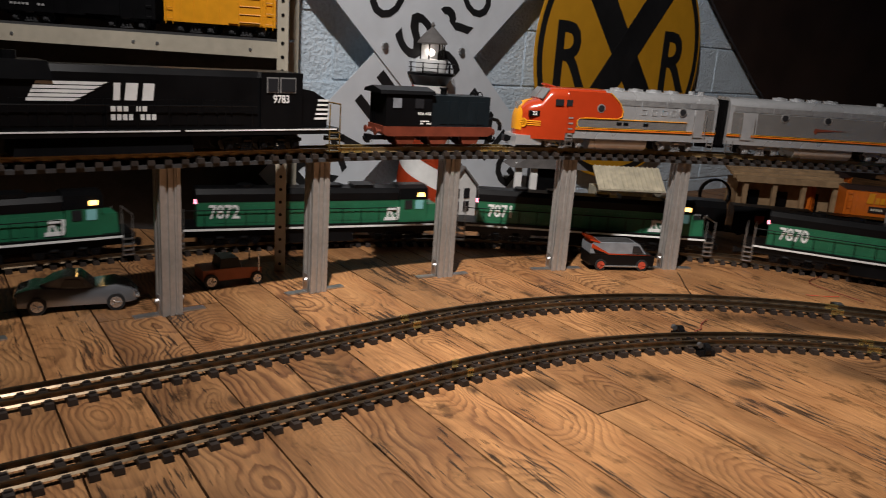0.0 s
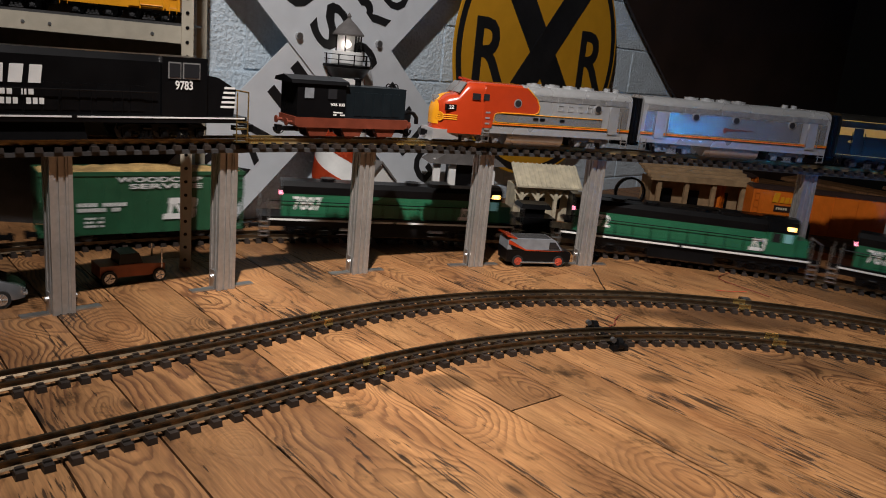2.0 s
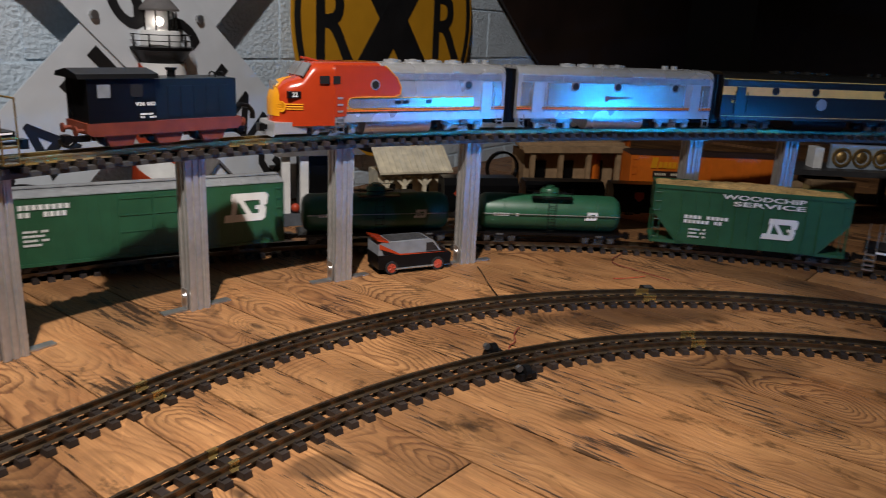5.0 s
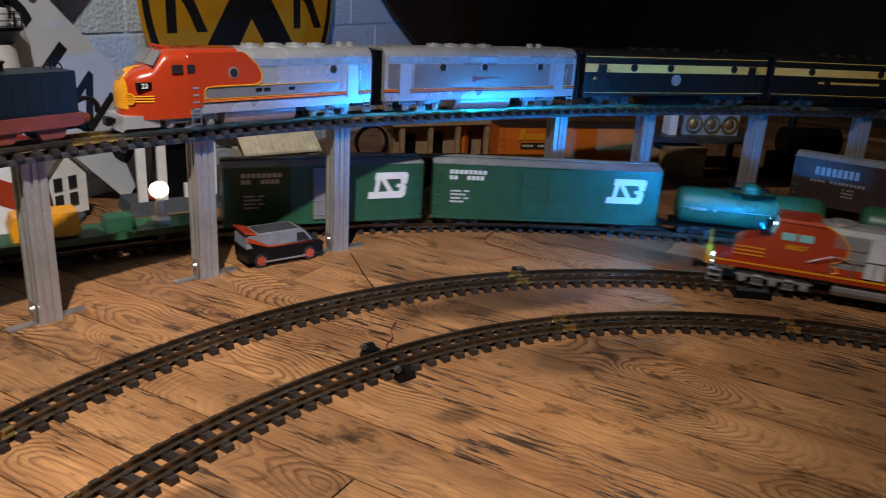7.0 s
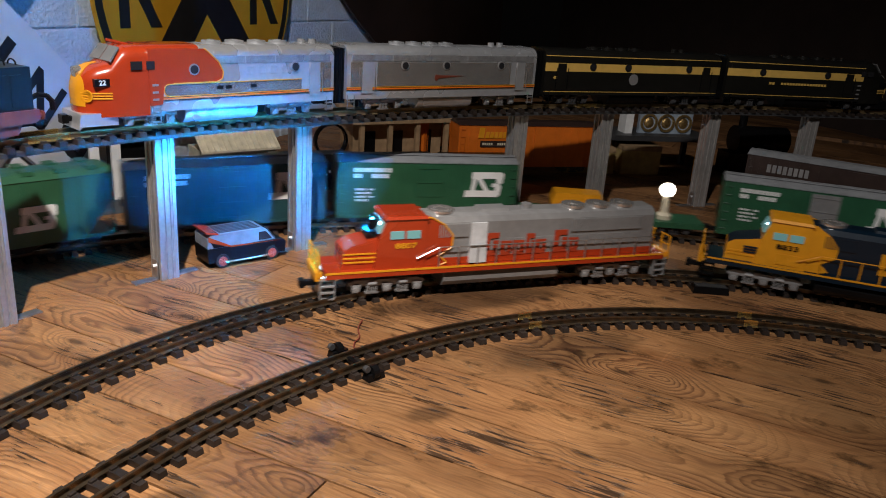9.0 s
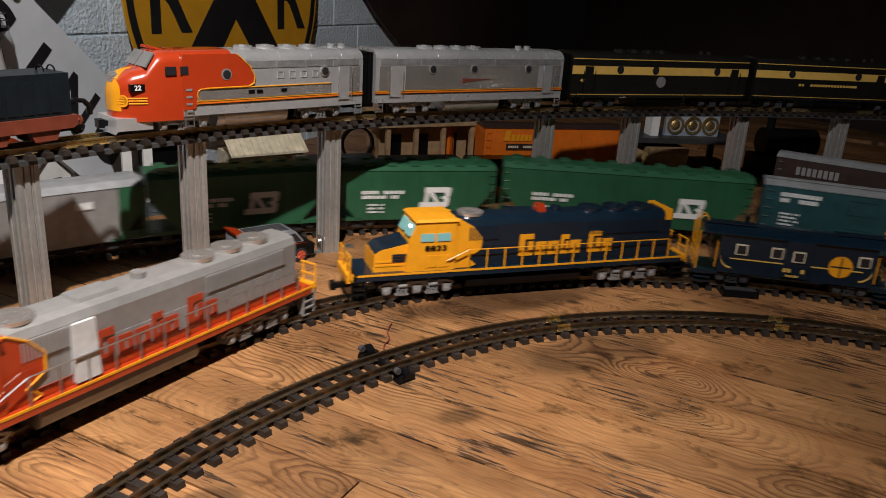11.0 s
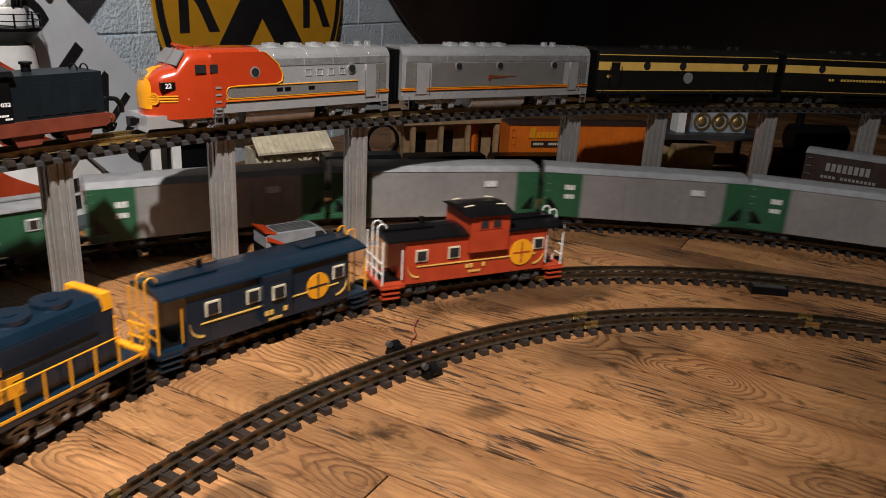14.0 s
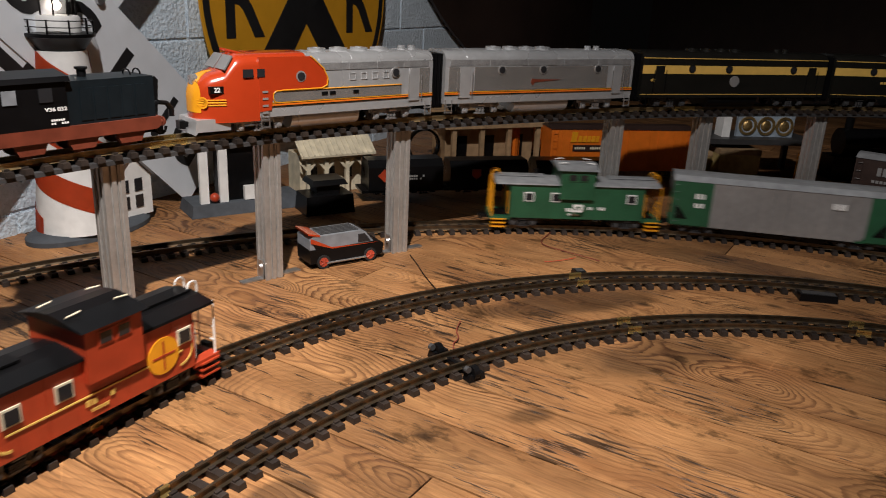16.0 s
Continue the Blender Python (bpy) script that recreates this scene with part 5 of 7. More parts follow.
    for i in range(n):
        x = u0 + (b - 0.012 - u0) * i / n
        bm = bmesh.new()
        box(bm, x + 0.001, x + (b - 0.012 - u0) / n - 0.001, -w - 0.0012, -w + 0.0008, 0.1425, 0.1565)
        part("side_screen", bm, SCREEN if silver else base, car)
    for x in (a + 0.16, a + 0.285, b - 0.125) if not nose else (c - 0.13, c + 0.115):
        bm = bmesh.new()
        tube(bm, (x, -w - 0.003, 0.132), (x, -w + 0.001, 0.132), 0.0115, 18)
        rim = part("porthole_rim", bm, SILVER if silver else base, car, smooth=True)
        bm = bmesh.new()
        tube(bm, (x, -w - 0.0042, 0.132), (x, -w + 0.001, 0.132), 0.0085, 18)
        part("porthole", bm, WINDOW, rim)
    # doors with grab irons and steps
    for x in ((b - 0.055,) if nose else (a + 0.055, b - 0.055)):
        bm = bmesh.new()
        box(bm, x - 0.014, x + 0.014, -w - 0.003, -w + 0.001, 0.066, 0.140)
        part("side_door", bm, SILVERSIDE if silver else base, car)
        for dx in (-0.019, 0.019):
            bm = bmesh.new()
            tube(bm, (x + dx, -w - 0.006, 0.070), (x + dx, -w - 0.006, 0.128), 0.0011, 6)
            part("grab_iron", bm, STEEL if silver else BLACK, car)
    for x in (a + 0.012, b - 0.012):
        bm = bmesh.new()
        for dx in (-0.009, 0.009):
            tube(bm, (x + dx, -w - 0.001, 0.028), (x + dx, -w - 0.001, 0.062), 0.0014, 6)
        for z in (0.030, 0.045):
            box(bm, x - 0.009, x + 0.009, -w - 0.003, -w + 0.006, z, z + 0.0025)
        part("step", bm, STEEL if silver else BLACK, car)
    # skirt, tank, diaphragm
    bm = bmesh.new()
    tube(bm, (-0.085, -0.020, 0.046), (0.085, -0.020, 0.046), 0.026, 16)
    tube(bm, (-0.085, 0.020, 0.046), (0.085, 0.020, 0.046), 0.026, 16)
    part("fuel_tank", bm, SILVERSIDE if silver else BLACK, car, smooth=True)
    for x, kk in ((a, -1), (b, 1)):
        if nose == kk:
            continue
        bm = bmesh.new()
        for i in range(4):
            xx = x + kk * (0.001 + i * 0.005)
            box(bm, min(xx, xx + kk * 0.003), max(xx, xx + kk * 0.003), -0.040 + 0.002 * (i % 2), 0.040 - 0.002 * (i % 2), 0.045, 0.170)
        part("diaphragm", bm, BLACK, car, "black folded end diaphragm")
    if nose:
        s = nose
        x1 = s * (h - 0.125)
        red = RED if silver else base
        def ring(x, wid, zt, sh):
            return [(x, y, z) for y, z in round_section(wid, 0.046, zt, sh)]
        rings = [ring(x1, w + 0.0006, z1 + 0.0006, 0.030), ring(x1 + s * 0.030, w + 0.0004, z1, 0.030), ring(x1 + s * 0.040, w - 0.0005, 0.1775, 0.031), ring(x1 + s * 0.048, w - 0.001, 0.174, 0.031), ring(x1 + s * 0.068, w - 0.003, 0.148, 0.030),
                 ring(x1 + s * 0.076, w - 0.005, 0.1445, 0.030), ring(x1 + s * 0.092, w - 0.009, 0.1415, 0.032), ring(x1 + s * 0.104, w - 0.014, 0.136, 0.032), ring(x1 + s * 0.113, w - 0.020, 0.128, 0.030), ring(x1 + s * 0.1195, w - 0.028, 0.117, 0.024), ring(x1 + s * 0.1235, w - 0.036, 0.105, 0.016), ring(x1 + s * 0.125, w - 0.044, 0.094, 0.008)]
        bm = bmesh.new()
        loft(bm, rings)
        ns = part("nose", bm, red, car, "rounded bulldog nose", smooth=True)
        # the red carries back over the cab in a rounded sweep
        if silver:
            bm = bmesh.new()
            cut = [(x1, 0.064), (x1 - s * 0.026, 0.066), (x1 - s * 0.030, 0.100), (x1 - s * 0.050, 0.1055), (x1 - s * 0.145, 0.106), (x1 - s * 0.158, 0.112), (x1 - s * 0.160, 0.126), (x1 - s * 0.150, 0.146), (x1 - s * 0.128, 0.165), (x1 - s * 0.118, 0.1725), (x1, 0.1725)]
            slab(bm, cut if s < 0 else cut[::-1], -w - 0.0022, w + 0.0022)
            sweep_ob = part("red_sweep", bm, red, car)
            bm = bmesh.new()
            prism(bm, [(y * 1.01, z + 0.0012) for y, z in round_section(w, 0.150, z1, 0.030)], min(x1, x1 - s * 0.112), max(x1, x1 - s * 0.112))
            part("red_roof", bm, red, car, smooth=True)
            bm = bmesh.new()
            for p, q in zip(cut[3:-1], cut[4:-1]):
                tube(bm, (p[0], -w - 0.003, p[1]), (q[0], -w - 0.003, q[1]), 0.0014, 6)
            part("yellow_piping", bm, YELLOW, sweep_ob)
        # yellow nose front, three wrapped bands and a round emblem on either side
        paint = YELLOW if silver else CREAMYELLOW
        bm = bmesh.new()
        rr = [ring(x1 + s * 0.1150, w - 0.0215, 0.1265, 0.029), ring(x1 + s * 0.1203, w - 0.0282, 0.1172, 0.024), ring(x1 + s * 0.1243, w - 0.0362, 0.1052, 0.016), ring(x1 + s * 0.1258, w - 0.0442, 0.0942, 0.008)]
        loft(bm, [[(x, y * 1.01, max(z, 0.066)) for x, y, z in r] for r in rr])
        front = part("nose_front", bm, paint, ns, "yellow nose front", smooth=True)
        bm = bmesh.new()  # the yellow runs up over the nose to a point before the windscreen
        strip = [(0.078, 0.004, 0.1450), (0.092, 0.010, 0.1422), (0.104, 0.016, 0.1367), (0.1155, 0.020, 0.1262)]
        loft(bm, [[(x1 + s * p, -q, zz), (x1 + s * p, q, zz), (x1 + s * p, q, zz - 0.004), (x1 + s * p, -q, zz - 0.004)] for p, q, zz in strip])
        part("nose_crest", bm, paint, ns)
        for z in (0.081, 0.086, 0.091):
            for k in (-1, 1):
                bm = bmesh.new()
                run = [(0.070, 0.0500), (0.092, 0.0445), (0.104, 0.0395), (0.113, 0.0335), (0.1195, 0.0258)]
                for (p, q), (p2, q2) in zip(run, run[1:]):
                    tube(bm, (x1 + s * p, k * q, z), (x1 + s * p2, k * q2, z), 0.0015, 6)
                part("nose_band", bm, paint, ns)
        for k in (-1, 1):
            bm = bmesh.new()
            lathe(bm, [(0.0115, 0.0), (0.0115, 0.0016), (0.0085, 0.0016), (0.0085, 0.0)], 18)
            part("nose_emblem", bm, paint, ns, "round yellow nose emblem", m=pose(x1 + s * 0.112, k * 0.0345, 0.086, 90, 0, -k * s * 52 if k < 0 else 180 - k * s * 52))
        bm = bmesh.new()
        tube(bm, (x1 + s * 0.108, 0, 0.128), (x1 + s * 0.121, 0, 0.126), 0.011, 14)
        part("headlight", bm, CHROME, ns, smooth=True)
        bm = bmesh.new()
        v0, v1 = x1 + s * 0.0485, x1 + s * 0.0685
        for ya, yb in ((-0.046, -0.003), (0.003, 0.046)):
            q = [(v0, 0.1735), (v1, 0.1475)]
            loft(bm, [[(q[0][0], ya * 0.9, q[0][1]), (q[1][0], ya, q[1][1]), (q[1][0] + s * 0.002, ya, q[1][1] + 0.002), (q[0][0] + s * 0.002, ya * 0.9, q[0][1] + 0.002)],
                      [(q[0][0], yb * 0.9, q[0][1]), (q[1][0], yb, q[1][1]), (q[1][0] + s * 0.002, yb, q[1][1] + 0.002), (q[0][0] + s * 0.002, yb * 0.9, q[0][1] + 0.002)]])
        # pale grey paints the bright reflection into the glass colour
        part("windscreen", bm, mat("windscreen_reflection", (0.30, 0.30, 0.30), 0.12, 0.5, vary=0.05, bump=0.0), ns)
        for xx, ww in ((x1 + s * 0.024, 0.011), (x1 - s * 0.004, 0.008)):
            bm = bmesh.new()
            box(bm, xx - ww, xx + ww, -w - 0.0034, -w - 0.0012, 0.134, 0.150)
            part("cab_window", bm, WINDOW, ns)
        bm = bmesh.new()
        for zz in (0.060, 0.074, 0.088, 0.102):
            box(bm, x1 - s * 0.012 - 0.006, x1 - s * 0.012 + 0.006, -w - 0.0036, -w - 0.001, zz, zz + 0.004)
        part("cab_door_steps", bm, SILVER, ns)
        bm = bmesh.new()
        box(bm, min(x1 + s * 0.074, x1 + s * 0.102), max(x1 + s * 0.074, x1 + s * 0.102), -0.0495, -0.036, 0.104, 0.118)
        nb = part("number_board", bm, BLACK, ns)
        if silver:
            lettering("road_number", "22", 0.013, WHITE, nb, on_side(x1 + s * 0.088, -0.0502, 0.111))
        bm = bmesh.new()
        slab(bm, [(x1 + s * 0.06, 0.030), (x1 + s * 0.128, 0.030), (x1 + s * 0.134, 0.024), (x1 + s * 0.130, 0.054), (x1 + s * 0.06, 0.054)], -0.044, 0.044)
        soften(bm, 0.003)
        part("pilot", bm, SILVERSIDE if silver else BLACK, car, smooth=True)
        bm = bmesh.new()
        for dy in (-0.012, 0.012):
            tube(bm, (x1 + s * 0.02, dy, z1 - 0.001), (x1 + s * 0.05, dy, z1 + 0.006), 0.003, 8)
        part("horns", bm, red, ns)
    if nose:
        rows_of_writing(car, BLACK if silver else CREAMYELLOW, -w - 0.0022, [(c - 0.08 if silver else c - 0.10, 0.091 if silver else 0.096, 0.10 if silver else 0.24, 0.007, 5 if silver else 22, 2)])
    elif silver:
        bm = bmesh.new()
        slab(bm, [(c - 0.045, 0.100), (c - 0.038, 0.093), (c - 0.034, 0.100), (c + 0.050, 0.106), (c - 0.030, 0.108), (c - 0.042, 0.110)], -w - 0.0026, -w - 0.001)
        part("winged_emblem", bm, RUST, car, "dull red winged emblem")
    if not nose and not silver:
        lettering("road_number", "4056", 0.012, CREAMYELLOW, car, on_side(a + 0.04, -w - 0.002, 0.100))
        bm = bmesh.new()
        tube(bm, (c - 0.01, -w - 0.0025, 0.098), (c - 0.01, -w, 0.098), 0.016, 18)
        part("emblem", bm, SILVER, car)
    for kk in (-1, 1):
        truck(car, kk * (h - 0.11) + (0.02 if nose < 0 and kk < 0 else 0), 2, 0.085, TRUCKSILVER if silver else DARKGREY, 0.017)
    couplers(car, -h, h)
    return car


SILVERSIDE = mat("satin_silver_side", (0.58, 0.59, 0.60), 0.28, 0.62, vary=0.08, scale=60, bump=0.03)
SCREEN = mat("fine_mesh_screen", (0.36, 0.37, 0.38), 0.40, 0.6, vary=0.30, scale=420, bump=0.9, relief=0.001)
TRUCKSILVER = mat("bright_silver_truck", (0.46, 0.47, 0.48), 0.30, 0.7, vary=0.2, scale=160)
BLACKGREEN = mat("green_black_paint", (0.009, 0.0085, 0.007), 0.32, coat=0.3)


def black_loco():
    """Long black wide-cab locomotive, cab at +x."""
    L, w = 0.98, 0.042
    h = L / 2
    car = empty("black_locomotive", "black diesel locomotive with white road number and sill stripe", "locomotive")
    bm = bmesh.new()
    box(bm, -h + 0.02, h - 0.015, -0.052, 0.052, 0.054, 0.066)
    box(bm, -0.17, 0.15, -0.046, 0.046, 0.024, 0.056, 0.006)
    part("frame", bm, BLACK, car)
    bm = bmesh.new()
    for a, b in ((-h + 0.03, -0.20), (-0.19, 0.12), (0.13, h - 0.02)):
        box(bm, a, b, -0.0535, -0.0515, 0.062, 0.0645)
    part("sill_stripe", bm, WHITE, car, "white reflective sill stripe")
    bm = bmesh.new()
    prism(bm, [(-w, 0.066), (w, 0.066), (w, 0.150), (w * 0.8, 0.160), (-w * 0.8, 0.160), (-w, 0.150)], -h + 0.05, h - 0.20)
    for i in range(22):
        x = -h + 0.07 + i * 0.031
        box(bm, x, x + 0.026, -w - 0.0012, -w + 0.001, 0.072, 0.112)
    part("long_hood", bm, BLACK, car)
    bm = bmesh.new()
    box(bm, -h + 0.06, -0.10, -0.048, 0.048, 0.138, 0.164, 0.006)
    tube(bm, (-0.16, 0, 0.160), (-0.16, 0, 0.176), 0.014, 12)
    part("radiator_housing", bm, BLACK, car)
    bm = bmesh.new()
    box(bm, h - 0.20, h - 0.105, -0.050, 0.050, 0.066, 0.160)
    soften(bm, 0.003)
    cab = part("cab", bm, BLACK, car, smooth=True)
    for x, ww in ((h - 0.175, 0.011), (h - 0.140, 0.016)):
        bm = bmesh.new()
        box(bm, x - ww - 0.002, x + ww + 0.002, -0.0520, -0.0495, 0.126, 0.152)
        f = part("window_frame", bm, SILVER, cab)
        bm = bmesh.new()
        box(bm, x - ww, x + ww, -0.0530, -0.0510, 0.128, 0.150)
        part("pane", bm, WINDOW, f)
    bm = bmesh.new()
    slab(bm, [(h - 0.106, 0.066), (h - 0.04, 0.066), (h - 0.035, 0.112), (h - 0.075, 0.130), (h - 0.106, 0.134)], -0.040, 0.040)
    soften(bm, 0.003)
    nose = part("nose", bm, BLACK, car, smooth=True)
    bm = bmesh.new()
    for j in range(5):
        box(bm, h - 0.070 + 0.002 * j, h - 0.038, -0.0415, -0.0395, 0.080 + j * 0.008, 0.0835 + j * 0.008)
    part("nose_stripes", bm, WHITE, nose)
    lettering("road_number", "9783", 0.019, WHITE, cab, on_side(h - 0.155, -0.0515, 0.115), "white road number")
    # company mark and name as plain shapes
    bm = bmesh.new()
    for j in range(5):
        slab(bm, [(-0.145 + 0.004 * j, 0.108 + 0.006 * j), (-0.02 - 0.012 * (4 - j), 0.108 + 0.006 * j), (-0.008 - 0.012 * (4 - j), 0.1125 + 0.006 * j), (-0.143 + 0.004 * j, 0.1125 + 0.006 * j)], -w - 0.0020, -w - 0.0010)
    for x, ww in ((0.000, 0.014), (0.020, 0.026), (0.052, 0.024)):
        slab(bm, [(x, 0.110), (x + ww * 0.85, 0.110), (x + ww, 0.136), (x + ww * 0.15, 0.136)], -w - 0.0020, -w - 0.0010)
    bars(bm, -0.005, -w - 0.0018, 0.093, 0.080, 0.009, 7, 7)
    bars(bm, -0.005, -w - 0.0018, 0.080, 0.085, 0.009, 8, 8)
    part("company_mark", bm, WHITE, car, "white company mark as plain shapes")
    for k in (-1, 1):
        truck(car, k * (h - 0.19), 3, 0.15, BLACK, 0.018)
        bm = bmesh.new()
        xe = k * (h - 0.012)
        for j in range(4):
            box(bm, min(xe, xe - k * 0.026), max(xe, xe - k * 0.026), -0.053, -0.036, 0.016 + j * 0.013, 0.019 + j * 0.013)
        for dx in (0, 0.026):
            tube(bm, (xe - k * dx, -0.052, 0.016), (xe - k * dx, -0.052, 0.108), 0.0015, 6)
        tube(bm, (xe, -0.052, 0.108), (xe, 0.052, 0.108), 0.0015, 6)
        part("end_steps", bm, RAILBRIGHT, car, "brass-coloured end steps and rails")
    bm = bmesh.new()
    tube(bm, (-h + 0.02, -0.051, 0.103), (h - 0.21, -0.051, 0.103), 0.0011, 5)
    for i in range(14):
        x = -h + 0.02 + (L - 0.24) * i / 13
        tube(bm, (x, -0.051, 0.065), (x, -0.051, 0.103), 0.0011, 5)
    part("handrail", bm, BLACK, car)
    couplers(car, -h, h)
    raise_body(car, 0.030, 0.066, 0.070, 1.22)
    return car


def shunter():
    """Small black and red-framed shunter with rear cab at -x."""
    L = 0.30
    h = L / 2
    car = empty("small_shunter", "small black shunting locomotive on a red-oxide frame", "locomotive")
    bm = bmesh.new()
    slab(bm, [(-h + 0.01, 0.050), (h - 0.01, 0.050), (h, 0.056), (h, 0.074), (-h, 0.074), (-h, 0.056)], -0.045, 0.045)
    for x in (-0.09, 0.0, 0.09):
        slab(bm, [(x - 0.03, 0.052), (x - 0.02, 0.030), (x + 0.02, 0.030), (x + 0.03, 0.052)], -0.040, -0.034)
        slab(bm, [(x - 0.03, 0.052), (x - 0.02, 0.030), (x + 0.02, 0.030), (x + 0.03, 0.052)], 0.034, 0.040)
    fr = part("frame", bm, RUST, car)
    for x in (-0.09, 0.0, 0.09):
        wheel(fr, x, 0.021, RUST)
    bm = bmesh.new()
    box(bm, -0.025, h - 0.008, -0.040, 0.040, 0.074, 0.166)
    soften(bm, 0.003)
    hoodpaint = mat("blue_black_paint", (0.006, 0.010, 0.013), 0.38, spec=0.35)
    hd = part("hood", bm, hoodpaint, car, smooth=True)
    for i in range(5):
        bm = bmesh.new()
        box(bm, 0.0 + i * 0.026, 0.021 + i * 0.026, -0.0414, -0.0395, 0.082, 0.150)
        part("hood_door", bm, hoodpaint, hd)
    bm = bmesh.new()
    box(bm, -h + 0.004, -0.025, -0.045, 0.045, 0.074, 0.170)
    cab = part("cab", bm, BLACK, car)
    bm = bmesh.new()
    prism(bm, [(-0.050, 0.168), (0.050, 0.168), (0.044, 0.178), (0.0, 0.188), (-0.044, 0.178)], -h - 0.012, -0.018)
    part("cab_roof", bm, BLACK, cab)
    for x in (-h + 0.032, -0.060):
        bm = bmesh.new()
        box(bm, x - 0.011, x + 0.011, -0.047, -0.0445, 0.128, 0.156)
        part("cab_window", bm, GREYPAINT if x < -0.08 else WINDOW, cab)
    lettering("road_number", "V36 032", 0.011, WHITE, car, on_side(-0.045, -0.0460, 0.112))
    bm = bmesh.new()
    bars(bm, -0.055, -0.0455, 0.088, 0.024, 0.004, 6, 1)
    bars(bm, -0.055, -0.0455, 0.081, 0.030, 0.004, 7, 2)
    part("writing", bm, WHITE, car)
    bm = bmesh.new()
    tube(bm, (0.035, 0.01, 0.165), (0.035, 0.01, 0.182), 0.008, 12)
    tube(bm, (0.035, 0.01, 0.182), (0.035, 0.01, 0.187), 0.011, 12)
    part("chimney", bm, BLACK, car, smooth=True)
    bm = bmesh.new()
    for x in (0.115, 0.135):
        for i in range(6):
            a0, a1 = math.pi * i / 6, math.pi * (i + 1) / 6
            tube(bm, (x, 0.012 * math.cos(a0), 0.166 + 0.012 * math.sin(a0)), (x, 0.012 * math.cos(a1), 0.166 + 0.012 * math.sin(a1)), 0.0016, 6)
    part("roof_loops", bm, BLACK, car)
    for k in (-1, 1):
        for y in (-0.028, 0.028):
            bm = bmesh.new()
            tube(bm, (k * h, y, 0.060), (k * (h + 0.012), y, 0.060), 0.004, 8)
            tube(bm, (k * (h + 0.012), y, 0.060), (k * (h + 0.015), y, 0.060), 0.009, 12)
            part("buffer", bm, RUST, fr)
        bm = bmesh.new()
        for j in range(5):
            a0, a1 = math.pi * j / 5, math.pi * (j + 1) / 5
            tube(bm, (k * (h + 0.01 + 0.012 * (1 - math.cos(a0))), -0.008, 0.045 - 0.014 * math.sin(a0)), (k * (h + 0.01 + 0.012 * (1 - math.cos(a1))), -0.008, 0.045 - 0.014 * math.sin(a1)), 0.003, 6)
        part("hose", bm, BLACK, fr)
    bm = bmesh.new()
    arc = [(h + 0.004, 0.048), (h + 0.006, 0.068), (h + 0.016, 0.086), (h + 0.032, 0.094), (h + 0.050, 0.090), (h + 0.060, 0.076), (h + 0.060, 0.060)]
    for p, q in zip(arc, arc[1:]):
        tube(bm, (p[0], 0.010, p[1]), (q[0], 0.010, q[1]), 0.0055, 8)
    part("end_hose", bm, BLACK, car, "thick black arched hose", smooth=True)
    couplers(car, -h, h)
    raise_body(car, 0.030, 0.074, 0.072, 0.80)
    return car


def stand(car, line, s0, s1, inset=0.1):
    m = line.car((s0 + s1) / 2, (s1 - s0) / 2 - inset)
    car.matrix_basis = m
    return car


stand(black_loco(), UPPER, -0.90, 0.082, 0.19)
stand(shunter(), UPPER, 0.190, 0.500, 0.08)
stand(cab_unit(0.575, -1, "silver"), UPPER, 0.588, 1.163)
stand(cab_unit(0.588, 0, "silver"), UPPER, 1.207, 1.795)
stand(cab_unit(0.640, 0, "black"), UPPER, 1.837, 2.477)
stand(cab_unit(0.640, 1, "black"), UPPER, 2.517, 3.157)

# long green train on the back line, cars by their place behind the first engine's tail: (car, rear, front)
BNTRAIN = [(green_loco(n), a, b) for n, a, b in (("7870", 0.376, 1.17), ("7871", -0.51, 0.28), ("7872", -1.335, -0.545), ("7887", -2.23, -1.44))]
BNTRAIN += [
    (hopper(0.50, "green open hopper car heaped with woodchips", BNGREEN, covered=False, load=WOODCHIP, words=True, top=0.212), -2.79, -2.287),
    (tank_car(0.415), -3.285, -2.865), (tank_car(0.415), -3.765, -3.345),
    (boxcar(0.63, BNGREEN, "long green boxcar with two doors and white company mark", doors=2), -4.442, -3.812),
    (boxcar(0.52, BNGREEN, "green boxcar with a bare silver door", panel=SILVER), -5.005, -4.485),
    (globe_flat(0.52), -5.57, -5.05),
    (boxcar(0.50, BNGREEN, "green boxcar with white lettering and company mark", name="boxcar"), -6.10, -5.60),
    (boxcar(0.49, DARKGREEN, "dark blue-green boxcar with white company mark"), -6.63, -6.14),
    (hopper(0.69, "long green covered hopper car with white company mark", BNGREEN, hatches=10, top=0.206), -7.36, -6.67),
    (hopper(0.455, "green covered hopper car with roof hatches", BNGREEN, hatches=7), -7.85, -7.395),
    (hopper(0.44, "green covered hopper car with roof hatches", BNGREEN, hatches=7), -8.31, -7.87),
]
for a, b in ((-8.885, -8.325), (-9.46, -8.90), (-10.06, -9.49), (-10.655, -10.09)):
    BNTRAIN.append((hopper(b - a, "silver hopper car with green end panels", SILVER, ends=BNGREEN, mark=False, roofmat=ROOFGREY, top=0.186), a, b))
BNTRAIN.append((caboose(0.48, BNGREEN, ROOFGREY, YELLOW, "green caboose with cupola and yellow end platforms", emblem=False, mark=True, group="freight cars of the long green train"), -11.17, -10.69))

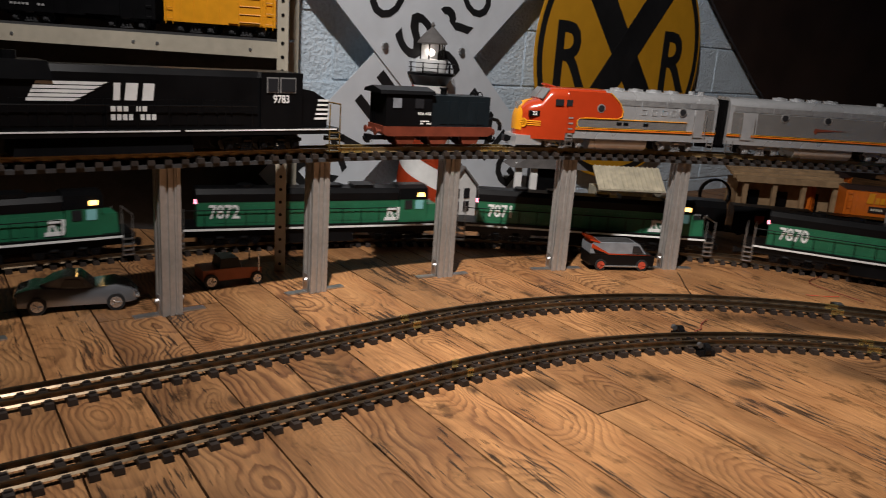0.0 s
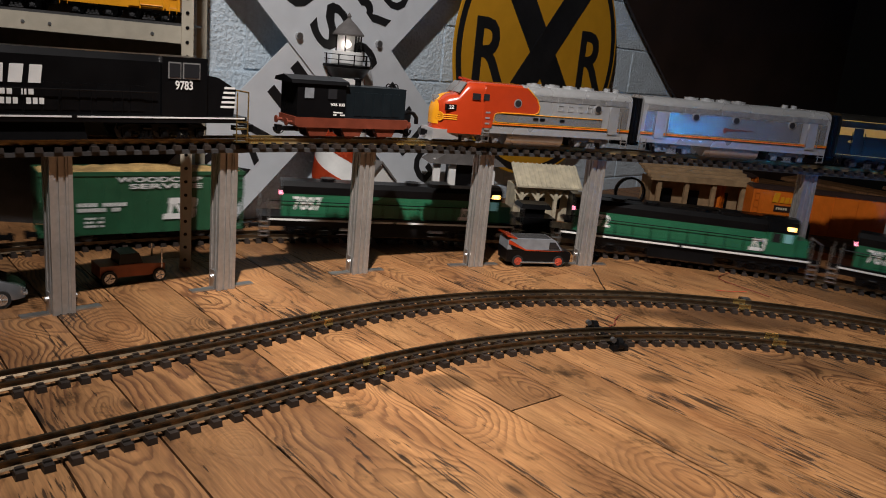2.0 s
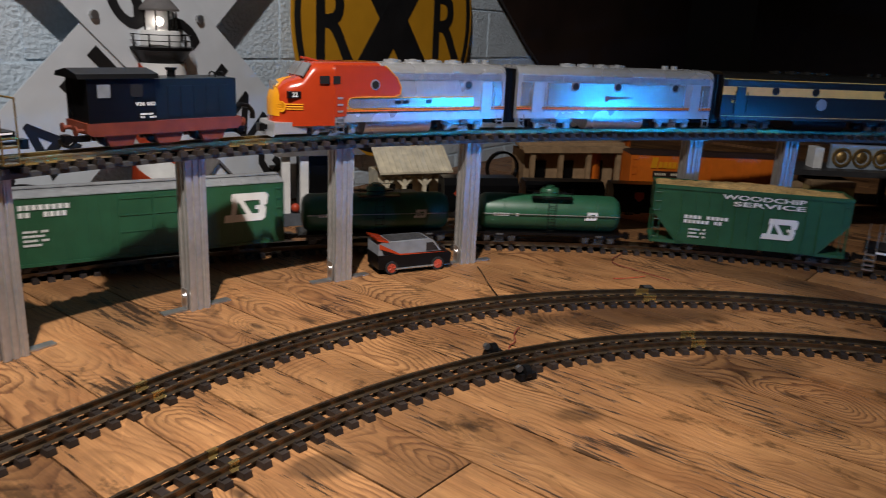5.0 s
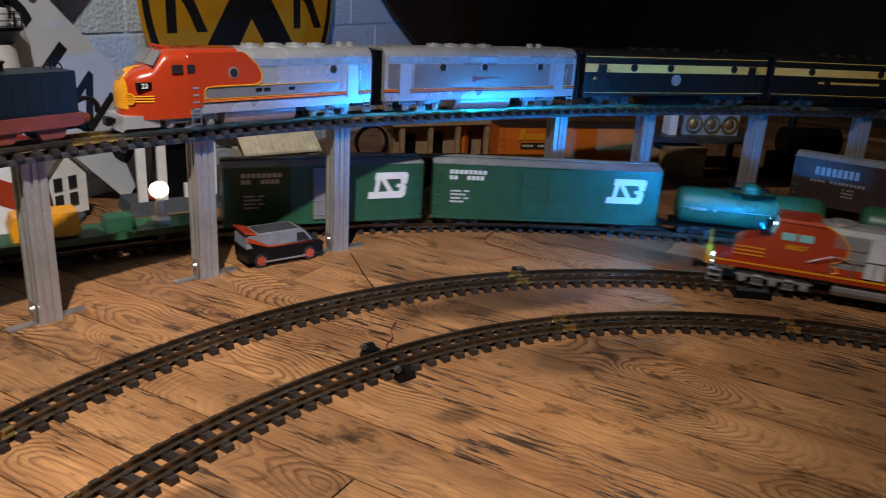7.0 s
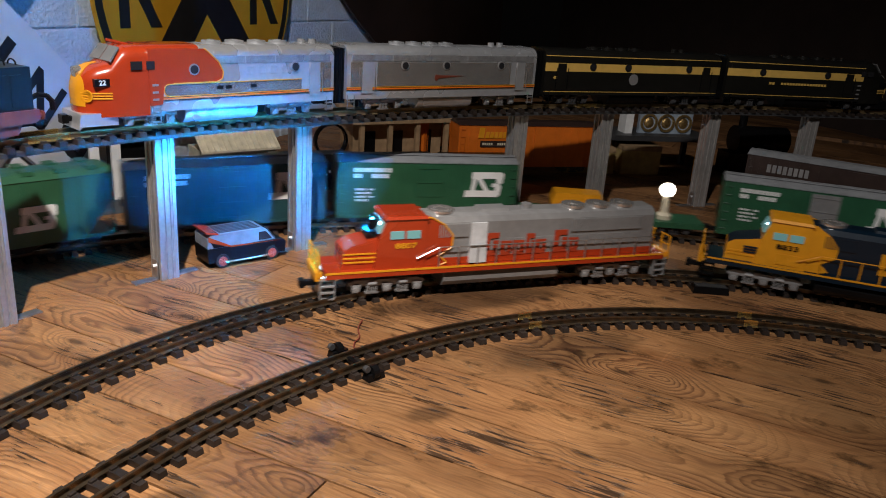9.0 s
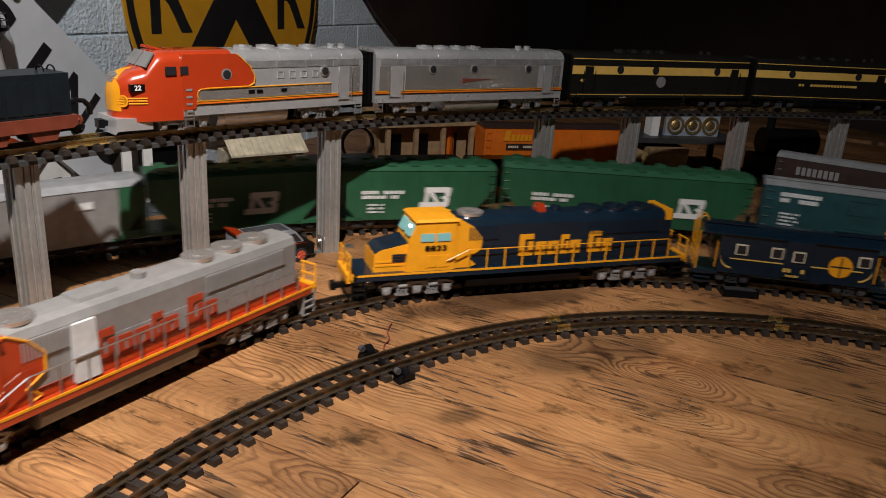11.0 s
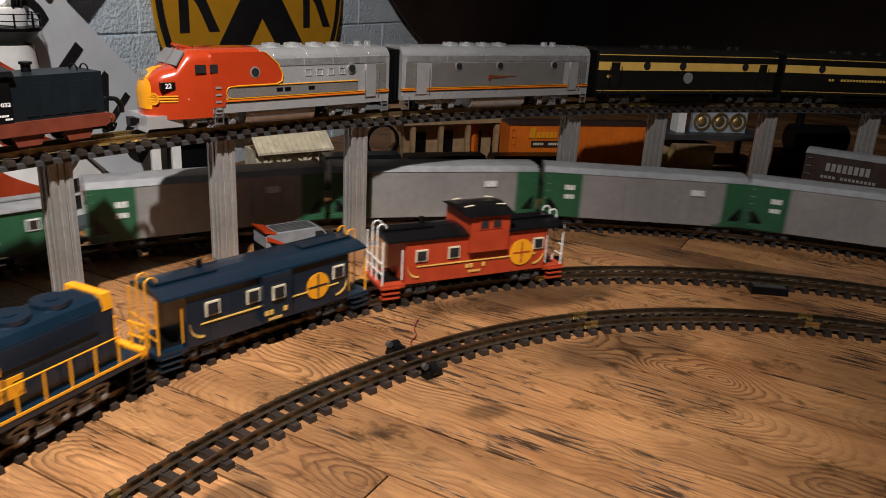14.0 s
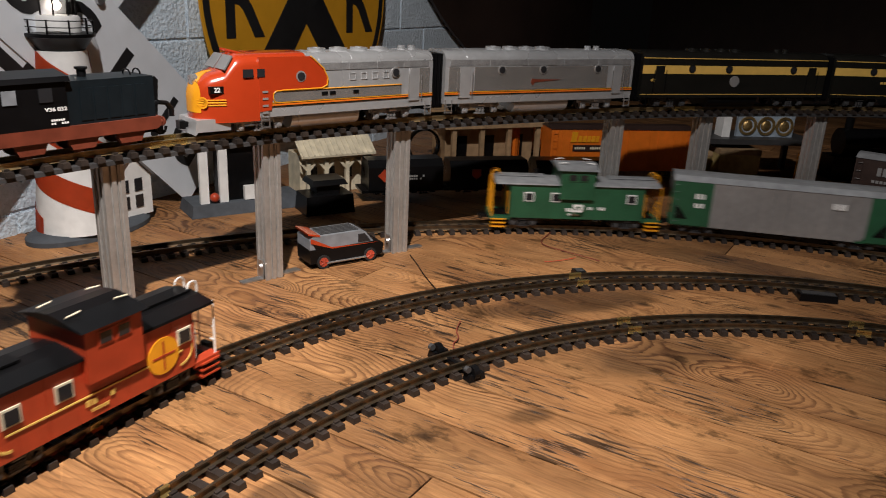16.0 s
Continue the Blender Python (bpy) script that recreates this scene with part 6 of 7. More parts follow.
# short train on the middle line: (car, front, rear) behind the first engine's nose
SFTRAIN = [
    (wide_cab_loco("red"), 0.005, 0.865), (wide_cab_loco("blue"), 0.96, 1.79),
    (caboose(0.455, BLUE, BLUE, YELLOW, "dark blue bay-window caboose with yellow stripe and emblem", cupola=False, bay=True, group="short train", trim=CREAM), 1.82, 2.275),
    (caboose(0.45, CABRED, BLACK, WHITE, "red caboose with black cupola roof and yellow emblem", group="short train", trim=CREAM), 2.318, 2.768),
]

BN_S = [(0.0, 0.0), (1.5, 1.035), (2.0, 1.385), (2.8, 1.93), (3.5, 2.43), (4.5, 3.12), (7.0, 4.87), (8.4, 5.92), (9.2, 6.52), (11.3, 8.26), (12.0, 8.75), (12.5, 9.10), (13.5, 9.805), (14.5, 10.52), (15.4, 11.18), (16.0, 11.60)]
SF_S = [(0.0, 4.45), (2.0, 4.2), (4.5, 3.33), (7.0, 2.133), (8.4, 1.535), (9.2, 1.165), (11.3, 0.165), (12.0, -0.157), (12.5, -0.345), (13.5, -0.826), (14.5, -1.28), (15.4, -1.73), (16.0, -1.985)]


def glide(table, t):
    """Smooth value of a table of (t, value), by cubic pieces."""
    n = len(table)
    i = max(j for j in range(n - 1) if table[j][0] <= t or j == 0)
    (t0, v0), (t1, v1) = table[i], table[i + 1]
    d = (v1 - v0) / (t1 - t0)
    m0 = d if i == 0 else (v1 - table[i - 1][1]) / (t1 - table[i - 1][0])
    m1 = d if i == n - 2 else (table[i + 2][1] - v0) / (table[i + 2][0] - t0)
    u, hh = (t - t0) / (t1 - t0), t1 - t0
    return v0 * (1 + 2 * u) * (1 - u) ** 2 + m0 * hh * u * (1 - u) ** 2 + v1 * u * u * (3 - 2 * u) + m1 * hh * u * u * (u - 1)


# ==== THINGS ====
def upright_at(x, y, deg=0.0, z=0.0):
    return pose(x, y, z, 0, 0, deg)


def lighthouse():
    t = empty("model_lighthouse", "white model lighthouse with red spiral stripes, lit lantern and grey base", "lighthouse", m=upright_at(-0.055, 2.645, 40))
    bm = bmesh.new()
    lathe(bm, [(0.155, 0.0), (0.155, 0.012), (0.140, 0.022), (0.06, 0.026)], 40)
    for v in bm.verts:
        v.co.y *= 0.62
        v.co.x = v.co.x * 1.12 + 0.03
    part("base", bm, GREYBASE, t, "grey rock base", smooth=True)
    r = lambda z: 0.102 - 0.044 * (z - 0.02) / 0.44
    bm = bmesh.new()
    lathe(bm, [(r(z), z) for z in (0.02, 0.12, 0.22, 0.32, 0.42, 0.46)], 40)
    part("tower", bm, WHITE, t, smooth=True)
    bm = bmesh.new()
    n = 120
    for start in (0.0, math.pi):
        vs = []
        for i in range(n + 1):
            a = start - 3.2 * math.pi * i / n
            z = 0.03 + 0.42 * i / n
            vs.append([bm.verts.new(((r(zz) + 0.0012) * math.cos(a), (r(zz) + 0.0012) * math.sin(a), zz)) for zz in (max(z - 0.032, 0.022), min(z + 0.032, 0.459))])
        for p, q in zip(vs, vs[1:]):
            bm.faces.new((p[0], q[0], q[1], p[1]))
    bmesh.ops.solidify(bm, geom=bm.faces[:], thickness=0.001)
    part("spiral_stripe", bm, mat("orange_red_stripe", (0.60, 0.075, 0.018), 0.5, vary=0.1), t, "orange-red spiral stripes", smooth=True)
    bm = bmesh.new()
    lathe(bm, [(0.050, 0.455), (0.074, 0.490), (0.080, 0.492), (0.080, 0.500), (0.03, 0.502)], 32)
    gal = part("gallery", bm, BLACK, t, smooth=True)
    for i in range(10):
        a = 2 * math.pi * i / 10
        bm = bmesh.new()
        tube(bm, (0.076 * math.cos(a), 0.076 * math.sin(a), 0.500), (0.076 * math.cos(a), 0.076 * math.sin(a), 0.532), 0.0022, 6)
        part("railing_post", bm, BLACK, gal)
    bm = bmesh.new()
    for z in (0.515, 0.530):
        for i in range(24):
            a, b = 2 * math.pi * i / 24, 2 * math.pi * (i + 1) / 24
            tube(bm, (0.076 * math.cos(a), 0.076 * math.sin(a), z), (0.076 * math.cos(b), 0.076 * math.sin(b), z), 0.0012, 5)
    part("railing", bm, BLACK, gal)
    bm = bmesh.new()
    lathe(bm, [(0.050, 0.502), (0.050, 0.535), (0.046, 0.540), (0.02, 0.541)], 28)
    part("lantern_base", bm, WHITE, t, smooth=True)
    for i in range(8):
        a = 2 * math.pi * i / 8
        bm = bmesh.new()
        tube(bm, (0.042 * math.cos(a), 0.042 * math.sin(a), 0.540), (0.042 * math.cos(a), 0.042 * math.sin(a), 0.590), 0.0022, 6)
        part("lantern_bar", bm, BLACK, t)
    bm = bmesh.new()
    bmesh.ops.create_uvsphere(bm, u_segments=14, v_segments=10, radius=0.011, matrix=Matrix.Translation((0, 0, 0.562)))
    part("bulb", bm, LAMPWARM, t, "small glowing bulb", smooth=True)
    bm = bmesh.new()
    lathe(bm, [(0.050, 0.588), (0.050, 0.593), (0.030, 0.615), (0.008, 0.636), (0.005, 0.640), (0.0075, 0.646), (0.001, 0.656)], 24)
    part("lantern_roof", bm, SIGNGREY, t, smooth=True)
    # keeper's house on the same base
    bm = bmesh.new()
    box(bm, 0.085, 0.195, -0.045, 0.045, 0.02, 0.135)
    slab(bm, [(0.075, 0.135), (0.185, 0.135), (0.13, 0.19)], -0.045, 0.045)
    house = part("keeper_house", bm, WHITE, t, "white keeper's house")
    for k in (-1, 1):
        bm = bmesh.new()
        slab(bm, [(0.13, 0.192), (0.13 + k * 0.066, 0.126), (0.13 + k * 0.066, 0.133), (0.13, 0.200)], -0.055, 0.055)
        part("roof", bm, SIGNGREY, house)
    for x in (0.108, 0.152):
        for z in (0.060, 0.105):
            bm = bmesh.new()
            box(bm, x - 0.012, x + 0.012, -0.0475, -0.044, z - 0.016, z + 0.018)
            part("window", bm, WINDOW, house)
    return t


lighthouse()


def gate_shanty():
    t = empty("crossing_shanty", "white-framed black crossing shanty on a grey plaster base", "model building", m=upright_at(0.375, 2.80, 12))
    bm = bmesh.new()
    box(bm, -0.17, 0.17, -0.065, 0.065, 0.0, 0.034, 0.008)
    part("base", bm, GREYBASE, t, smooth=True)
    bm = bmesh.new()
    box(bm, -0.070, 0.070, -0.03, 0.045, 0.034, 0.21)
    wall = part("wall", bm, BLACK, t)
    for x in (-0.125, -0.07, 0.07):
        bm = bmesh.new()
        box(bm, x - 0.012, x + 0.012, -0.045, -0.031, 0.034, 0.22)
        part("corner_post", bm, WHITE, t)
    bm = bmesh.new()
    box(bm, -0.012, 0.058, -0.050, -0.036, 0.036, 0.076)
    part("panel", bm, WHITE, t)
    bm = bmesh.new()
    slab(bm, [(-0.155, 0.205), (0.115, 0.205), (0.0, 0.285), (-0.03, 0.285)], -0.06, 0.07)
    part("roof", bm, SIGNGREY, t)
    bm = bmesh.new()
    bmesh.ops.create_uvsphere(bm, u_segments=12, v_segments=8, radius=0.014, matrix=Matrix.Translation((-0.098, -0.044, 0.050)))
    part("red_ball", bm, CABRED, t, smooth=True)


gate_shanty()


def depot():
    t = empty("cream_depot", "cream model depot with arcade brackets and ribbed roof", "model building", m=upright_at(0.665, 2.92, 10))
    bm = bmesh.new()
    box(bm, -0.105, 0.105, 0.0, 0.10, 0.0, 0.125)
    part("wall", bm, CREAM, t)
    for x in (-0.095, -0.035, 0.035, 0.095):
        bm = bmesh.new()
        box(bm, x - 0.006, x + 0.006, -0.052, -0.040, 0.0, 0.120)
        for k in (-1, 1):
            slab(bm, [(x + k * 0.005, 0.085), (x + k * 0.030, 0.112), (x + k * 0.030, 0.121), (x + k * 0.005, 0.097)], -0.050, -0.042)
        part("arcade_post", bm, CREAM, t)
    bm = bmesh.new()
    box(bm, -0.115, 0.115, -0.055, -0.040, 0.120, 0.131)
    part("beam", bm, CREAM, t)
    bm = bmesh.new()
    loft(bm, [[(x, -0.070, 0.130), (x, -0.070, 0.136), (x, 0.02, 0.205), (x, 0.02, 0.198)] for x in (-0.125, 0.125)])
    roof = part("roof", bm, CREAM, t)
    for i in range(14):
        x = -0.118 + i * 0.018
        bm = bmesh.new()
        loft(bm, [[(xx, -0.0705, 0.1355), (xx, -0.0705, 0.139), (xx, 0.02, 0.208), (xx, 0.02, 0.2045)] for xx in (x - 0.0025, x + 0.0025)])
        part("roof_rib", bm, CREAM, roof)
    for x in (-0.06, 0.0, 0.06):
        bm = bmesh.new()
        box(bm, x - 0.012, x + 0.012, -0.003, 0.001, 0.045, 0.085)
        part("window", bm, WINDOW, t)


depot()


def wooden_station():
    t = empty("wooden_station", "weathered tan wooden station with low board roof", "model building", m=upright_at(1.30, 3.12, 2))
    bm = bmesh.new()
    box(bm, -0.17, 0.19, 0.0, 0.12, 0.0, 0.165)
    part("wall", bm, TAN, t)
    bm = bmesh.new()
    loft(bm, [[(x, -0.07, 0.168), (x, -0.07, 0.178), (x, 0.13, 0.225), (x, 0.13, 0.215)] for x in (-0.20, 0.21)])
    roof = part("roof", bm, TAN, t)
    for i in range(5):
        bm = bmesh.new()
        y = -0.07 + 0.04 * i
        z = 0.178 + 0.047 * (0.04 * i) / 0.20
        box(bm, -0.205, 0.215, y, y + 0.036, z, z + 0.012)
        part("roof_board", bm, TAN, roof)
    for x in (-0.16, -0.05, 0.06, 0.18):
        bm = bmesh.new()
        box(bm, x - 0.008, x + 0.008, -0.062, -0.046, 0.0, 0.17)
        part("porch_post", bm, TAN, t)
    for x in (-0.11, 0.0, 0.12):
        bm = bmesh.new()
        box(bm, x - 0.026, x + 0.026, -0.004, 0.001, 0.035, 0.13)
        part("doorway", bm, BLACK, t)
    bm = bmesh.new()
    n = 20
    loft(bm, [[(-0.25 + rr * math.cos(2 * math.pi * i / n), yy, 0.10 + rr * math.sin(2 * math.pi * i / n)) for i in range(n)] for rr, yy in ((0.062, 0.0), (0.062, 0.02), (0.054, 0.02), (0.054, 0.0))], cap=False)
    part("iron_wheel", bm, BLACK, t)


wooden_station()


def dark_car(name, label, x, y, deg, L, top, badge):
    t = empty(name, label, "railcar", "cars on the siding", m=upright_at(x, y, deg))
    h = L / 2
    bm = bmesh.new()
    prism(bm, [(-0.05, 0.04), (0.05, 0.04), (0.05, top - 0.02), (0.03, top), (-0.03, top), (-0.05, top - 0.02)], -h, h)
    soften(bm, 0.003)
    part("body", bm, BLACK, t, smooth=True)
    bm = bmesh.new()
    if badge == "diamond":
        slab(bm, [(-h + 0.050, 0.066), (-h + 0.071, 0.087), (-h + 0.050, 0.108), (-h + 0.029, 0.087)], -0.0525, -0.0505)
    else:
        slab(bm, [(-0.06, 0.080), (-0.045, 0.068), (-0.03, 0.080), (-0.03, 0.100), (-0.06, 0.100)], -0.0525, -0.0505)
    part("badge", bm, CABRED, t)
    bm = bmesh.new()
    bars(bm, 0.0, -0.0508, 0.080, 0.06, 0.006, 8, 3)
    bars(bm, 0.01, -0.0508, 0.072, 0.04, 0.005, 6, 4)
    part("writing", bm, mat("grey_print", (0.35, 0.35, 0.34), 0.5), t)
    bm = bmesh.new()
    box(bm, -h - 0.02, h + 0.02, -0.045, 0.045, 0.032, 0.040)
    part("underframe", bm, BLACK, t)
    for k in (-1, 1):
        truck(t, k * (h - 0.06), 2, 0.06, BLACK)


dark_car("black_tender", "black tender with a red diamond badge", 0.865, 2.80, -2, 0.24, 0.132, "diamond")
dark_car("black_freight_car", "black freight car with a dark red shield badge", 1.14, 2.775, -6, 0.26, 0.125, "shield")
dark_car("black_freight_car", "black freight car with a dark red shield badge", 1.43, 2.735, -10, 0.26, 0.122, "shield")


def black_hut():
    t = empty("black_switch_hut", "small black hut with a wide flat roof", "model building", m=upright_at(0.60, 2.72, 8))
    bm = bmesh.new()
    box(bm, -0.075, 0.075, -0.05, 0.05, 0.0, 0.055, 0.004)
    part("base", bm, BLACK, t)
    bm = bmesh.new()
    box(bm, -0.035, 0.035, -0.03, 0.03, 0.055, 0.085)
    part("tower", bm, BLACK, t)
    bm = bmesh.new()
    box(bm, -0.055, 0.055, -0.045, 0.045, 0.085, 0.100, 0.008)
    part("roof", bm, BLACK, t)


black_hut()


def display_boxcar(name, label, L, body, roof, m, top=0.21, doors=True):
    t = empty(name, label, "boxcar", "parked boxcars", m=m)
    h, w = L / 2, 0.053
    bm = bmesh.new()
    box(bm, -h, h, -w, w, 0.046, top - 0.01)
    part("body", bm, body, t)
    ribs = bmesh.new()
    for i in range(int(L / 0.03)):
        x = -h + 0.008 + i * 0.03
        box(ribs, x, x + 0.0012, -w - 0.0012, -w + 0.0006, 0.05, top - 0.012)
    tagged(part("ribs", ribs, body, t), kind="stuff")
    bm = bmesh.new()
    prism(bm, [(-w - 0.003, top - 0.011), (w + 0.003, top - 0.011), (0.02, top), (-0.02, top)], -h - 0.002, h + 0.002)
    part("roof", bm, roof, t)
    if doors:
        bm = bmesh.new()
        box(bm, 0.02, 0.10, -w - 0.004, -w - 0.0012, 0.05, top - 0.016)
        part("door", bm, body, t)
    for k in (-1, 1):
        ladder("ladder", t, k * (h - 0.014), -w - 0.005, 0.04, top - 0.012, body)
        truck(t, k * (h - 0.07))
    underframe(t, L)
    return t


def parked():
    car = display_boxcar("orange_boxcar", "orange refrigerator boxcar with yellow name plate and brown panel", 0.53, ORANGE, BROWN, upright_at(1.70, 2.88, -10), 0.205)
    bm = bmesh.new()
    x = -0.195
    for wd, ht in ((0.026, 1), (0.017, .6), (0.017, .6), (0.015, .6), (0.017, .6), (0.013, .6)):
        slab(bm, [(x, 0.150), (x + wd * 0.8, 0.150), (x + wd * 0.95, 0.150 + 0.036 * ht), (x + wd * 0.2, 0.150 + 0.036 * ht)], -0.0562, -0.0542)
        x += wd
    part("brand_plate", bm, YELLOW, car, "yellow brand shape")
    bm = bmesh.new()
    box(bm, -0.185, -0.075, -0.0562, -0.0540, 0.118, 0.140)
    pl = part("slogan_panel", bm, BROWN, car)
    bm = bmesh.new()
    bars(bm, -0.178, -0.0566, 0.125, 0.097, 0.008, 12, 3)
    part("writing", bm, CREAM, pl)
    display_boxcar("orange_boxcar", "orange boxcar end behind another orange car", 0.30, ORANGE, BROWN, upright_at(1.49, 3.24, 40), 0.195, False)
    car = display_boxcar("brown_boxcar", "dark brown boxcar with silver brand bars and grey roof edge", 0.56, BROWN, ROOFGREY, upright_at(2.395, 2.092, -57), 0.205)
    bm = bmesh.new()
    bars(bm, -0.215, -0.0555, 0.145, 0.13, 0.026, 8, 11)
    bars(bm, -0.225, -0.0555, 0.122, 0.16, 0.009, 14, 12)
    for j in range(3):
        bars(bm, -0.13, -0.0555, 0.085 + j * 0.011, 0.035, 0.006, 5, 13 + j)
    part("brand_print", bm, SILVER, car, "silver brand bars")
    # tan crates under the shelf
    for x, y, w, h in ((2.02, 2.92, 0.20, 0.10), (2.22, 2.86, 0.16, 0.11)):
        t = empty("tan_crate", "tan printed cardboard crate on the floor", "crate", "crates under the shelf", m=upright_at(x, y, -16))
        bm = bmesh.new()
        box(bm, -w / 2, w / 2, -0.06, 0.06, 0.0, h)
        soften(bm, 0.002, 1)
        part("body", bm, mat("tan_cardboard", (0.50, 0.36, 0.14), 0.75), t)
        bm = bmesh.new()
        box(bm, -w / 2 - 0.001, w / 2 + 0.001, -0.0612, 0.0612, h - 0.018, h + 0.001)
        part("lid", bm, TAN, t)
    shelf = empty("low_shelf", "low dark shelf board on short legs", "shelf", m=upright_at(2.22, 2.90, -14))
    bm = bmesh.new()
    box(bm, -0.32, 0.32, -0.08, 0.12, 0.128, 0.148)
    part("board", bm, DARKGREY, shelf)
    for x in (-0.30, 0.30):
        for y in (-0.06, 0.10):
            bm = bmesh.new()
            box(bm, x - 0.01, x + 0.01, y - 0.01, y + 0.01, 0.0, 0.128)
            part("leg", bm, DARKGREY, shelf)
    plaque = empty("embossed_plaque", "embossed brass plaque with round reliefs on the shelf", "plaque", m=upright_at(2.35, 2.86, -14, 0.148))
    bm = bmesh.new()
    box(bm, -0.115, 0.115, -0.008, 0.008, 0.0, 0.088)
    soften(bm, 0.002, 1)
    part("plate", bm, mat("pale_blue_enamel", (0.30, 0.36, 0.42), 0.4), plaque)
    for x in (-0.075, 0.0, 0.075):
        bm = bmesh.new()
        n = 20
        loft(bm, [[(x + rr * math.cos(2 * math.pi * i / n), yy, 0.042 + rr * math.sin(2 * math.pi * i / n)) for i in range(n)] for rr, yy in ((0.036, -0.008), (0.036, -0.014), (0.027, -0.014), (0.027, -0.008))], cap=False)
        part("ring", bm, GOLD, plaque)
        bm = bmesh.new()
        bmesh.ops.create_uvsphere(bm, u_segments=12, v_segments=8, radius=0.022, matrix=Matrix.Translation((x, -0.006, 0.042)) @ Matrix.Diagonal((1, 0.5, 1, 1)))
        part("relief", bm, GOLD, plaque, smooth=True)
    bm = bmesh.new()
    box(bm, -0.016, 0.016, -0.03, 0.03, 0.0, 0.075)
    tagged(part("white_box", bm, WHITE, m=upright_at(2.19, 2.905, -14, 0.148)), "small white cardboard box on the low shelf", "box")
    gate = empty("yellow_gate", "small yellow ladder standing beside the crates", "model gate", m=upright_at(2.34, 2.66, 60))
    ladder("ladder", gate, 0, 0, 0.0, 0.125, YELLOW, 0.02, 9, 0.002)
    # dark machine on the floor behind the brown car
    mc = empty("black_machine", "black model steam machine with wheel in shadow", "model machine", m=upright_at(2.72, 2.72, -20))
    bm = bmesh.new()
    tube(bm, (-0.10, 0, 0.14), (0.12, 0, 0.14), 0.055, 18)
    box(bm, -0.13, 0.15, -0.05, 0.05, 0.0, 0.09)
    tube(bm, (-0.07, 0, 0.19), (-0.07, 0, 0.235), 0.016, 12)
    part("boiler", bm, BLACK, mc, smooth=True)
    bm = bmesh.new()
    n = 20
    loft(bm, [[(0.02 + rr * math.cos(2 * math.pi * i / n), yy, 0.075 + rr * math.sin(2 * math.pi * i / n)) for i in range(n)] for rr, yy in ((0.06, -0.075), (0.06, -0.06), (0.05, -0.06), (0.05, -0.075))], cap=False)
    part("wheel", bm, DARKGREY, mc)


parked()


def toy_wheel(parent, x, y, r, w, rim):
    bm = bmesh.new()
    tube(bm, (x, y - w / 2, r), (x, y + w / 2, r), r, 20)
    soften(bm, 0.0012, 1)
    t = part("tyre", bm, RUBBER, parent)
    bm = bmesh.new()
    k = -1 if y < 0 else 1
    tube(bm, (x, y + k * w / 2 - k * 0.001, r), (x, y + k * (w / 2 + 0.001), r), r * 0.68, 16)
    for i in range(5):
        a = 2 * math.pi * i / 5
        tube(bm, (x, y + k * (w / 2 + 0.0015), r), (x + r * 0.6 * math.cos(a), y + k * (w / 2 + 0.0015), r + r * 0.6 * math.sin(a)), 0.0014, 5)
    part("rim", bm, rim, t)


def van():
    t = empty("toy_van", "black and grey toy van with red stripe and roof spoiler", "toy van", m=upright_at(0.540, 2.286, 13))
    w = 0.036
    bm = bmesh.new()
    slab(bm, [(-0.095, 0.014), (0.098, 0.014), (0.100, 0.040), (0.092, 0.046), (0.070, 0.049), (-0.097, 0.049)], -w, w)
    soften(bm, 0.003)
    body = part("lower_body", bm, BLACK, t, smooth=True)
    bm = bmesh.new()
    slab(bm, [(-0.096, 0.049), (0.072, 0.049), (0.050, 0.076), (0.040, 0.080), (-0.088, 0.080), (-0.096, 0.074)], -w + 0.0012, w - 0.0012)
    soften(bm, 0.003)
    part("upper_body", bm, GREYPAINT, t, smooth=True)
    bm = bmesh.new()
    slab(bm, [(-0.094, 0.078), (-0.040, 0.050), (0.085, 0.0455), (-0.040, 0.0465), (-0.094, 0.066)], -w - 0.0012, -w + 0.002)
    part("stripe", bm, RED, t, "red slanting stripe")
    bm = bmesh.new()
    slab(bm, [(-0.094, 0.074), (-0.082, 0.050), (-0.045, 0.050), (-0.094, 0.0765)], -w - 0.0006, -w + 0.002)
    part("rear_panel", bm, BLACK, t)
    bm = bmesh.new()
    slab(bm, [(0.030, 0.052), (0.064, 0.052), (0.048, 0.072), (0.030, 0.072)], -w - 0.0002, w + 0.0002)
    part("side_window", bm, WINDOW, t)
    bm = bmesh.new()
    slab(bm, [(0.072, 0.0505), (0.0745, 0.0515), (0.0525, 0.077), (0.050, 0.076)], -w + 0.005, w - 0.005)
    part("windscreen", bm, WINDOW, t)
    bm = bmesh.new()
    slab(bm, [(-0.100, 0.086), (-0.070, 0.079), (-0.070, 0.083), (-0.101, 0.091)], -w, w)
    part("spoiler", bm, RED, t, "red roof spoiler")
    for i in range(6):
        bm = bmesh.new()
        y = -0.024 + i * 0.0096
        box(bm, -0.065, 0.036, y - 0.0012, y + 0.0012, 0.080, 0.0825)
        part("roof_rail", bm, DARKGREY, t)
    bm = bmesh.new()
    tube(bm, (-0.055, -w - 0.003, 0.013), (0.05, -w - 0.003, 0.013), 0.0025, 8)
    part("side_pipe", bm, CHROME, t)
    rimred = mat("red_wheel", (0.42, 0.06, 0.03), 0.35)
    for x in (-0.062, 0.062):
        for y in (-w + 0.004, w - 0.004):
            toy_wheel(t, x, y, 0.0165, 0.014, rimred)


van()


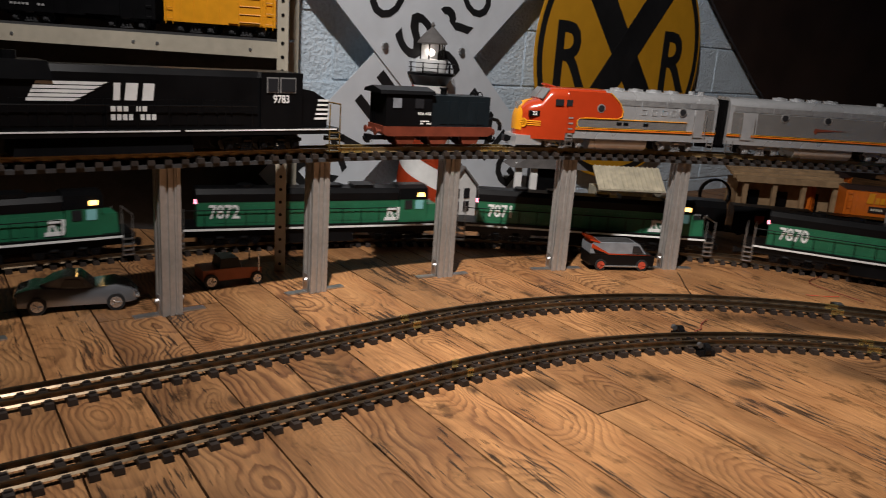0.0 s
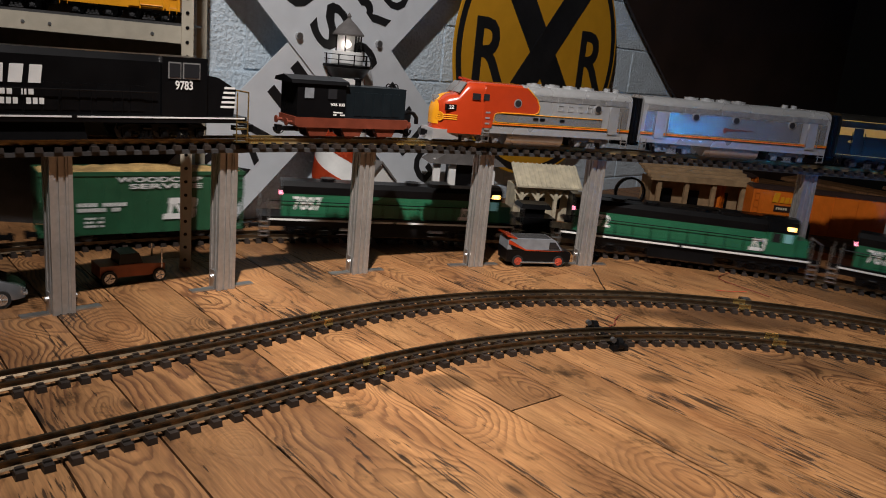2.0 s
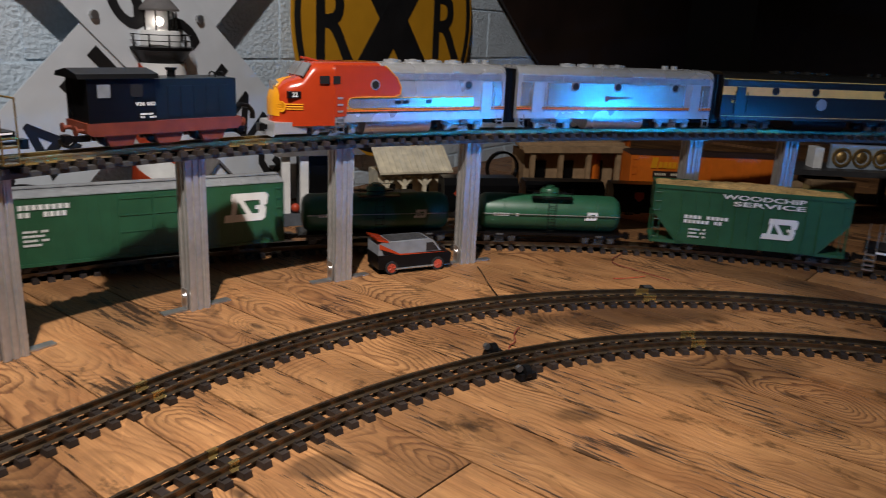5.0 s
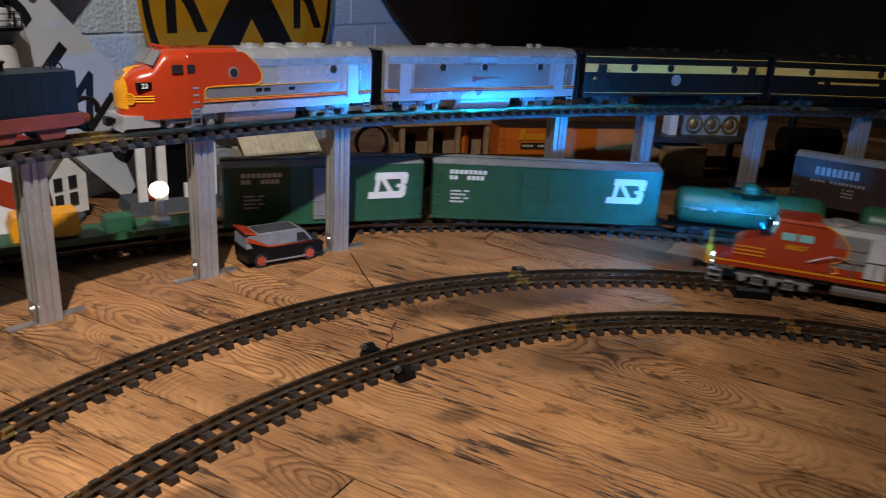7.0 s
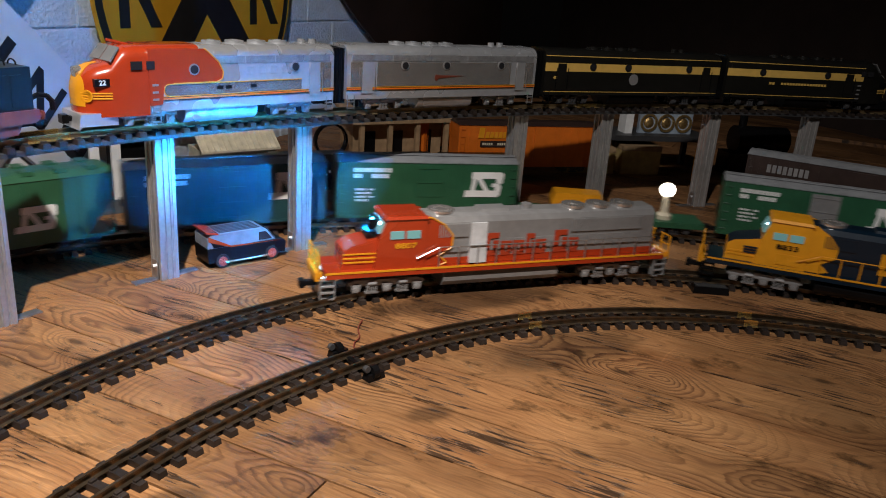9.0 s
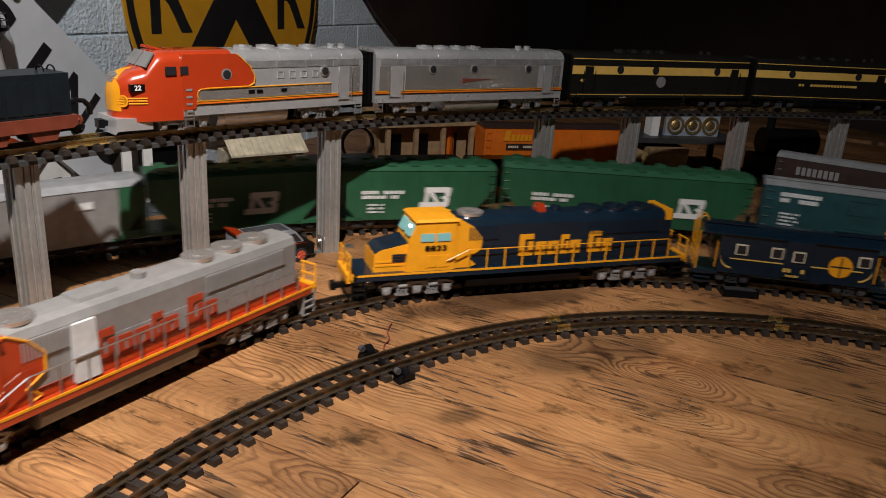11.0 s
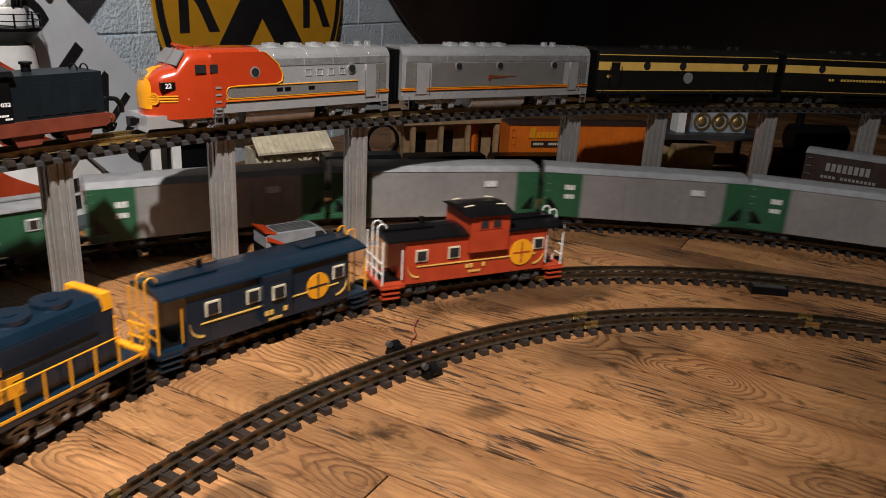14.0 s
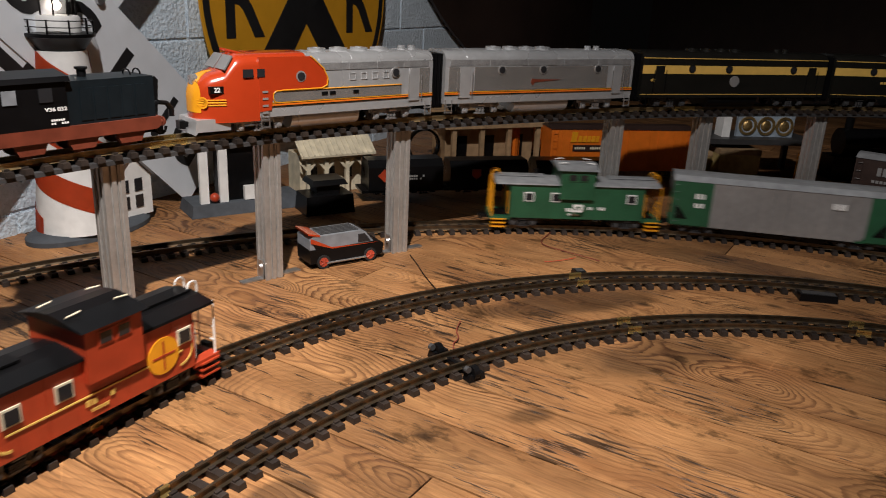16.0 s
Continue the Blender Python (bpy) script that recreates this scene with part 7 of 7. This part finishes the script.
def sports_car():
    t = empty("toy_sports_car", "silver toy sports car with chrome wheels", "toy car", m=upright_at(-0.705, 1.628, 27))
    silver = mat("silver_car_lacquer", (0.33, 0.34, 0.36), 0.22, 0.7, coat=0.5, vary=0.06)
    w = 0.046
    bm = bmesh.new()
    rings = []
    for x, zt, ww in ((-0.118, 0.034, 0.6), (-0.110, 0.044, 0.85), (-0.080, 0.053, 1.0), (-0.045, 0.050, 0.97), (0.0, 0.046, 0.94), (0.045, 0.050, 0.97), (0.075, 0.053, 1.0), (0.105, 0.040, 0.85), (0.118, 0.030, 0.55)):
        yy = w * ww
        rings.append([(x, -yy, 0.014), (x, yy, 0.014), (x, yy * 1.0, zt - 0.012), (x, yy * 0.86, zt), (x, -yy * 0.86, zt), (x, -yy, zt - 0.012)])
    loft(bm, rings)
    soften(bm, 0.002, 2)
    part("body", bm, silver, t, smooth=True)
    bm = bmesh.new()
    rings = []
    for x, zt, ww in ((-0.075, 0.050, 0.30), (-0.045, 0.066, 0.62), (-0.015, 0.074, 0.70), (0.010, 0.072, 0.70), (0.035, 0.048, 0.74)):
        yy = w * ww
        rings.append([(x, -yy * 1.1, 0.044), (x, yy * 1.1, 0.044), (x, yy, zt), (x, -yy, zt)])
    loft(bm, rings)
    soften(bm, 0.002, 2)
    part("roof", bm, silver, t, smooth=True)
    bm = bmesh.new()
    slab(bm, [(-0.030, 0.052), (0.018, 0.051), (0.006, 0.067), (-0.022, 0.068)], -w * 0.80, w * 0.80)
    part("side_window", bm, WINDOW, t)
    for x in (-0.074, 0.074):
        for y in (-w + 0.003, w - 0.003):
            toy_wheel(t, x, y, 0.018, 0.015, CHROME)
    bm = bmesh.new()
    box(bm, 0.110, 0.121, -0.03, 0.03, 0.020, 0.024)
    part("bumper", bm, CHROME, t)


sports_car()


def hot_rod():
    t = empty("toy_pickup", "rusty orange toy pickup with chrome wheels", "toy car", m=upright_at(-0.458, 1.862, 37))
    w = 0.032
    bm = bmesh.new()
    slab(bm, [(-0.070, 0.016), (0.070, 0.016), (0.072, 0.040), (0.020, 0.044), (-0.070, 0.044)], -w, w)
    soften(bm, 0.004)
    part("body", bm, mat("rusty_orange", (0.30, 0.075, 0.02), 0.5), t, smooth=True)
    bm = bmesh.new()
    slab(bm, [(-0.030, 0.044), (0.024, 0.044), (0.014, 0.068), (-0.026, 0.068)], -w + 0.003, w - 0.003)
    soften(bm, 0.003)
    part("cab", bm, BLACK, t, smooth=True)
    for x, r in ((-0.052, 0.017), (0.058, 0.015)):
        for y in (-w, w):
            toy_wheel(t, x, y, r, 0.012, CHROME)
    bm = bmesh.new()
    tube(bm, (0.064, -w, 0.03), (0.064, -w, 0.072), 0.002, 6)
    tube(bm, (0.064, w, 0.03), (0.064, w, 0.072), 0.002, 6)
    part("exhaust", bm, CHROME, t)


hot_rod()


def rack():
    """Steel shelving: perforated uprights, a beam, a deck and a dark panel added for shade."""
    t = empty("storage_rack", "beige steel storage rack with perforated upright and shelf beam", "rack", m=upright_at(-0.365, 1.985, 6))
    bm = bmesh.new()
    box(bm, -0.013, 0.013, -0.002, 0.002, 0.0, 1.25)
    box(bm, -0.013, -0.010, 0.0, 0.030, 0.0, 1.25)
    up = part("upright", bm, BEIGE, t, "perforated beige steel upright")
    for i in range(38):
        bm = bmesh.new()
        tube(bm, (0.0, -0.0032, 0.02 + i * 0.032), (0.0, 0.0, 0.02 + i * 0.032), 0.0042, 8)
        part("hole", bm, BLACK, up)
    bm = bmesh.new()
    box(bm, -1.35, -0.013, -0.006, -0.001, 0.528, 0.566)
    box(bm, -1.35, -0.013, -0.001, 0.030, 0.562, 0.566)
    soften(bm, 0.001, 1)
    part("beam", bm, BEIGE, t)
    for x in (-0.075, -0.29, -0.345, -0.62):
        bm = bmesh.new()
        tube(bm, (x, -0.0075, 0.545), (x, -0.005, 0.545), 0.004, 8)
        part("bolt", bm, STEEL, t)
    bm = bmesh.new()
    box(bm, -1.35, -0.013, 0.0, 0.30, 0.566, 0.572)
    part("deck", bm, DARKGREY, t)
    # dark panel added to stand for the shade at the rack's back
    bm = bmesh.new()
    box(bm, -1.35, -0.06, 0.36, 0.37, 0.0, 1.25)
    part("back_panel", bm, DARKGREY, t, "dark panel added for the shade behind the shelves")
    bm = bmesh.new()
    box(bm, -1.35, 0.0, -0.02, 0.36, 0.86, 0.88)
    part("upper_deck", bm, DARKGREY, t)
    for x in (-1.35,):
        bm = bmesh.new()
        box(bm, x - 0.013, x + 0.013, -0.002, 0.002, 0.0, 1.25)
        part("upright", bm, BEIGE, t)
    for x in (-1.34, -0.02):
        bm = bmesh.new()
        box(bm, x - 0.013, x + 0.013, 0.345, 0.349, 0.0, 1.25)
        part("rear_upright", bm, BEIGE, t)
    # cars on the shelf
    base = upright_at(-0.365, 1.985, 6, 0.551)
    car = display_boxcar("yellow_boxcar", "bright yellow boxcar with side ladders on the shelf", 0.26, YELLOW, BROWN, base @ pose(-0.15, 0.07, 0), 0.20)
    ladder("ladder", car, 0.07, -0.058, 0.045, 0.19, YELLOW, 0.05, 8, 0.0014)
    for x, L in ((-0.48, 0.36), (-0.90, 0.42)):
        c = display_boxcar("black_boxcar", "black freight car with small white writing on the shelf", L, BLACK, BLACK, base @ pose(x, 0.07, 0), 0.20)
        bm = bmesh.new()
        for j in range(4):
            bars(bm, L / 2 - 0.10, -0.0545, 0.095 + j * 0.012, 0.05, 0.005, 7, j + int(L * 50))
        bars(bm, -L / 2 + 0.03, -0.0545, 0.06, 0.08, 0.005, 9, 3)
        part("writing", bm, mat("dim_white_print", (0.3, 0.3, 0.3), 0.5), c)


rack()


def cord(name, label, pts, r=0.0012, material=WIRE):
    """A thin cord through a few points, rounded off."""
    cu = bpy.data.curves.new(name, "CURVE")
    cu.dimensions, cu.bevel_depth, cu.bevel_resolution = "3D", r, 2
    sp = cu.splines.new("NURBS")
    sp.points.add(len(pts) - 1)
    for p, q in zip(sp.points, pts):
        p.co = (*q, 1)
    sp.use_endpoint_u, sp.order_u = True, 3
    tmp = bpy.data.objects.new(name, cu)
    me = bpy.data.meshes.new_from_object(tmp)
    bpy.data.objects.remove(tmp)
    me.materials.clear()
    me.materials.append(material)
    return tagged(new(name, me), label, "wire")


cord("red_wire", "thin red-brown wire lying on the floor between tracks", [(0.685, 1.86, 0.004), (0.66, 1.83, 0.003), (0.655, 1.79, 0.003), (0.63, 1.77, 0.004), (0.622, 1.73, 0.004), (0.605, 1.70, 0.012)])
cord("red_wire", "thin red-brown wire lying on the floor between tracks", [(1.175, 2.37, 0.004), (1.14, 2.335, 0.003), (1.10, 2.30, 0.003), (1.085, 2.26, 0.003), (1.12, 2.20, 0.003), (1.16, 2.10, 0.008)])
cord("red_wire", "short bright red wire end on the floor", [(1.03, 2.145, 0.002), (1.07, 2.135, 0.003), (1.12, 2.15, 0.003)], 0.001, mat("red_wire_bright", (0.45, 0.06, 0.03), 0.5))
cord("black_wire", "thin dark wire from a post to the track", [(0.715, 2.27, 0.003), (0.712, 2.21, 0.003), (0.70, 2.12, 0.003), (0.698, 2.03, 0.004)], 0.0011, BLACK)


def rail_clamp():
    x, y, hd = FRONT.at(1.545)
    t = empty("rail_clamp", "black power clamp on the track with small wheels", "track clamp", m=pose(x, y, 0, 0, 0, math.degrees(hd)))
    for yy in (-0.052, 0.052):
        bm = bmesh.new()
        tube(bm, (-0.006, yy, 0.013), (0.006, yy, 0.013), 0.013, 14)
        box(bm, -0.016, 0.020, yy - 0.010, yy + 0.010, 0.0, 0.012, 0.002)
        part("jaw", bm, BLACK, t)
        bm = bmesh.new()
        tube(bm, (-0.014, yy - 0.004, 0.022), (-0.014, yy + 0.004, 0.022), 0.006, 10)
        part("screw", bm, DARKGREY, t)
    bm = bmesh.new()
    box(bm, -0.004, 0.004, -0.05, 0.05, 0.004, 0.0115)
    part("bar", bm, BLACK, t)


rail_clamp()


def sensor(s, side, L):
    x, y, hd = MIDDLE.at(s)
    t = empty("track_sensor", "flat black sensor box beside the track", "sensor", m=pose(x + math.sin(hd) * side, y - math.cos(hd) * side, 0, 0, 0, math.degrees(hd)))
    bm = bmesh.new()
    box(bm, -L / 2, L / 2, -0.016, 0.016, 0.0, 0.016, 0.002)
    part("case", bm, BLACK, t)
    bm = bmesh.new()
    box(bm, -L / 2 + 0.006, L / 2 - 0.006, -0.010, 0.010, 0.016, 0.0175)
    part("lid", bm, DARKGREY, t)


sensor(2.235, 0.060, 0.085)
sensor(1.70, -0.055, 0.03)


def motions():
    times = [i * 0.2 for i in range(81)]
    for car, a, b in BNTRAIN:
        walk(car, [(t, BACK.car((a + b) / 2 + glide(BN_S, t), (b - a) / 2 - 0.09)) for t in times])
    for car, a, b in SFTRAIN:
        walk(car, [(t, MIDDLE.car((a + b) / 2 + glide(SF_S, t), (b - a) / 2 - 0.11)) for t in times])



boards(floor_ob)
motions()
